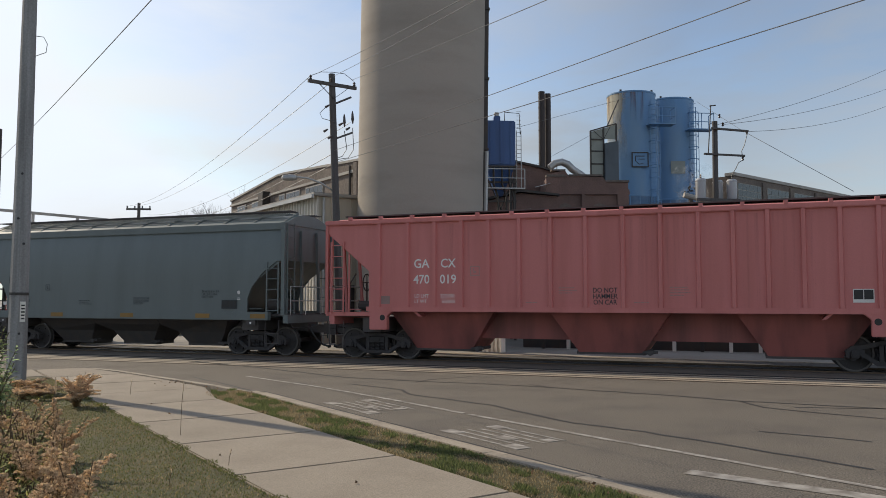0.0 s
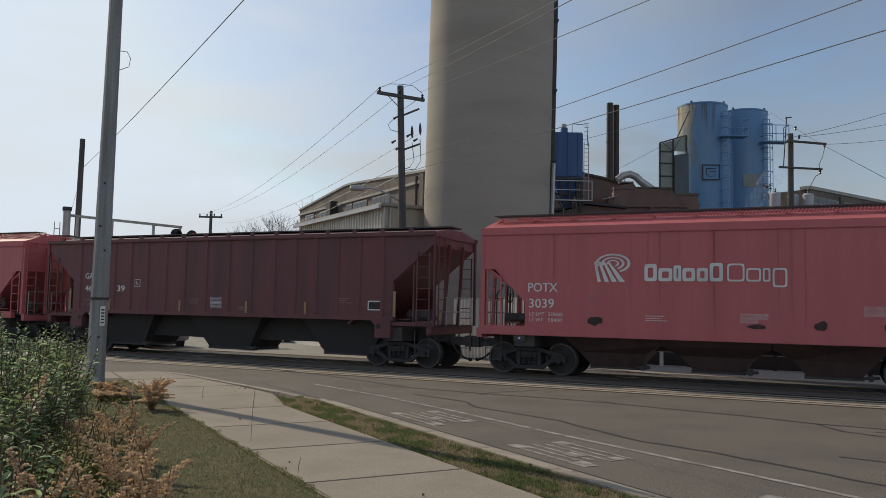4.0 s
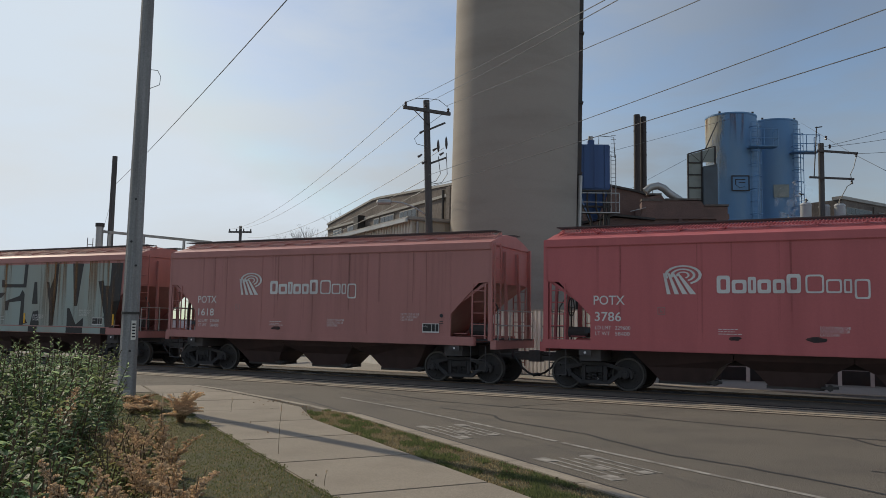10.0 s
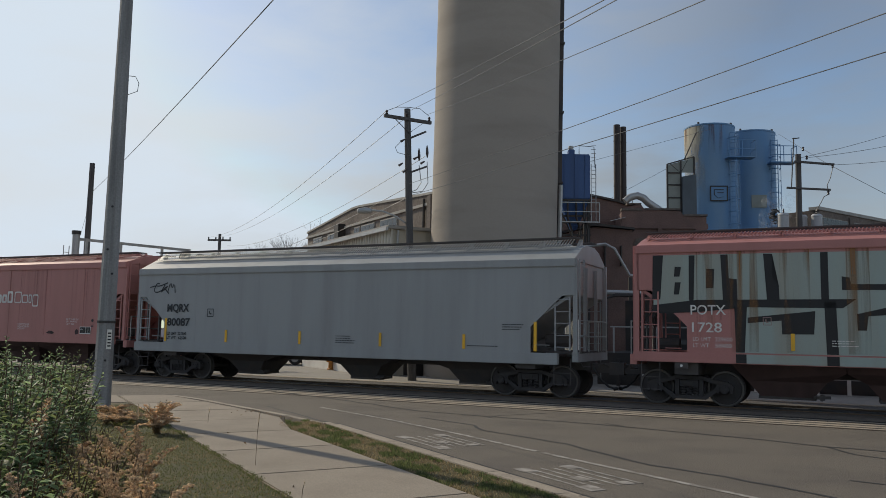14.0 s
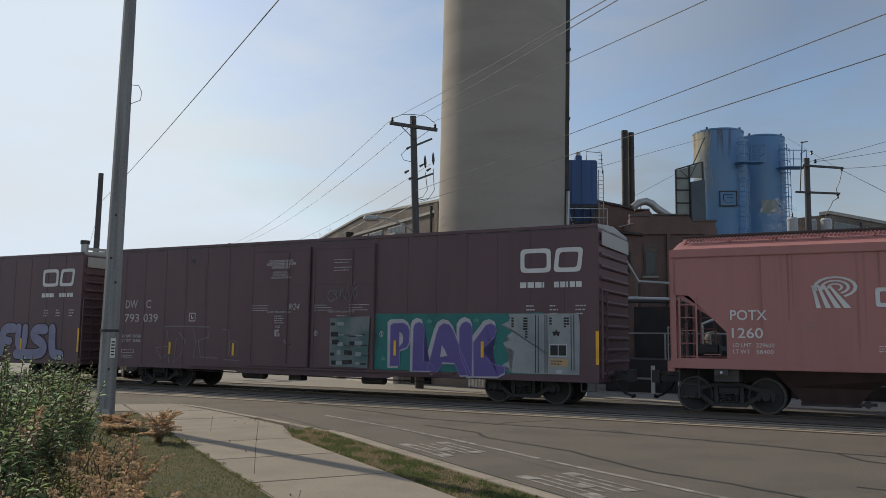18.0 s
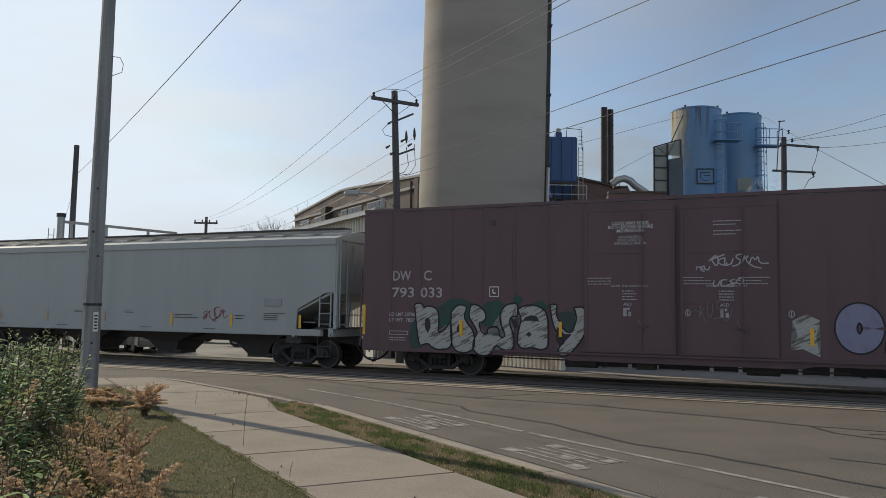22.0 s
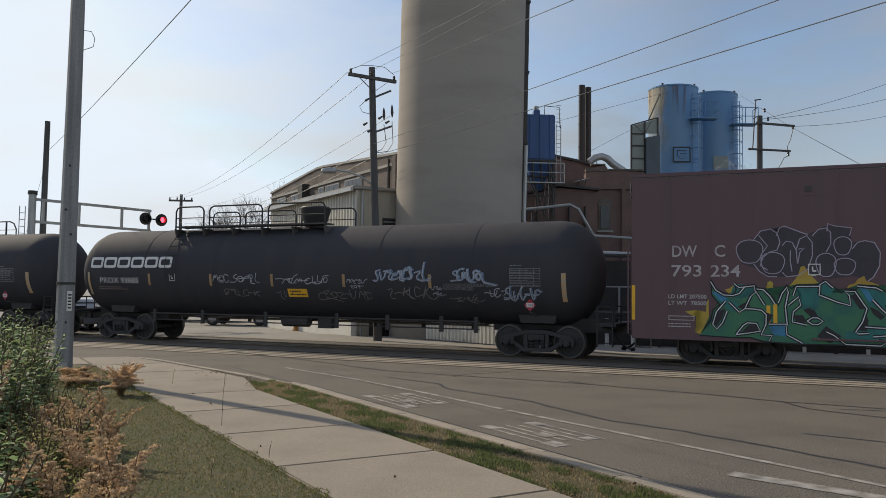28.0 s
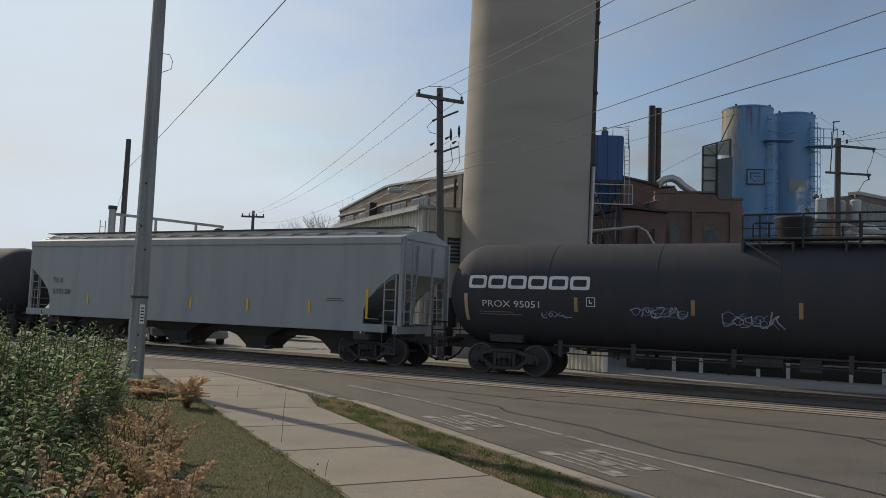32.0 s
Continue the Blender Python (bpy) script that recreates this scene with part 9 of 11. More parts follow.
for pts in ([(4.32, 2.05), (4.46, 2), (4.74, 2.12), (4.85, 2.24), (5.11, 2.09), (5.39, 1.91), (5.22, 1.72), (4.87, 1.4), (4.74, 1.25), (4.93, 1.04), (5.04, 0.94), (4.79, 0.75), (4.65, 0.89), (4.59, 1.03), (4.46, 1.1), (4.5, 1.54), (4.31, 1.71)], [(5.04, 1.52), (5.19, 1.58), (5.6, 1.55), (5.76, 1.67), (5.96, 1.42), (6.28, 1.07), (6.08, 0.79), (5.94, 0.64), (4.93, 0.62), (4.72, 0.75), (4.59, 0.96), (5.04, 0.94), (5.01, 1.26)],):
    patch(green_tag, pts, B0 - 0.007, TAG_BLUE)
for pts in ([(6.43, 2.15), (6.88, 2.12), (6.97, 2.1), (7.13, 1.92), (7.09, 1.57), (7.03, 1.36), (7.12, 1.16), (7.17, 0.82), (6.94, 0.63), (6.51, 0.63), (6.21, 0.89), (6.31, 1.07), (6.44, 1.28), (6.62, 1.29), (6.65, 1.71), (6.68, 1.91), (6.56, 2.03)],):
    patch(green_tag, pts, B0 - 0.007, TAG_BLUE)
for pts in ([(7.06, 1.29), (7.3, 0.96), (7.68, 0.93), (7.93, 1.11), (8.18, 1.65), (8.99, 1.7), (9.37, 1.69), (9.34, 0.79), (7.42, 0.73), (7.24, 0.89)],):
    patch(green_tag, pts, B0 - 0.002, TAG_TEAL)
strokes(green_tag, ([(2.47, 1.95), (2.89, 2.12), (2.99, 1.95), (3.25, 1.92), (3.26, 2.23), (3.53, 2.31), (3.58, 2.01), (3.7, 2.04), (3.85, 2.21), (4.43, 2.19), (4.52, 2.04), (4.67, 2.03)], [(2.63, 1.67), (2.63, 1.47), (2.39, 1.46), (2.47, 1.04), (2.9, 1.06), (3.3, 0.76), (3.54, 0.63), (4.44, 0.66), (4.56, 0.81), (4.36, 1.15), (4.51, 1.14), (4.57, 1.58), (4.39, 1.66)],), B0 - 0.0115, TAG_BLACK, 0.07)
strokes(green_tag, ([(4.32, 2.06), (4.46, 1.99), (4.74, 2.11), (4.85, 2.22), (5.11, 2.09), (5.4, 1.91), (5.22, 1.72), (4.87, 1.4), (4.76, 1.25), (4.93, 1.01)], [(5.2, 2.05), (5.2, 2.22), (5.7, 2.21), (5.71, 1.95), (6.03, 2.05), (6.38, 2.12), (6.68, 1.9), (6.63, 1.71)], [(5.22, 1.65), (5.63, 1.65), (6.16, 1.7), (6.31, 1.56)], [(5.6, 1.55), (5.76, 1.65), (6.28, 1.06), (5.94, 0.64), (4.93, 0.62)], [(6.43, 2.15), (6.95, 2.12), (7.15, 1.92), (7, 1.71), (7, 1.57), (7.37, 1.16), (7.7, 0.98), (7.95, 1.2)], [(7.14, 2.15), (8.26, 1.98), (8.29, 1.75), (7.82, 1.66), (7.78, 1.34)], [(7.81, 1.58), (9, 1.72)],), B0 - 0.0115, TAG_BLACK, 0.06)
strokes(green_tag, ([(7.05, 1.16), (7.24, 0.86), (7.42, 0.73), (8.88, 0.77)],), B0 - 0.0115, TAG_BLACK, 0.06)
for pts in ([(2.85, 1.67), (3.16, 1.67), (3.04, 1.51), (2.94, 1.34), (2.88, 1.51)], [(3.56, 1.68), (3.61, 1.52), (3.53, 1.24), (3.55, 1.11), (3.63, 1.31)], [(3.72, 1.38), (3.97, 1.62), (4.21, 1.46), (3.99, 1.35), (4.11, 1.09), (3.8, 1.27)],):
    patch(green_tag, pts, B0 - 0.0095, TAG_BLACK_DULL)
for pts in ([(5.66, 1.62), (5.78, 1.48), (5.86, 1.2), (5.62, 1.1), (5.58, 1.34)], [(7.32, 1.75), (7.52, 1.88), (7.51, 1.77), (7.72, 1.77), (7.67, 1.58), (7.44, 1.74)], [(7.29, 1.48), (7.63, 1.48), (7.73, 1.68), (7.71, 1.28)],):
    patch(green_tag, pts, B0 - 0.0095, TAG_BLACK_DULL)
strokes(green_tag, ([(2.51, 1.92), (2.89, 2.07)], [(2.94, 2.03), (3.04, 1.88), (3.22, 1.87)], [(3.3, 2.17), (3.53, 2.24)], [(3.62, 1.95), (3.89, 2.15), (4.4, 2.15)], [(4.49, 1.99), (4.67, 1.97)], [(2.93, 1.09), (3.26, 1.65)], [(2.85, 1.64), (2.97, 1.4)], [(2.43, 1.41), (2.65, 1.43)], [(2.48, 1.11), (2.77, 1.12)], [(4.32, 1.06), (4.55, 0.84)], [(3.99, 1.32), (4.23, 1.4)], [(3.51, 1.24), (3.8, 1)], [(4.33, 1.57), (4.53, 1.52)],), B0 - 0.0145, TAG_LINE, 0.026)
strokes(green_tag, ([(4.35, 2), (4.67, 2.03), (4.88, 2.15), (5.29, 1.89)], [(6.4, 2.08), (6.66, 1.86)], [(5.48, 1.12), (5.61, 0.96), (6.02, 1.13)], [(5.83, 1.6), (6.25, 1.04)], [(6.45, 2.11), (6.88, 2.08), (7.07, 1.9)], [(7, 1.53), (7.31, 1.13), (7.7, 0.89), (7.92, 1.05), (8.02, 1.29)], [(7.75, 1.28), (7.68, 1.17), (7.21, 1.49)], [(7.14, 2.11), (8.23, 1.94)], [(7.84, 1.55), (8.99, 1.68)],), B0 - 0.0145, TAG_LINE, 0.026)
for x, z, r in ((4.47, 1.79, 0.09), (4.92, 1.98, 0.08), (4.73, 1.47, 0.10), (4.77, 1.17, 0.09), (4.55, 1.57, 0.06), (6.6, 1.01, 0.09), (6.73, 0.71, 0.09), (6.92, 1.02, 0.08), (6.74, 1.43, 0.09), (6.84, 1.78, 0.07), (5.11, 1.91, 0.07), (7.03, 1.29, 0.06)):
    patch(green_tag, [(x + r * math.cos(a * 0.628), z + r * math.sin(a * 0.628)) for a in range(10)], B0 - 0.0085, TAG_PALE_BLUE)
for i, (x, z) in enumerate(((2.79, 1.85), (3.38, 1.99), (3.44, 1.79), (3.16, 1.3), (2.71, 1.23), (3.83, 1.93), (4.04, 2), (4.21, 1.73), (4.34, 1.93), (3.67, 1.93), (5.54, 1.88), (5.83, 1.84), (6.16, 1.91), (5.33, 1.76), (6.42, 1.84), (7.45, 1.99), (7.82, 1.89), (7.19, 1.78), (7.53, 1.3), (8.06, 1.79))):
    strokes(green_tag, [[(x, z), (x + 0.12 * math.cos(1.7 * i), z + 0.1 * math.sin(2.3 * i))]], B0 - 0.0105, TAG_DEEP, 0.03)
# coral letters, yellow haze and streaks on the doors
for pts in ([(-2.11, 2.24), (-1.83, 2.28), (-1.8, 2.16), (-1.65, 2.15), (-1.33, 2.18), (-1.33, 1.94), (-1.2, 1.89), (-0.98, 1.67), (-1.02, 1.61), (-1.46, 1.62), (-1.65, 1.62), (-1.95, 1.69), (-2.08, 1.89)],):
    patch(green_tag, pts, -1.6945, TAG_PALE_CORAL)
strokes(green_tag, ([(-2.08, 1.98), (-1.83, 2.04), (-1.86, 1.74)], [(-1.77, 1.92), (-1.5, 1.94)], [(-1.65, 2.13), (-1.68, 1.65)], [(-1.45, 1.86), (-1.29, 1.89), (-1.05, 1.66), (-1.44, 1.64), (-1.45, 1.86)], [(-1.83, 2.27), (-1.8, 2.13), (-1.33, 2.16)],), -1.698, TAG_EMBER, 0.03)
for pts in ([(-1.95, 1.72), (-1.65, 1.62), (-1.35, 1.58), (-0.98, 1.51), (-0.62, 1.38), (-1.06, 1.31), (-1.58, 1.29), (-1.73, 1.06), (-1.93, 1.13)], [(-1.93, 1.04), (-1.5, 1.11), (-1.21, 1.04), (-1.43, 0.96), (-1.84, 0.92)], [(1.21, 1.34), (1.48, 1.41), (1.87, 1.28), (2.07, 1.08), (1.74, 1.04), (1.41, 1.16)],):
    patch(green_tag, pts, -1.6935, TAG_STRAW)
for pts in ([(-1.65, 1.18), (-1.13, 1.24), (-0.47, 1.16), (-1.21, 1.1), (-1.58, 1.05)], [(1.34, 1.23), (1.74, 1.17), (2.06, 0.96), (1.6, 0.99)], [(1.07, 1.34), (1.41, 1.37), (1.47, 1.33), (1.14, 1.3)],):
    patch(green_tag, pts, -1.6955, TAG_EMBER)
strokes(green_tag, ([(-1.65, 1.38), (-1.62, 1.48), (-1.58, 1.39)], [(-1.53, 1.4), (-1.5, 1.5), (-1.43, 1.41)], [(-1.38, 1.41), (-1.35, 1.5), (-1.28, 1.49)], [(-0.91, 1.52), (-0.82, 1.44)], [(-1.96, 1.4), (-0.91, 1.36)], [(-1.8, 1.21), (-1.06, 1.18)],), -1.698, TAG_DEEP, 0.018)
# pen-drawn bubbles above the green piece
for pts in ([(-6.93, 2.95), (-6.82, 3.22), (-6.51, 3.28), (-6.35, 3.48), (-6.12, 3.51), (-5.96, 3.4), (-5.89, 3.55), (-5.62, 3.5), (-5.27, 3.36), (-5.03, 3.48), (-4.83, 3.58), (-4.35, 3.5), (-4.3, 3.15), (-4.02, 3.19), (-3.79, 3.11), (-3.69, 2.82), (-3.79, 2.38), (-3.97, 2.25), (-4.3, 2.35), (-4.81, 2.27), (-5.2, 2.38), (-5.49, 2.35), (-5.76, 2.32), (-6.18, 2.32), (-6.43, 2.52), (-6.8, 2.65)],):
    patch(green_tag, pts, B0 + 0.0005, TAG_NIGHT)
strokes(green_tag, ([(-6.51, 3.25), (-6.35, 3.46), (-6.12, 3.51), (-5.96, 3.4), (-5.9, 3.17), (-5.97, 2.98), (-6.15, 2.93), (-6.29, 2.81), (-6.36, 2.6), (-6.18, 2.48)], [(-5.98, 3.34), (-5.91, 3.53), (-5.8, 3.58), (-5.62, 3.5), (-5.41, 3.41), (-5.27, 3.36)], [(-5.85, 3.09), (-5.76, 3.2), (-5.62, 3.17), (-5.53, 2.97)], [(-5.85, 2.43), (-5.76, 2.32), (-5.49, 2.35), (-5.27, 2.51), (-5.17, 2.84), (-5.17, 3.16), (-5.29, 3.33), (-5.45, 3.25), (-5.53, 3), (-5.51, 2.68)], [(-5.66, 2.97), (-5.67, 2.71), (-5.63, 2.45)], [(-5.5, 2.64), (-5.45, 2.92), (-5.34, 3.03), (-5.48, 3)],), B0 - 0.001, TAG_LILAC, 0.024)
strokes(green_tag, ([(-5.17, 3.32), (-5.03, 3.48), (-4.86, 3.51), (-4.76, 3.4), (-4.76, 3.12), (-4.86, 2.93)], [(-4.84, 3.43), (-4.83, 3.62), (-4.69, 3.56), (-4.3, 3.5), (-4.35, 3.31)], [(-4.3, 2.99), (-4.18, 3.15), (-4.02, 3.19), (-3.82, 3.14), (-3.7, 2.9), (-3.72, 2.58), (-3.85, 2.32), (-3.97, 2.22)], [(-6.51, 2.63), (-6.38, 2.45), (-6.18, 2.32), (-5.97, 2.32)], [(-6.39, 3.35), (-6.19, 3.09), (-6.35, 2.85), (-6.33, 2.72)],), B0 - 0.001, TAG_LILAC, 0.024)
for x, z, rx, rz in ((-6.61, 2.95, 0.31, 0.32), (-6.07, 2.66, 0.27, 0.29), (-4.87, 2.61, 0.22, 0.31), (-4.5, 3.07, 0.19, 0.24), (-4.46, 2.57, 0.23, 0.22)):
    outline(green_tag, x, z, rx, rz, B0 - 0.001, TAG_LILAC, 0.022)
for x in (2.6, 3.4, 3.55, 3.75, 4.9, 5.05, 6.9, 7.6):         # darker spots in the smoke
    z = 2.25 + 0.08 * math.sin(9 * x)
    patch(green_tag, [(x + 0.04 * math.cos(a * 1.047), z + 0.05 * math.sin(a * 1.047)) for a in range(6)], B0 - 0.001, TAG_CORAL)
scrawl(green_tag, 1.85, 2.03, 0.34, 0.15, -1.712, TAG_WHITE, 14, 0.03, 4)
scrawl(green_tag, 1.85, 1.8, 0.34, 0.14, -1.712, TAG_WHITE, 15, 0.03, 4)
scrawl(green_tag, 0.9, 0.9, 0.42, 0.07, -1.705, TAG_WHITE, 16, 0.02, 5)
scrawl(green_tag, 0.95, 0.7, 0.45, 0.07, -1.705, TAG_WHITE, 17, 0.02, 6)
reflectors(green_tag, (-6.02, -3.23, 3.37, 3.66, 6.4, 6.5), 1.17, B0 - 0.02, 0.46)
square_mark(green_tag, -5.27, 2.36, B0 - 0.004, 0.28, WHITE)
board = part("tag_panel", Shape().box(8.43, 8.87, B0 - 0.02, B0 - 0.013, 1.32, 1.6), TAG_WHITE, green_tag)
for k in range(2):
    part("tag_window", Shape().box(8.45 + 0.21 * k, 8.64 + 0.21 * k, B0 - 0.023, B0 - 0.02, 1.35, 1.57), BLACK, board)
lines(green_tag, 8.25, 0.98, B0 - 0.016, PRINT, 2, 0.7, 0.08, 0.04)
plak_lines = ([(-6.35, 2.04), (-6.21, 1.45), (-6.86, 1.39), (-6.55, 0.99), (-6.22, 1.25), (-6.19, 0.86)],
    [(-6.47, 2.14), (-6.0, 2.17), (-4.34, 2.14), (-4.38, 1.78), (-4.83, 1.67), (-4.7, 1.1), (-3.92, 1.07)],
    [(-5.87, 1.75), (-5.95, 0.86), (-5.61, 1.17), (-5.45, 1.66), (-5.76, 1.95)],
    [(-5.07, 2.06), (-4.94, 1.57), (-5.03, 1.04)],
    [(-3.78, 2.07), (-3.46, 2.03), (-3.39, 1.32), (-3.6, 1.03), (-2.96, 1.01)],
    [(-2.5, 1.95), (-2.24, 1.53), (-2.33, 1.02)])
strokes(plak, plak_lines, B0, TAG_FADE, 0.036)

# tags on the tank cars: place, size, pen, number of strokes
for i, (x, z, w, h, pen, thick, n_) in enumerate((
        (-3.35, 2.02, 1.95, 0.33, TAG_PEN, 0.026, 8), (-0.75, 2.03, 1.95, 0.26, TAG_PEN, 0.028, 9), (1.86, 2.06, 0.6, 0.16, TAG_PEN, 0.02, 6), (1.95, 1.9, 0.45, 0.12, TAG_PEN, 0.02, 4),
        (2.78, 2.12, 0.85, 0.42, TAG_PEN, 0.045, 4), (3.6, 2.1, 0.95, 0.5, TAG_PEN, 0.045, 5), (5.35, 2.12, 1.15, 0.4, TAG_PEN, 0.045, 6),
        (-3.0, 1.6, 1.45, 0.28, TAG_FADE, 0.02, 7), (-0.85, 1.54, 0.42, 0.36, TAG_FADE, 0.02, 3), (0.65, 1.52, 1.95, 0.36, TAG_FADE, 0.022, 8),
        (3.2, 1.58, 1.4, 0.42, TAG_FADE, 0.028, 6), (4.72, 1.88, 0.36, 0.13, TAG_PEN, 0.02, 3), (4.75, 1.72, 0.32, 0.12, TAG_PEN, 0.02, 3), (5.3, 1.55, 0.9, 0.2, TAG_FADE, 0.02, 5),
        (6.35, 1.66, 0.7, 0.28, TAG_PEN, 0.026, 4), (6.95, 1.6, 1.0, 0.4, TAG_PEN, 0.036, 6))):
    scrawl(tank_a, x, z, w, h, -1.45, pen, 60 + i, thick, n_, shell_a)
    if thick > 0.03:        # blue shadow strokes beside the white
        scrawl(tank_a, x + 0.04, z + 0.02, w, h, -1.45, TAG_PALE_BLUE, 60 + i, thick * 0.8, n_, shell_a)
shell_a(part("notice", Shape().add([(-0.38, 0, 1.62), (0.36, 0, 1.62), (0.36, 0, 1.88), (-0.38, 0, 1.88)], [(0, 1, 2, 3)]), YELLOW, tank_a, "yellow notice plate"))
for k in range(2):
    shell_a(lines(tank_a, -0.3, 1.78 - 0.1 * k, 0, INK, 1, 0.62, 0.1, 0.05, k))
for i, (x, z, w, h) in enumerate(((-3.98, 1.85, 1.5, 0.34), (-1.62, 1.68, 1.35, 0.36), (2.6, 1.75, 1.5, 0.33), (-6.6, 1.75, 0.6, 0.16))):
    scrawl(tank_b, x, z, w, h, -1.45, TAG_PEN, 80 + i, 0.03, (6, 6, 7, 3)[i], shell_b)
    scrawl(tank_b, x + 0.05, z + 0.03, w, h * 0.9, -1.453, TAG_PALE_BLUE, 180 + i, 0.022, (6, 6, 7, 3)[i], shell_b)
# small tags on the hoppers
for car, _ in CARS:
    if car.name == "covered_hopper.002":
        for i, (x, z, w, h) in enumerate(((1.0, 1.5, 0.7, 0.4), (4.4, 1.5, 1.2, 0.45), (-1.0, 1.45, 0.3, 0.15), (-0.2, 1.45, 0.3, 0.15))):
            scrawl(car, x, z, w, h, -1.602, TAG_BLACK, 90 + i, 0.045, 4)
scrawl(grain, -7.85, 3.0, 1.25, 0.4, -1.612, INK, 95, 0.04, 4)
scrawl(white_car, 4.35, 1.5, 0.95, 0.5, -1.612, TAG_RED, 96, 0.025, 5)
green_car = CARS[0][0]
for x in (-6.2, -3.0, 0.1, 3.2, 5.3):
    part("ochre_mark", Shape().box(x, x + 0.55, -1.625, -1.616, 1.2, 1.34), surface("ochre_stripe", (0.28, 0.16, 0.04), 0.6) if x < -6 else bpy.data.materials["ochre_stripe"], green_car)


# ---------------------------------------------------------------- road marks and cracks
def ground_line(name, points, width, material, label, z=0.004):
    vs, fs = ribbon(points, width, lambda a, b: (a, b, z))
    return tagged(part(name, Shape().add(vs, fs), material), label, "road marking" if "line" in name or "mark" in name else "crack", kind="structure")


def wander(points, amount, seed):
    """Adds small bends between the given places."""
    rnd, res = random.Random(seed), [points[0]]
    for a, b in zip(points, points[1:]):
        n = max(2, int(math.dist(a, b) / 0.35))
        for i in range(1, n + 1):
            k = i / n
            j = amount if i < n else 0
            res.append((a[0] + (b[0] - a[0]) * k + rnd.uniform(-j, j), a[1] + (b[1] - a[1]) * k + rnd.uniform(-j, j)))
    return res


for i, (pts, w) in enumerate((
        ([(-5.5, 24.3), (-2.81, 21.37), (-0.79, 18.9), (0.85, 17.86), (2.45, 17.06), (3.47, 16.38), (5.15, 15.06), (6.37, 13.9), (9.5, 12.0), (14, 8.6)], 0.06),
        ([(-0.61, 17.41), (0.49, 16.17), (0.62, 15.34), (1.95, 13.69), (2.51, 12.31), (2.84, 11.61), (3.6, 10.8), (5.2, 8.2)], 0.05),
        ([(0.82, 17.6), (1.11, 18.15), (2.19, 18.83)], 0.03), ([(3.2, 17.0), (3.5, 16.4)], 0.03), ([(6.37, 13.9), (6.4, 13.05), (7.0, 12.3), (9.0, 10.2)], 0.045), ([(5.16, 10.69), (6.2, 9.8)], 0.04),
        ([(6.9, 13.0), (8.3, 12.75), (10.4, 12.2)], 0.035), ([(7.1, 9.8), (8.4, 9.35)], 0.03),
        ([(-4.3, 19.3), (-2.2, 15.9), (-0.5, 12.95), (0.85, 10.5), (2.6, 7.3)], 0.035))):
    ground_line("road_crack", wander(pts, 0.035, i), 1.4 * w, CRACK, "dark sealed crack across the asphalt")
ground_line("lane_line", wander([(-3.05, 19.3), (-1.3, 16.97), (0.02, 14.95), (1.35, 12.75)], 0.008, 3), 0.1, ROADPAINT, "worn white lane line on the street", 0.006)
ground_line("lane_line", wander([(1.42, 12.62), (2.51, 10.88), (3.72, 9.01), (5.6, 6.0)], 0.008, 4), 0.1, ROADPAINT, "worn white lane line on the street", 0.006)


def street_mark(cx, cy, label):
    """Stretched painted sign in the lane, worn to loose bars."""
    m = thing("lane_mark", label, "road marking", pose(cx, cy, 0, 0, 0, STREET_TURN), "lane marks", "structure")
    for i in range(6):
        y = -0.42 + 0.17 * i
        part("paint_bar", Shape().box(-0.72 + 0.1 * (i % 2), 0.72 - 0.12 * ((i + 1) % 2), y, y + 0.045, 0.003, 0.006), ROADPAINT, m)
    for x, y, w, h in ((-0.8, -0.45, 0.3, 0.22), (-0.75, 0.3, 0.28, 0.2), (0.55, -0.45, 0.32, 0.22), (0.0, -0.15, 0.3, 0.2), (0.5, 0.2, 0.2, 0.18)):
        part("paint_bar", Shape().box(x, x + w, y, y + h, 0.003, 0.007), ROADPAINT, m)


street_mark(-0.18, 13.75, "worn white painted lane mark on asphalt")
street_mark(1.62, 10.6, "worn white painted lane mark on asphalt")
ground_line("road_crack", wander([tuple(street_xy(p, 5.885)) for p in (-15.2, -12, -9, -6)], 0.006, 31), 0.035, CRACK, "dark gap between gutter and asphalt")
ground_line("stop_line", [(3.2, 8.25), (4.35, 7.15), (5.4, 6.1)], 0.24, ROADPAINT, "broad worn white line on the street", 0.006)
PALE_STRIP = surface("worn_concrete_strip", (0.32, 0.27, 0.205), 0.9, spot=(0.16, 0.13, 0.1), amount=0.6, scale=1.4, stretch=(0.15, 3, 1), grain=0.35)
for y0, y1, z in ((-4.5, -4.24, -0.006), (-4.1, -3.78, -0.008), (-3.62, -3.33, -0.006), (-3.04, -2.7, -0.022), (2.5, 2.9, -0.03)):
    ob = setting("crossing_strip", Shape().box(-70, 60, y0, y1, -0.1, z), PALE_STRIP, "pale worn strip of concrete between the rails", "road")
    ob.matrix_basis = TRACK

for y in (-4.55, -3.27, -2.66, -4.18):
    ob = setting("flangeway", Shape().box(-70, 60, y - 0.035, y + 0.035, -0.1, -0.003), CRACK, "dark groove beside the siding rail", "road")
    ob.matrix_basis = TRACK

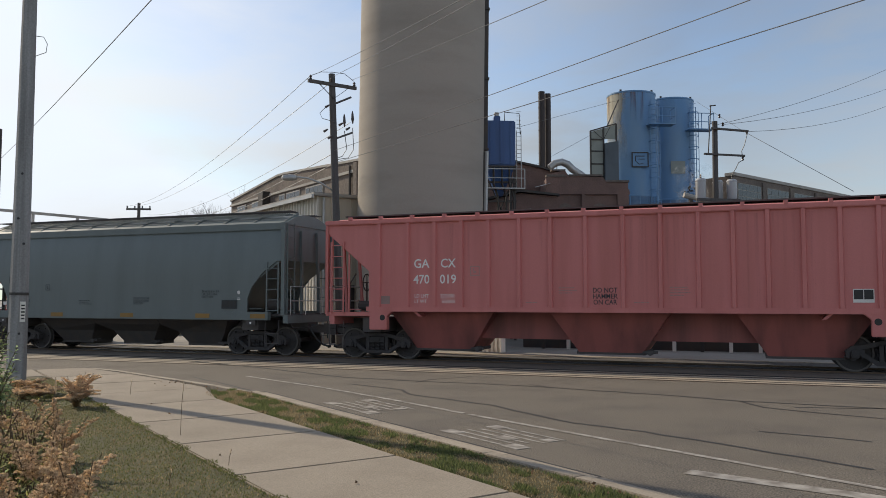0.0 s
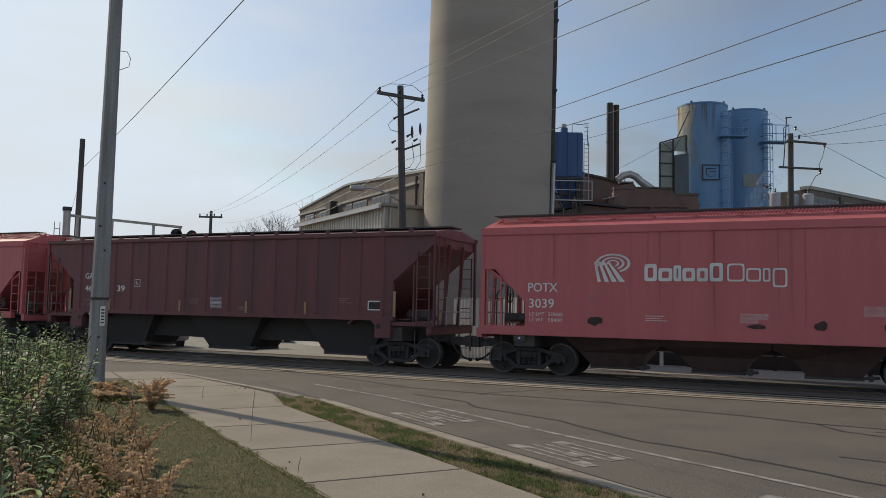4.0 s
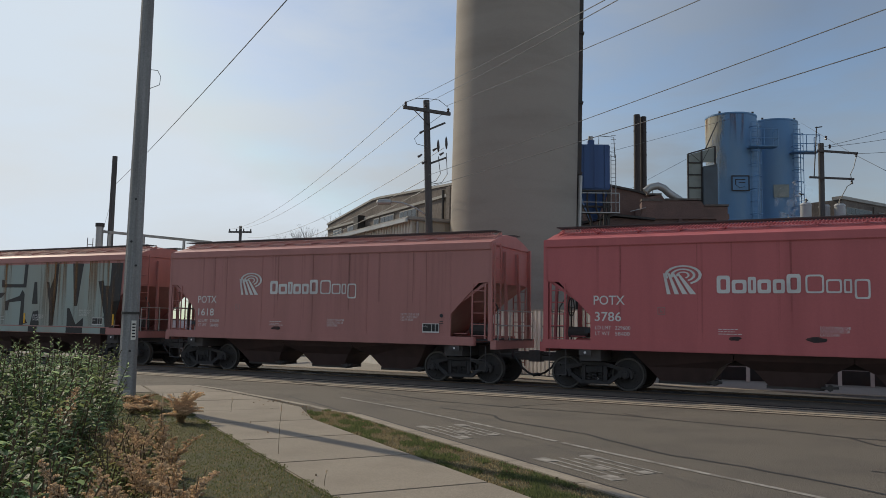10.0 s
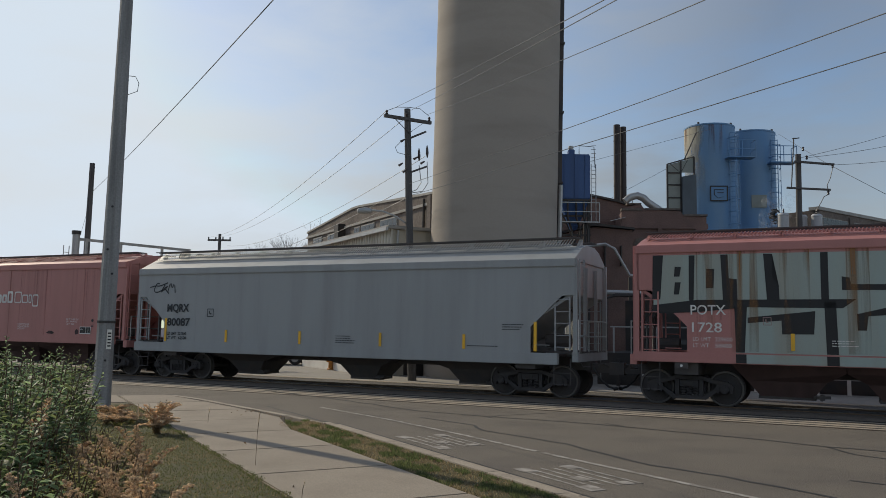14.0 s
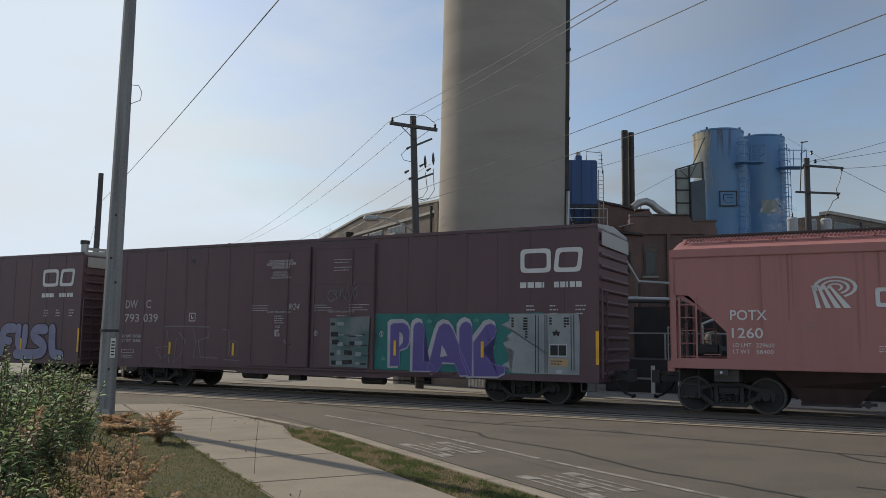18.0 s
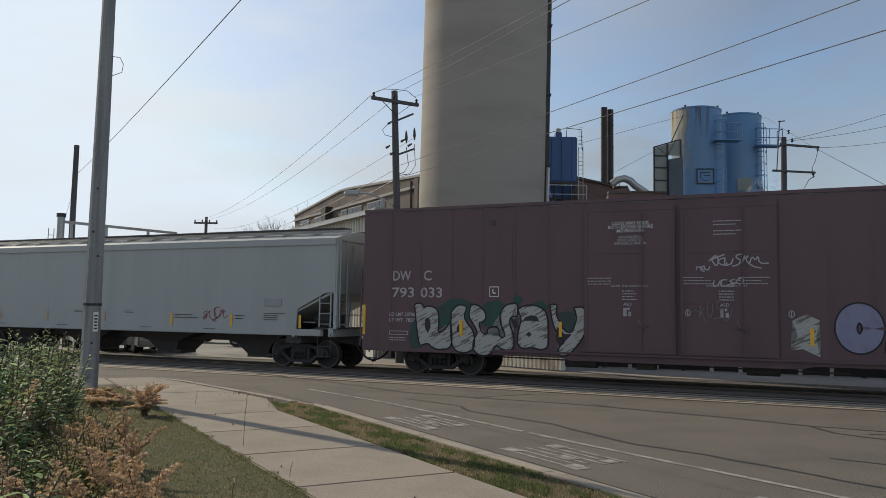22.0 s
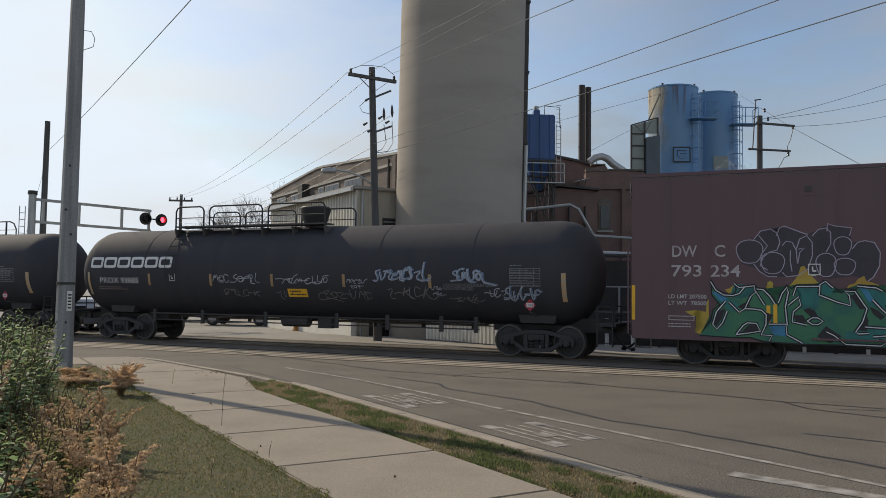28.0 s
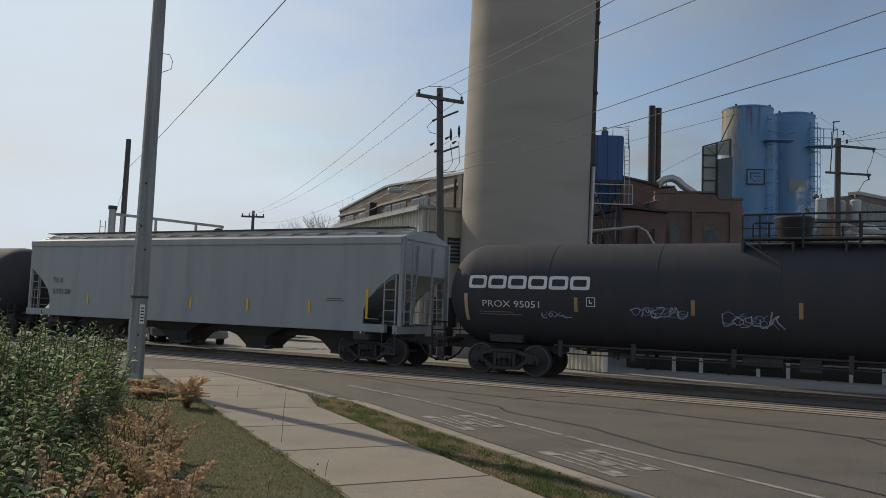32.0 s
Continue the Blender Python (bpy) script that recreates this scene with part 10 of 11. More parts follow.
# ---------------------------------------------------------------- plants
def leafy(name, low, high, dry=0.0, rough=0.55):
    m = bpy.data.materials.new(name)
    m.use_nodes = True
    n, l = m.node_tree.nodes, m.node_tree.links
    b = n["Principled BSDF"]
    b.inputs["Roughness"].default_value = rough
    b.inputs["Subsurface Weight"].default_value = 0.0
    b.inputs["Transmission Weight"].default_value = 0.0
    g, r = n.new("ShaderNodeNewGeometry"), n.new("ShaderNodeValToRGB")
    r.color_ramp.elements[0].color, r.color_ramp.elements[1].color = (*low, 1), (*high, 1)
    l.new(g.outputs["Random Per Island"], r.inputs["Fac"])
    l.new(r.outputs["Color"], b.inputs["Base Color"])
    t, add = n.new("ShaderNodeBsdfTranslucent"), n.new("ShaderNodeMixShader")
    gain = n.new("ShaderNodeVectorMath")        # light through a leaf is stronger than light off it
    gain.operation = "SCALE"
    gain.inputs["Scale"].default_value = 1.6
    l.new(r.outputs["Color"], gain.inputs[0])
    l.new(gain.outputs["Vector"], t.inputs["Color"])
    add.inputs["Fac"].default_value = 0.55
    l.new(b.outputs["BSDF"], add.inputs[1])
    l.new(t.outputs["BSDF"], add.inputs[2])
    l.new(add.outputs["Shader"], n["Material Output"].inputs["Surface"])
    return m


LEAF = leafy("shrub_leaf", (0.085, 0.13, 0.06), (0.3, 0.39, 0.2))
LEAF_YELLOW = leafy("turning_leaf", (0.13, 0.17, 0.05), (0.46, 0.4, 0.16))
LEAF_RED = leafy("red_leaf", (0.22, 0.06, 0.03), (0.42, 0.17, 0.08))
SEED = leafy("dry_seed_head", (0.38, 0.3, 0.21), (0.8, 0.68, 0.52), rough=0.8)
SEED_PALE = leafy("pale_seed_head", (0.45, 0.37, 0.27), (0.9, 0.78, 0.62), rough=0.8)
LITTER = leafy("dead_leaf", (0.1, 0.07, 0.045), (0.28, 0.19, 0.11), rough=0.8)
OLIVE = leafy("olive_leaf", (0.13, 0.17, 0.05), (0.46, 0.43, 0.16))
STEM = surface("plant_stem", (0.12, 0.08, 0.045), 0.8, grain=0.2)
GRASS = leafy("grass_blade", (0.046, 0.06, 0.02), (0.145, 0.148, 0.058), rough=0.7)
GRASS_DRY = leafy("dry_grass_blade", (0.11, 0.09, 0.052), (0.28, 0.225, 0.13), rough=0.7)
GRASS_FRESH = leafy("fresh_grass_blade", (0.04, 0.058, 0.022), (0.145, 0.16, 0.062), rough=0.6)


def leaf_mesh(places, length, width, rng, droop=0.3):
    """Many folded leaves; places: rows of position and outward direction."""
    vs, fs = [], []
    for p, d in places:
        d = Vector(d).normalized()
        s = d.cross(Vector((rng.uniform(-0.4, 0.4), rng.uniform(-0.4, 0.4), 1))).normalized()
        up = s.cross(d)
        L, W = length * rng.uniform(0.6, 1.25), width * rng.uniform(0.7, 1.2)
        k = len(vs)
        p = Vector(p)
        vs += [p, p + d * L * 0.45 + s * W - up * 0.1 * L, p + d * L - Vector((0, 0, droop * L)), p + d * L * 0.45 - s * W - up * 0.1 * L, p + d * L * 0.5 + up * 0.02]
        fs += [(k, k + 1, k + 4), (k + 1, k + 2, k + 4), (k + 2, k + 3, k + 4), (k + 3, k, k + 4)]
    return Shape().add(vs, fs)


def lance(places, length, width, rng):
    """Lance-shaped leaves, folded along the midrib and curving down to the tip; places: position, outward direction, size."""
    vs, fs = [], []
    for p, d, size in places:
        p, d = Vector(p), Vector(d).normalized()
        s = d.cross(Vector((rng.uniform(-0.3, 0.3), rng.uniform(-0.3, 0.3), 1))).normalized()
        up = s.cross(d)
        L, W, fall = length * size * rng.uniform(0.75, 1.2), width * size * rng.uniform(0.8, 1.15), rng.uniform(0.1, 0.45)
        k = len(vs)
        vs.append(p)
        for f, w, drop in ((0.32, 1.0, 0.06), (0.68, 0.72, 0.35)):
            c = p + d * L * f - Vector((0, 0, fall * L * drop))
            vs += [c + s * W * w + up * W * 0.35, c, c - s * W * w + up * W * 0.35]
        vs.append(p + d * L * 0.95 - Vector((0, 0, fall * L)))
        fs += [(k, k + 1, k + 2), (k, k + 2, k + 3), (k + 1, k + 4, k + 5, k + 2), (k + 2, k + 5, k + 6, k + 3), (k + 4, k + 7, k + 5), (k + 5, k + 7, k + 6)]
    return Shape().add(vs, fs)


def shrub(x, y, h, w, seed, stems, material, label, length=0.12, gap=0.026, slim=0.2):
    """Upright leafy stems in a clump, each set with arching leaves."""
    rng = random.Random(seed)
    sh = thing("shrub", label, "shrub", pose(x, y, 0.02), "shrubs")
    st, places = Shape(), []
    for i in range(stems):
        a, out_ = rng.uniform(0, 6.283), w * math.sqrt(rng.uniform(0.02, 1))
        bx, by = math.cos(a) * out_ * 0.55, math.sin(a) * out_ * 0.55
        tall = h * rng.uniform(0.68, 1.04) * (1 - 0.16 * (out_ / w) ** 2)
        lean = (math.cos(a) * out_ * 0.55 + rng.uniform(-0.16, 0.16), math.sin(a) * out_ * 0.55 + rng.uniform(-0.16, 0.16))
        at_ = lambda k: (bx + lean[0] * k ** 1.6, by + lean[1] * k ** 1.6, tall * k)
        st.pipe([at_(k / 5) for k in range(6)], 0.006, 4)
        turn, n_ = rng.uniform(0, 6.283), int(tall * 0.85 / gap)
        for j in range(n_):
            k = 0.15 + 0.85 * j / n_
            turn += 2.4 + rng.uniform(-0.3, 0.3)
            rise = rng.uniform(0.15, 0.65) + 0.9 * max(0.0, k - 0.85) / 0.15
            places.append((at_(k), (math.cos(turn), math.sin(turn), rise), (1.0 if k < 0.8 else 1.25 - 0.75 * (k - 0.8) / 0.2 - 0.25) * (0.75 if k < 0.35 else 1)))
    part("stem_tangle", st, STEM, sh)["kind"] = "stuff"
    part("foliage", lance(places, length, length * slim, rng), material, sh)["kind"] = "stuff"
    return sh


def dry_plant(x, y, h, seed, spread=0.2, label="dry goldenrod with feathery tan seed plumes", stems=7, plume=0.3, material=None, short=0.72):
    """Slender stalks that end in a cone of arching, one-sided sprays of seed fluff."""
    rng = random.Random(seed)
    pl = thing("dry_weed", label, "weed", pose(x, y, 0.02), "dry weeds")
    st, fluff, low = Shape(), [], []
    for i in range(stems):
        a, out_ = rng.uniform(0, 6.283), spread * math.sqrt(rng.uniform(0.02, 1))
        tall = h * rng.uniform(short, 1.04)
        bend = (math.cos(a) * out_, math.sin(a) * out_)
        at_ = lambda k: Vector((bend[0] * (0.35 * k + 0.65 * k ** 2), bend[1] * (0.35 * k + 0.65 * k ** 2), tall * k))
        st.pipe([at_(k / 5) for k in range(6)], 0.004, 4)
        deep, turn = min(plume, tall * 0.6) * rng.uniform(0.8, 1.15), rng.uniform(0, 6.283)
        sprays, nod = 30, Vector((math.cos(a), math.sin(a), 0)) * 0.09
        for j in range(sprays):
            f = j / (sprays - 1)            # 0 at the foot of the plume, 1 at its tip
            base = at_(1 - deep / tall * (1 - f)) + nod * f ** 2 - Vector((0, 0, 0.05 * f ** 3))
            turn += 2.4
            reach = (0.062 * (1 - f) ** 0.6 + 0.014) * rng.uniform(0.6, 1.35)
            way_ = Vector((math.cos(turn), math.sin(turn), 0))
            arc = [base + way_ * reach * q + Vector((0, 0, reach * (1.5 * q - 0.9 * q * q))) for q in (0, 0.35, 0.7, 1.0)]
            st.pipe(arc, 0.0012, 3)
            for q in range(9):
                g = 0.2 + 0.8 * q / 8
                p = base + way_ * reach * g + Vector((0, 0, reach * (1.5 * g - 0.9 * g * g) + 0.004))
                for _ in range(2):
                    fluff.append((p + Vector((rng.uniform(-0.006, 0.006), rng.uniform(-0.006, 0.006), 0)), (rng.uniform(-0.8, 0.8), rng.uniform(-0.8, 0.8), rng.uniform(0.2, 1.2)), 1.0))
        for j in range(int(tall * 60)):
            k = rng.uniform(0.08, 1 - 0.8 * deep / tall)
            b = rng.uniform(0, 6.283)
            low.append((at_(k), (math.cos(b), math.sin(b), rng.uniform(-0.7, 0.4)), rng.uniform(0.6, 1.1)))
    part("stalk_tangle", st, STEM, pl)["kind"] = "stuff"
    part("seed_plume", leaf_mesh([(p, d) for p, d, _ in fluff], 0.015, 0.0034, rng, 0.0), material or SEED, pl)["kind"] = "stuff"
    part("withered_foliage", lance(low, 0.085, 0.0075, rng), (WITHERED, OLIVE)[seed % 2], pl)["kind"] = "stuff"
    return pl


WITHERED = leafy("withered_leaf", (0.14, 0.1, 0.055), (0.36, 0.27, 0.15), rough=0.8)
LEAF_DEEP = leafy("undergrowth_leaf", (0.05, 0.075, 0.03), (0.16, 0.19, 0.08))
SHRUBS = ((-7.1, 10.75, 1.64, 0.5), (-6.71, 10.77, 1.64, 0.5), (-6.25, 10.78, 1.65, 0.5), (-6.09, 11.29, 1.62, 0.5), (-5.69, 11.3, 1.65, 0.45), (-5.66, 11.8, 1.61, 0.4), (-6.01, 12.99, 1.17, 0.28), (-5.31, 8.31, 1.59, 0.45), (-5.07, 8.32, 1.57, 0.45), (-4.94, 8.63, 1.53, 0.45), (-4.71, 8.83, 1.54, 0.4), (-4.67, 9.33, 1.34, 0.35), (-5.12, 10.82, 0.89, 0.3), (-4.42, 6.84, 1.41, 0.4), (-4.13, 6.85, 1.36, 0.4), (-3.97, 7.06, 1.2, 0.36), (-3.93, 7.46, 1.08, 0.32), (-4.06, 8.05, 0.86, 0.26))
SHRUBS += ((-3.58, 5.47, 1.23, 0.35), (-3.38, 5.48, 1.21, 0.35), (-3.19, 5.48, 1.11, 0.32), (-3.12, 5.69, 0.97, 0.28), (-3.19, 6.08, 0.8, 0.22), (-2.88, 4.49, 1.09, 0.3), (-2.75, 4.5, 1.06, 0.3), (-2.56, 4.5, 0.99, 0.26), (-2.59, 4.8, 0.85, 0.2), (-2.88, 6.29, 0.61, 0.15), (-3.15, 7.28, 0.61, 0.15), (-5.02, 10.32, 1.44, 0.35), (-5.32, 11.31, 1.13, 0.3), (-4.25, 8.65, 1.07, 0.3), (-4.15, 8.05, 1.29, 0.35), (-4.3, 9.05, 0.78, 0.22), (-6.01, 13.29, 0.59, 0.2))
for i, (x, y, h, w) in enumerate(SHRUBS):
    shrub(x, y, h, w * 1.15, 100 + i, 6 + int(26 * w), (LEAF, LEAF, LEAF_DEEP)[i % 3], "tall green shrub of upright stems with lance-shaped leaves", 0.17 if h > 0.9 else 0.14, 0.03, 0.19)
for i, (x, y, h, w) in enumerate(((-4.3, 8.85, 0.77, 0.25), (-4.31, 9.35, 0.69, 0.25), (-3.89, 8.86, 0.7, 0.25), (-3.74, 8.87, 0.66, 0.22), (-3.62, 7.67, 0.77, 0.25), (-3.34, 7.48, 0.73, 0.25), (-3.45, 6.87, 0.82, 0.25), (-3.03, 5.89, 0.83, 0.22), (-3.28, 8.08, 0.66, 0.2), (-3.3, 6.88, 0.72, 0.22), (-4.47, 10.34, 0.62, 0.25), (-4.87, 10.83, 0.59, 0.25), (-3.86, 8.06, 0.78, 0.22), (-3.07, 7.29, 0.74, 0.2), (-3.09, 6.69, 0.75, 0.2))):
    shrub(x, y, h, w, 200 + i, 11, (OLIVE, LEAF_YELLOW)[i % 2], "goldenrod with narrow leaves turning yellow", 0.09, 0.018, 0.12)
shrub(-4.97, 10.23, 1.24, 0.2, 300, 8, LEAF_RED, "shrub with dull red autumn leaves", 0.085)
shrub(-3.72, 7.07, 0.72, 0.12, 301, 4, LEAF_RED, "small shrub with dull red leaves", 0.07)
for i, (x, y, h, w) in enumerate(((-3.61, 9.37, 0.64, 0.2), (-3.5, 8.67, 0.64, 0.2), (-3.38, 8.08, 0.69, 0.2), (-3.4, 7.68, 0.68, 0.2), (-3.17, 7.38, 0.67, 0.2), (-3.2, 8.48, 0.57, 0.2), (-2.74, 6.9, 0.68, 0.2), (-2.47, 6.11, 0.75, 0.18), (-2.28, 5.91, 0.72, 0.2), (-2.22, 6.12, 0.67, 0.2), (-2.37, 5.61, 0.7, 0.16), (-1.96, 5.52, 0.7, 0.18), (-2.43, 5.51, 0.7, 0.14), (-2.06, 5.12, 0.78, 0.18), (-2.65, 5.1, 0.8, 0.14), (-2.66, 5.3, 0.79, 0.14), (-2.64, 4.9, 0.79, 0.14), (-3.87, 8.46, 0.6, 0.15), (-3.89, 7.66, 1.01, 0.12))):
    dry_plant(x, y, h * 1.08, 400 + i, w * 1.3, stems=(3, 2, 4)[i % 3], plume=0.36)
dry_plant(-4.95, 13.83, 0.58, 420, 0.3, "bushy dry seed head beside the pavement", 30, 0.3, SEED_PALE, 0.3)
for i, (x, y, h) in enumerate(((-6.68, 15.67, 0.3), (-6.44, 15.58, 0.32), (-6.18, 15.39, 0.26), (-5.89, 15.1, 0.24), (-6.3, 14.98, 0.2), (-5.99, 14.79, 0.2))):
    dry_plant(x, y, h, 430 + i, 0.3, "low withered weeds at the foot of the pole", 8, 0.14)
rng = random.Random(55)
for i in range(34):
    f = rng.random()
    x, y, h = -2.3 - 2.2 * f + rng.uniform(-0.4, 0.3), 5.0 + 4.5 * f + rng.uniform(-0.2, 0.2), rng.uniform(0.19, 0.42)
    shrub(x, y, h, 0.3, 500 + i, 9, (LEAF_DEEP, LEAF_DEEP, OLIVE)[i % 3], "low dark weeds between the taller plants", 0.08, 0.022, 0.2)
STALKS = ((-2.53, 10.68, 0.7), (-4.54, 15.37, 0.3), (-1.57, 8.7, 0.2), (-1.94, 7.74, 0.2))
stick = thing("dry_stalk", "single tall dry seed stalk beside the pavement", "weed", pose(-5.13, 13.42, 0))
part("stalk", Shape().pipe([(0, 0, 0), (-0.01, 0, 0.3), (0.0, 0, 0.55)], 0.006, 5), STEM, stick)
part("seed_spike", Shape().lathe([(0.002, 0.3), (0.016, 0.35), (0.014, 0.5), (0.002, 0.56)], 7), SEED, stick)

for x, y, h in STALKS:
    stalk = thing("dry_stalk", "thin dry grass stalk standing in the lawn", "weed", pose(x, y, 0.02))
    part("stalk", Shape().pipe([(0, 0, 0), (0.01, 0, h * 0.6), (0.03, 0, h)], 0.0035, 4), STEM, stalk)
    part("seed_spike", Shape().lathe([(0.001, 0), (0.006, h * 0.06), (0.005, h * 0.16), (0.001, h * 0.22)], 6), SEED, stalk, at=pose(0.022, 0, h * 0.8, 0, 3, 0))


def blades(name, label, count, area, seed, height, material, inside, z):
    """A sheet of loose grass blades over a stretch of the street's side."""
    rs = np.random.RandomState(seed)
    (p0, p1), (q0, q1) = area
    pq = np.column_stack([rs.uniform(p0, p1, count), rs.uniform(q0, q1, count)])
    pq = pq[inside(pq[:, 0], pq[:, 1])]
    n = len(pq)
    sd = np.array([SD.x, SD.y])
    sn = np.array([-SD.y, SD.x])
    xy = pq[:, :1] * sd + pq[:, 1:] * sn
    a = rs.uniform(0, 6.283, n)
    h = height * rs.uniform(0.5, 1.3, n)
    w = rs.uniform(0.004, 0.008, n)
    lean = rs.uniform(0, 0.9, n) * h
    b = rs.uniform(0, 6.283, n)
    base = np.column_stack([xy, np.full(n, z)])
    off = np.column_stack([np.cos(a) * w, np.sin(a) * w, np.zeros(n)])
    tip = base + np.column_stack([np.cos(b) * lean, np.sin(b) * lean, h])
    v = np.stack([base - off, base + off, tip], 1).reshape(-1, 3)
    me = bpy.data.meshes.new(name)
    me.from_pydata(v.tolist(), [], np.arange(3 * n).reshape(-1, 3).tolist())
    me.materials.append(material)
    return tagged(new(name, me), label, "grass", kind="stuff")


def clumps(p, q):
    """Uneven growth along the verge."""
    return np.sin(p * 2.3 + q * 5) + np.sin(p * 4.7 - q * 7.1) + 0.8 * np.sin(p * 9.3 + q * 13) + 0.5 * np.sin(q * 21 + p * 3)


blades("lawn_grass", "short uneven green lawn grass", 110000, ((-20, -5), (-3.5, 2.85)), 1, 0.02, GRASS, lambda p, q: q < 2.78, 0.028)
blades("dry_lawn_grass", "straw-coloured dry blades in the lawn", 80000, ((-20, -5), (-3.5, 2.9)), 2, 0.019, GRASS_DRY, lambda p, q: (q < 2.87) & (0.6 * clumps(p * 0.55, q * 0.4) + np.sin(p * 1.3) + 1.1 * (q - 1.35) > -0.3), 0.028)
blades("pavement_edge_grass", "grass creeping over the edge of the pavement", 7000, ((-19, -5), (2.68, 2.9)), 7, 0.022, GRASS, lambda p, q: q < 2.76 + 0.035 * clumps(p * 1.4, q * 0.2), 0.05)
blades("verge_grass", "bright green tufts of rough grass on the verge", 42000, ((-15.5, -5), (4.55, 5.43)), 3, 0.042, GRASS_FRESH, lambda p, q: (q > 4.6 + np.clip(-14.2 - p, 0, 2) * 0.25) & (clumps(p, q) > 0.1), 0.034)
blades("dry_verge_grass", "dry blades on the verge", 24000, ((-15.3, -5), (4.58, 5.45)), 4, 0.026, GRASS_DRY, lambda p, q: (q > 4.6) & (clumps(p, q) < 0.6), 0.034)
rng = random.Random(5)
litter = []
for i in range(110):
    p = rng.uniform(-17.5, -5)
    edge_q = 5.4 if p > -15 else 5.4 - 0.2 * (-15 - p)
    q = edge_q - abs(rng.gauss(0, 0.3)) if rng.random() < 0.96 else rng.uniform(2.6, 4.7)
    x, y = street_xy(p, q)
    litter.append(((x, y, 0.066), (rng.uniform(-1, 1), rng.uniform(-1, 1), 0.15)))
tagged(part("leaf_litter", leaf_mesh(litter, 0.045, 0.014, rng, 0.0), LITTER), "scattered dead leaves by the kerb", "leaves", kind="stuff")


# bare trees far down the street
def bare_tree(x, y, h, seed):
    rng = random.Random(seed)
    t = thing("bare_tree", "distant leafless tree with fine twigs", "tree", pose(x, y, 0))
    trunk, twigs = Shape().rod((0, 0, -0.1), (0, 0, h * 0.4), 0.22, 0.15, 8), Shape()

    def grow(p, d, length, r, depth):
        q = p + d * length
        (trunk if depth < 2 else twigs).rod(p, q, r, r * 0.65, 5)
        if depth < 5:
            for _ in range(3 if depth < 4 else 2):
                e = (d + Vector((rng.uniform(-0.7, 0.7), rng.uniform(-0.7, 0.7), rng.uniform(-0.1, 0.5)))).normalized()
                grow(q, e, length * rng.uniform(0.6, 0.85), r * 0.6, depth + 1)

    for _ in range(4):
        d = Vector((rng.uniform(-0.6, 0.6), rng.uniform(-0.6, 0.6), 1)).normalized()
        grow(Vector((0, 0, h * rng.uniform(0.25, 0.4))), d, h * 0.2, 0.1, 0)
    part("trunk", trunk, WOOD_POLE, t)
    part("twig_tangle", twigs, WOOD_POLE, t)["kind"] = "stuff"


bare_tree(-20.5, 92, 11.5, 7)
bare_tree(-17.6, 93, 14.0, 8)


# ---------------------------------------------------------------- waiting cars, hydrant
def vehicle(x, y, turn, paint_, label, pickup=False):
    """A car seen from its front; local -y is the way it faces."""
    v = thing("car", label, "car", pose(x, y, -0.1, 0, 0, turn), "cars waiting at the crossing")
    w = 0.95 if pickup else 0.88
    hood, roof = (1.15, 1.85) if pickup else (0.95, 1.45)
    L = 5.4 if pickup else 4.5
    body = [(0, 0.35), (0.02, hood - 0.25), (0.15, hood - 0.08), (1.25, hood), (L - 0.2, hood + 0.05), (L, hood - 0.1), (L, 0.4)]
    part("body", Shape().prism([(p[0], p[1]) for p in body], -w, w, "x").mesh("body", False, 0.06), paint_, v)
    cab = [(1.2, hood), (1.85, roof - 0.04), (2.2, roof), (3.2 if pickup else 3.6, roof - 0.02), (3.5 if pickup else 4.3, hood)]
    part("cabin", Shape().prism(cab, -w + 0.14, w - 0.14, "x").mesh("cabin", False, 0.05), paint_, v)
    part("windscreen", Shape().add([(-w + 0.2, 1.3, hood + 0.04), (w - 0.2, 1.3, hood + 0.04), (w - 0.26, 1.82, roof - 0.09), (-w + 0.26, 1.82, roof - 0.09)], [(0, 1, 2, 3)]), DARK_GLASS, v)
    part("bumper", Shape().box(-w, w, -0.1, 0.06, 0.38, 0.62), GALV if pickup else paint_, v, bevel=0.04)
    part("grille", Shape().box(-0.5, 0.5, -0.02, 0.03, 0.66, hood - 0.22), BLACK, v)
    for s in (-1, 1):
        part("headlight", Shape().box(min(s * 0.55, s * 0.88), max(s * 0.55, s * 0.88), -0.02, 0.08, 0.68, hood - 0.24), WHITE_WALL, v, bevel=0.03)
        part("mirror", Shape().box(min(s * w, s * (w + 0.2)), max(s * w, s * (w + 0.2)), 1.4, 1.5, hood, hood + 0.2), BLACK, v)
        for yy in (0.85, L - 1.0):
            wl_ = part("wheel", Shape().rod((s * (w - 0.2), yy, 0.36), (s * w, yy, 0.36), 0.36, seg=18), BLACK, v)
            part("rim", Shape().rod((s * w, yy, 0.36), (s * (w + 0.01), yy, 0.36), 0.22, seg=14), GALV, wl_)
    return v


CAR_WHITE = surface("car_white", (0.6, 0.6, 0.6), 0.3, coat=0.5, grain=0.02, bump=0)
CAR_SILVER = surface("car_silver", (0.35, 0.37, 0.4), 0.3, 0.3, coat=0.5, grain=0.02, bump=0)
CAR_DARK = surface("car_dark", (0.06, 0.065, 0.075), 0.3, coat=0.5, grain=0.02, bump=0)
vehicle(-11.8, 34.85, 34, CAR_WHITE, "white pickup truck waiting at the crossing", True)
vehicle(-13.7, 35.9, 32, CAR_SILVER, "silver car waiting behind the crossing")
vehicle(-15.5, 37.2, 30, CAR_WHITE, "white car queued behind the crossing")
vehicle(-7.4, 44.9, 82, CAR_SILVER, "pale parked car beyond the tracks")
vehicle(-11.0, 49.2, 78, CAR_DARK, "dark parked car beyond the tracks")

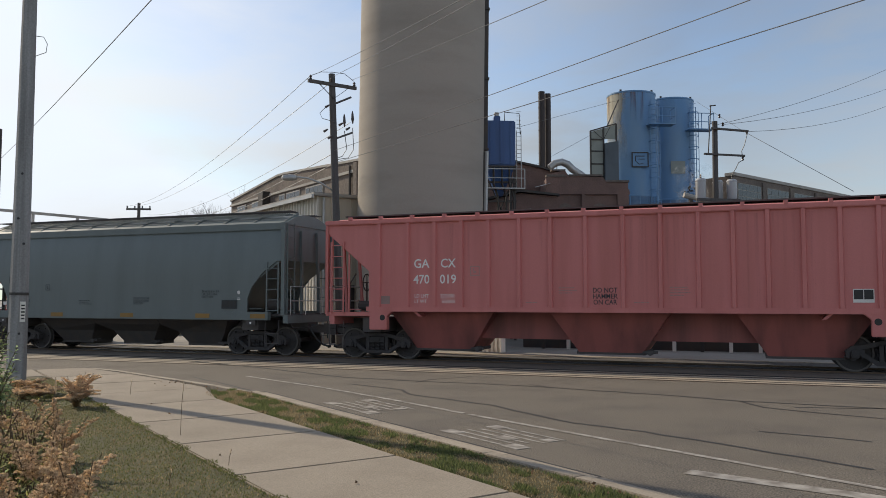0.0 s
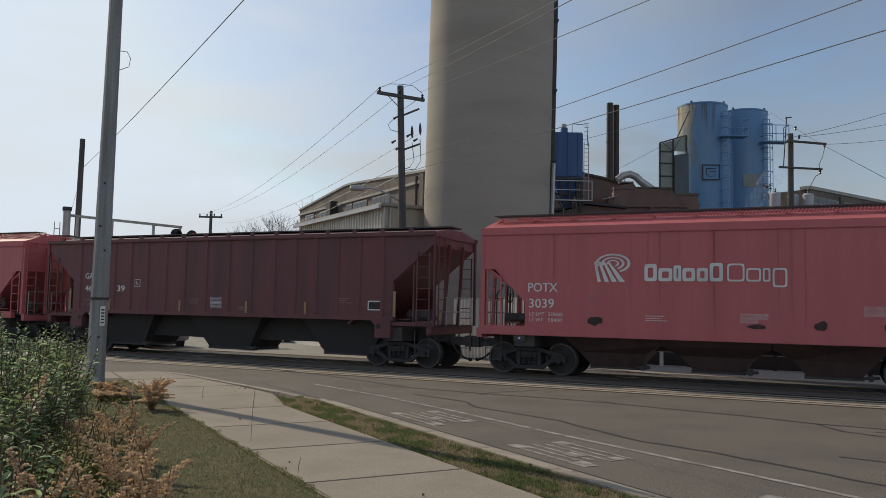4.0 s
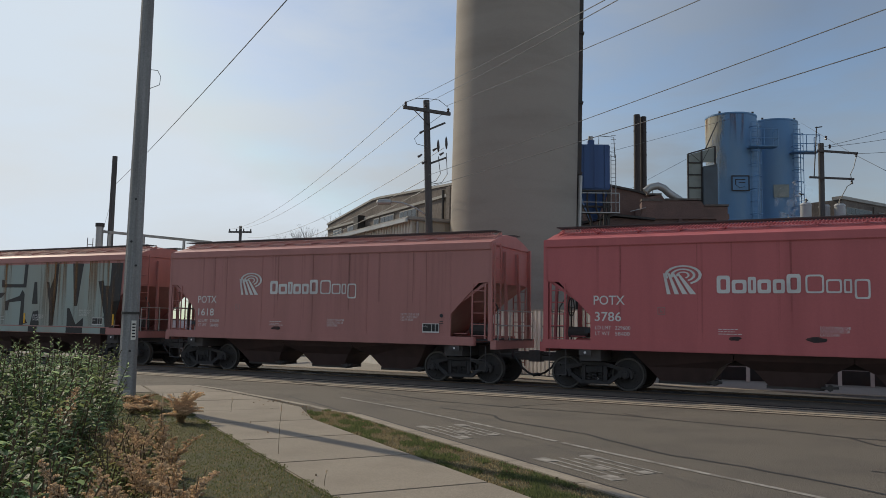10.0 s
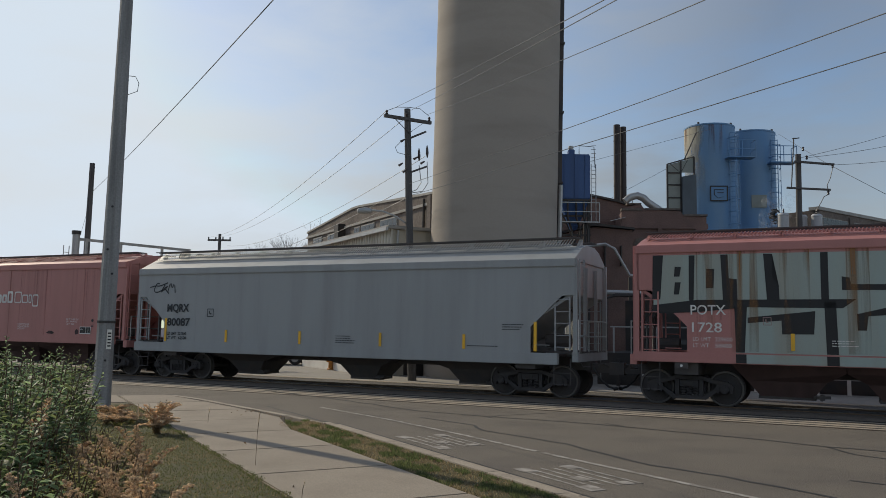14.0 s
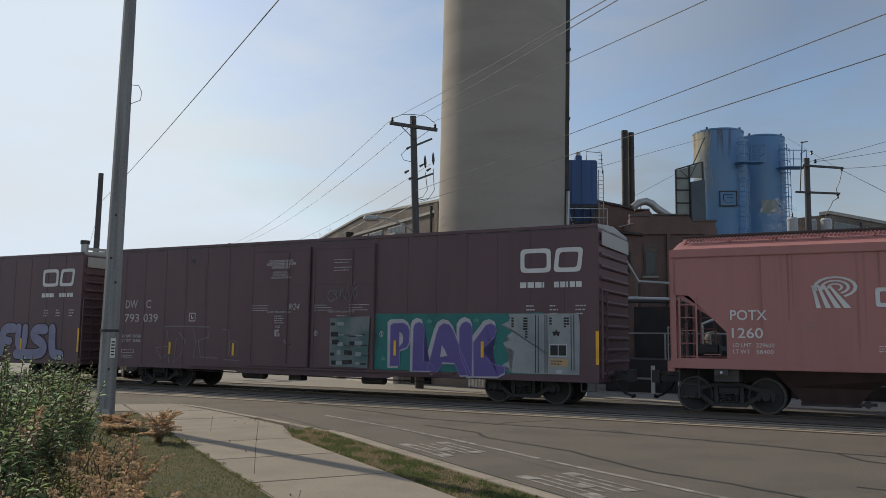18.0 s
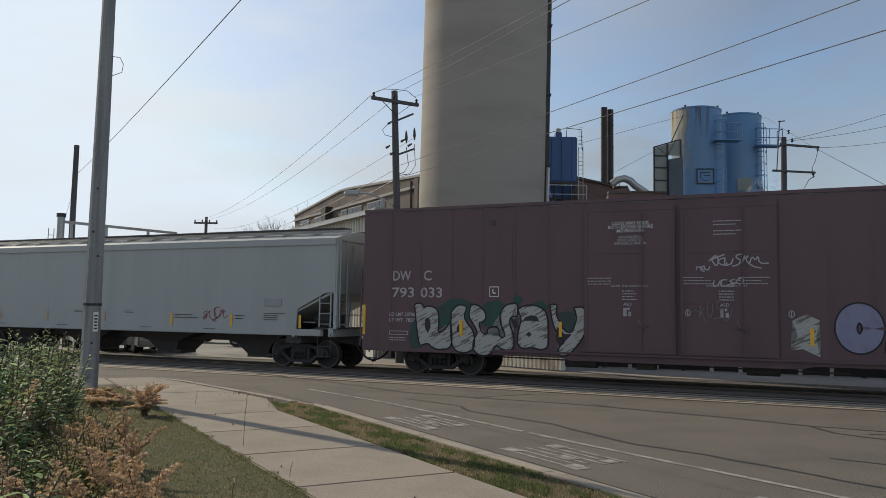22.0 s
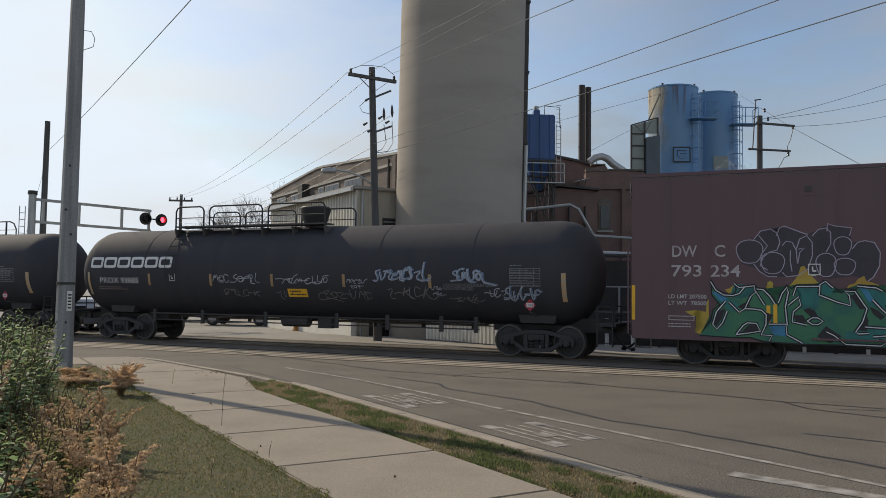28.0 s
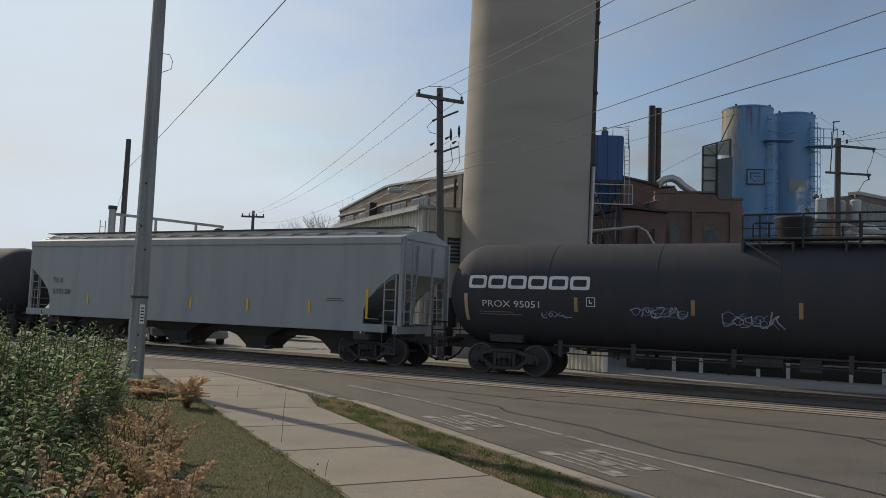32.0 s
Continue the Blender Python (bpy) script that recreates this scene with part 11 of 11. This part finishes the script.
hyd = thing("hydrant", "orange-yellow fire hydrant beside the store", "hydrant", pose(-5.74, 39.5, -0.1))
part("barrel", Shape().lathe([(0.16, 0), (0.16, 0.06), (0.11, 0.08), (0.11, 0.5), (0.14, 0.52), (0.14, 0.56), (0.09, 0.66), (0.03, 0.72), (0, 0.74)], 16), HYDRANT, hyd, smooth=True)
part("outlet", Shape().rod((-0.2, 0, 0.42), (0.2, 0, 0.42), 0.06, seg=10), HYDRANT, hyd)
part("outlet", Shape().rod((0, -0.2, 0.38), (0, 0, 0.38), 0.075, seg=10), HYDRANT, hyd)


# ---------------------------------------------------------------- steam at the foot of the tanks
def vapour():
    m = bpy.data.materials.new("steam")
    m.use_nodes = True
    n, l = m.node_tree.nodes, m.node_tree.links
    n.remove(n["Principled BSDF"])
    d, t, mx = n.new("ShaderNodeBsdfDiffuse"), n.new("ShaderNodeBsdfTransparent"), n.new("ShaderNodeMixShader")
    d.inputs["Color"].default_value = (0.85, 0.86, 0.88, 1)
    tc, nz, mr = n.new("ShaderNodeTexCoord"), n.new("ShaderNodeTexNoise"), n.new("ShaderNodeMapRange")
    nz.inputs["Scale"].default_value, nz.inputs["Detail"].default_value = 3.5, 6
    mr.inputs["From Min"].default_value, mr.inputs["From Max"].default_value, mr.inputs["To Max"].default_value = 0.45, 0.75, 0.13
    l.new(tc.outputs["Object"], nz.inputs["Vector"])
    l.new(nz.outputs["Fac"], mr.inputs["Value"])
    l.new(mr.outputs["Result"], mx.inputs["Fac"])
    l.new(t.outputs["BSDF"], mx.inputs[1])
    l.new(d.outputs["BSDF"], mx.inputs[2])
    l.new(mx.outputs["Shader"], n["Material Output"].inputs["Surface"])
    return m


STEAM = vapour()
plume = thing("steam_plume", "thin white steam drifting beside the tanks", "steam", pose(13.15, 33.9, 5.0))
PUFFS = []
rng = random.Random(21)
for i in range(14):
    s = Shape()
    r = rng.uniform(0.2, 0.45) * (0.7 + 0.05 * i)
    bumps = [(rng.uniform(1, 4), rng.uniform(0, 6.28), rng.uniform(2, 5)) for _ in range(3)]
    for ring in range(9):
        th = math.pi * ring / 8
        for k in range(12):
            ph = 2 * math.pi * k / 12
            q = r * (1 + 0.16 * sum(math.sin(a * ph + b) * math.sin(c * th) for a, b, c in ((round(u), v, w) for u, v, w in bumps)))
            s.v.append((q * math.sin(th) * math.cos(ph), q * math.sin(th) * math.sin(ph), q * 1.2 * math.cos(th)))
    s.f = [(j * 12 + k, j * 12 + (k + 1) % 12, (j + 1) * 12 + (k + 1) % 12, (j + 1) * 12 + k) for j in range(8) for k in range(12)]
    puff = part("puff", s, STEAM, plume, smooth=True)
    PUFFS.append((puff, 0.3 * math.sin(i * 1.7) + 0.05 * i, -0.2 * math.cos(i * 2.1), 0.2 * i, rng.uniform(0, 6.28), rng.uniform(0.7, 1.1)))

# ---------------------------------------------------------------- what moves
def way(t):
    return float(np.interp(t, [r[0] for r in RUN], [r[1] for r in RUN]))


def motions():
    for car, middle in CARS:
        walk(car, [(t, TRACK @ pose(s + middle, 0, 0)) for t, s in RUN])
    first = SPINNERS[0]
    walk(first, [(k / 15, pose(0, 0, 0, 0, math.degrees(way(k / 15) / 0.457), 0)) for k in range(481)])
    for w in SPINNERS[1:]:
        w.rotation_mode = "QUATERNION"
        d = w.animation_data_create()
        d.action = first.animation_data.action
        d.action_slot = first.animation_data.action_slot
    for puff, x, y, z, phase, speed in PUFFS:
        walk(puff, [(t, pose(x + 0.16 * math.sin(speed * t + phase), y + 0.1 * math.cos(speed * t + phase), z + 0.22 * math.sin(0.8 * speed * t + 2 * phase), 0, 0, 4 * t)) for t in range(0, 33, 1)])


motions()
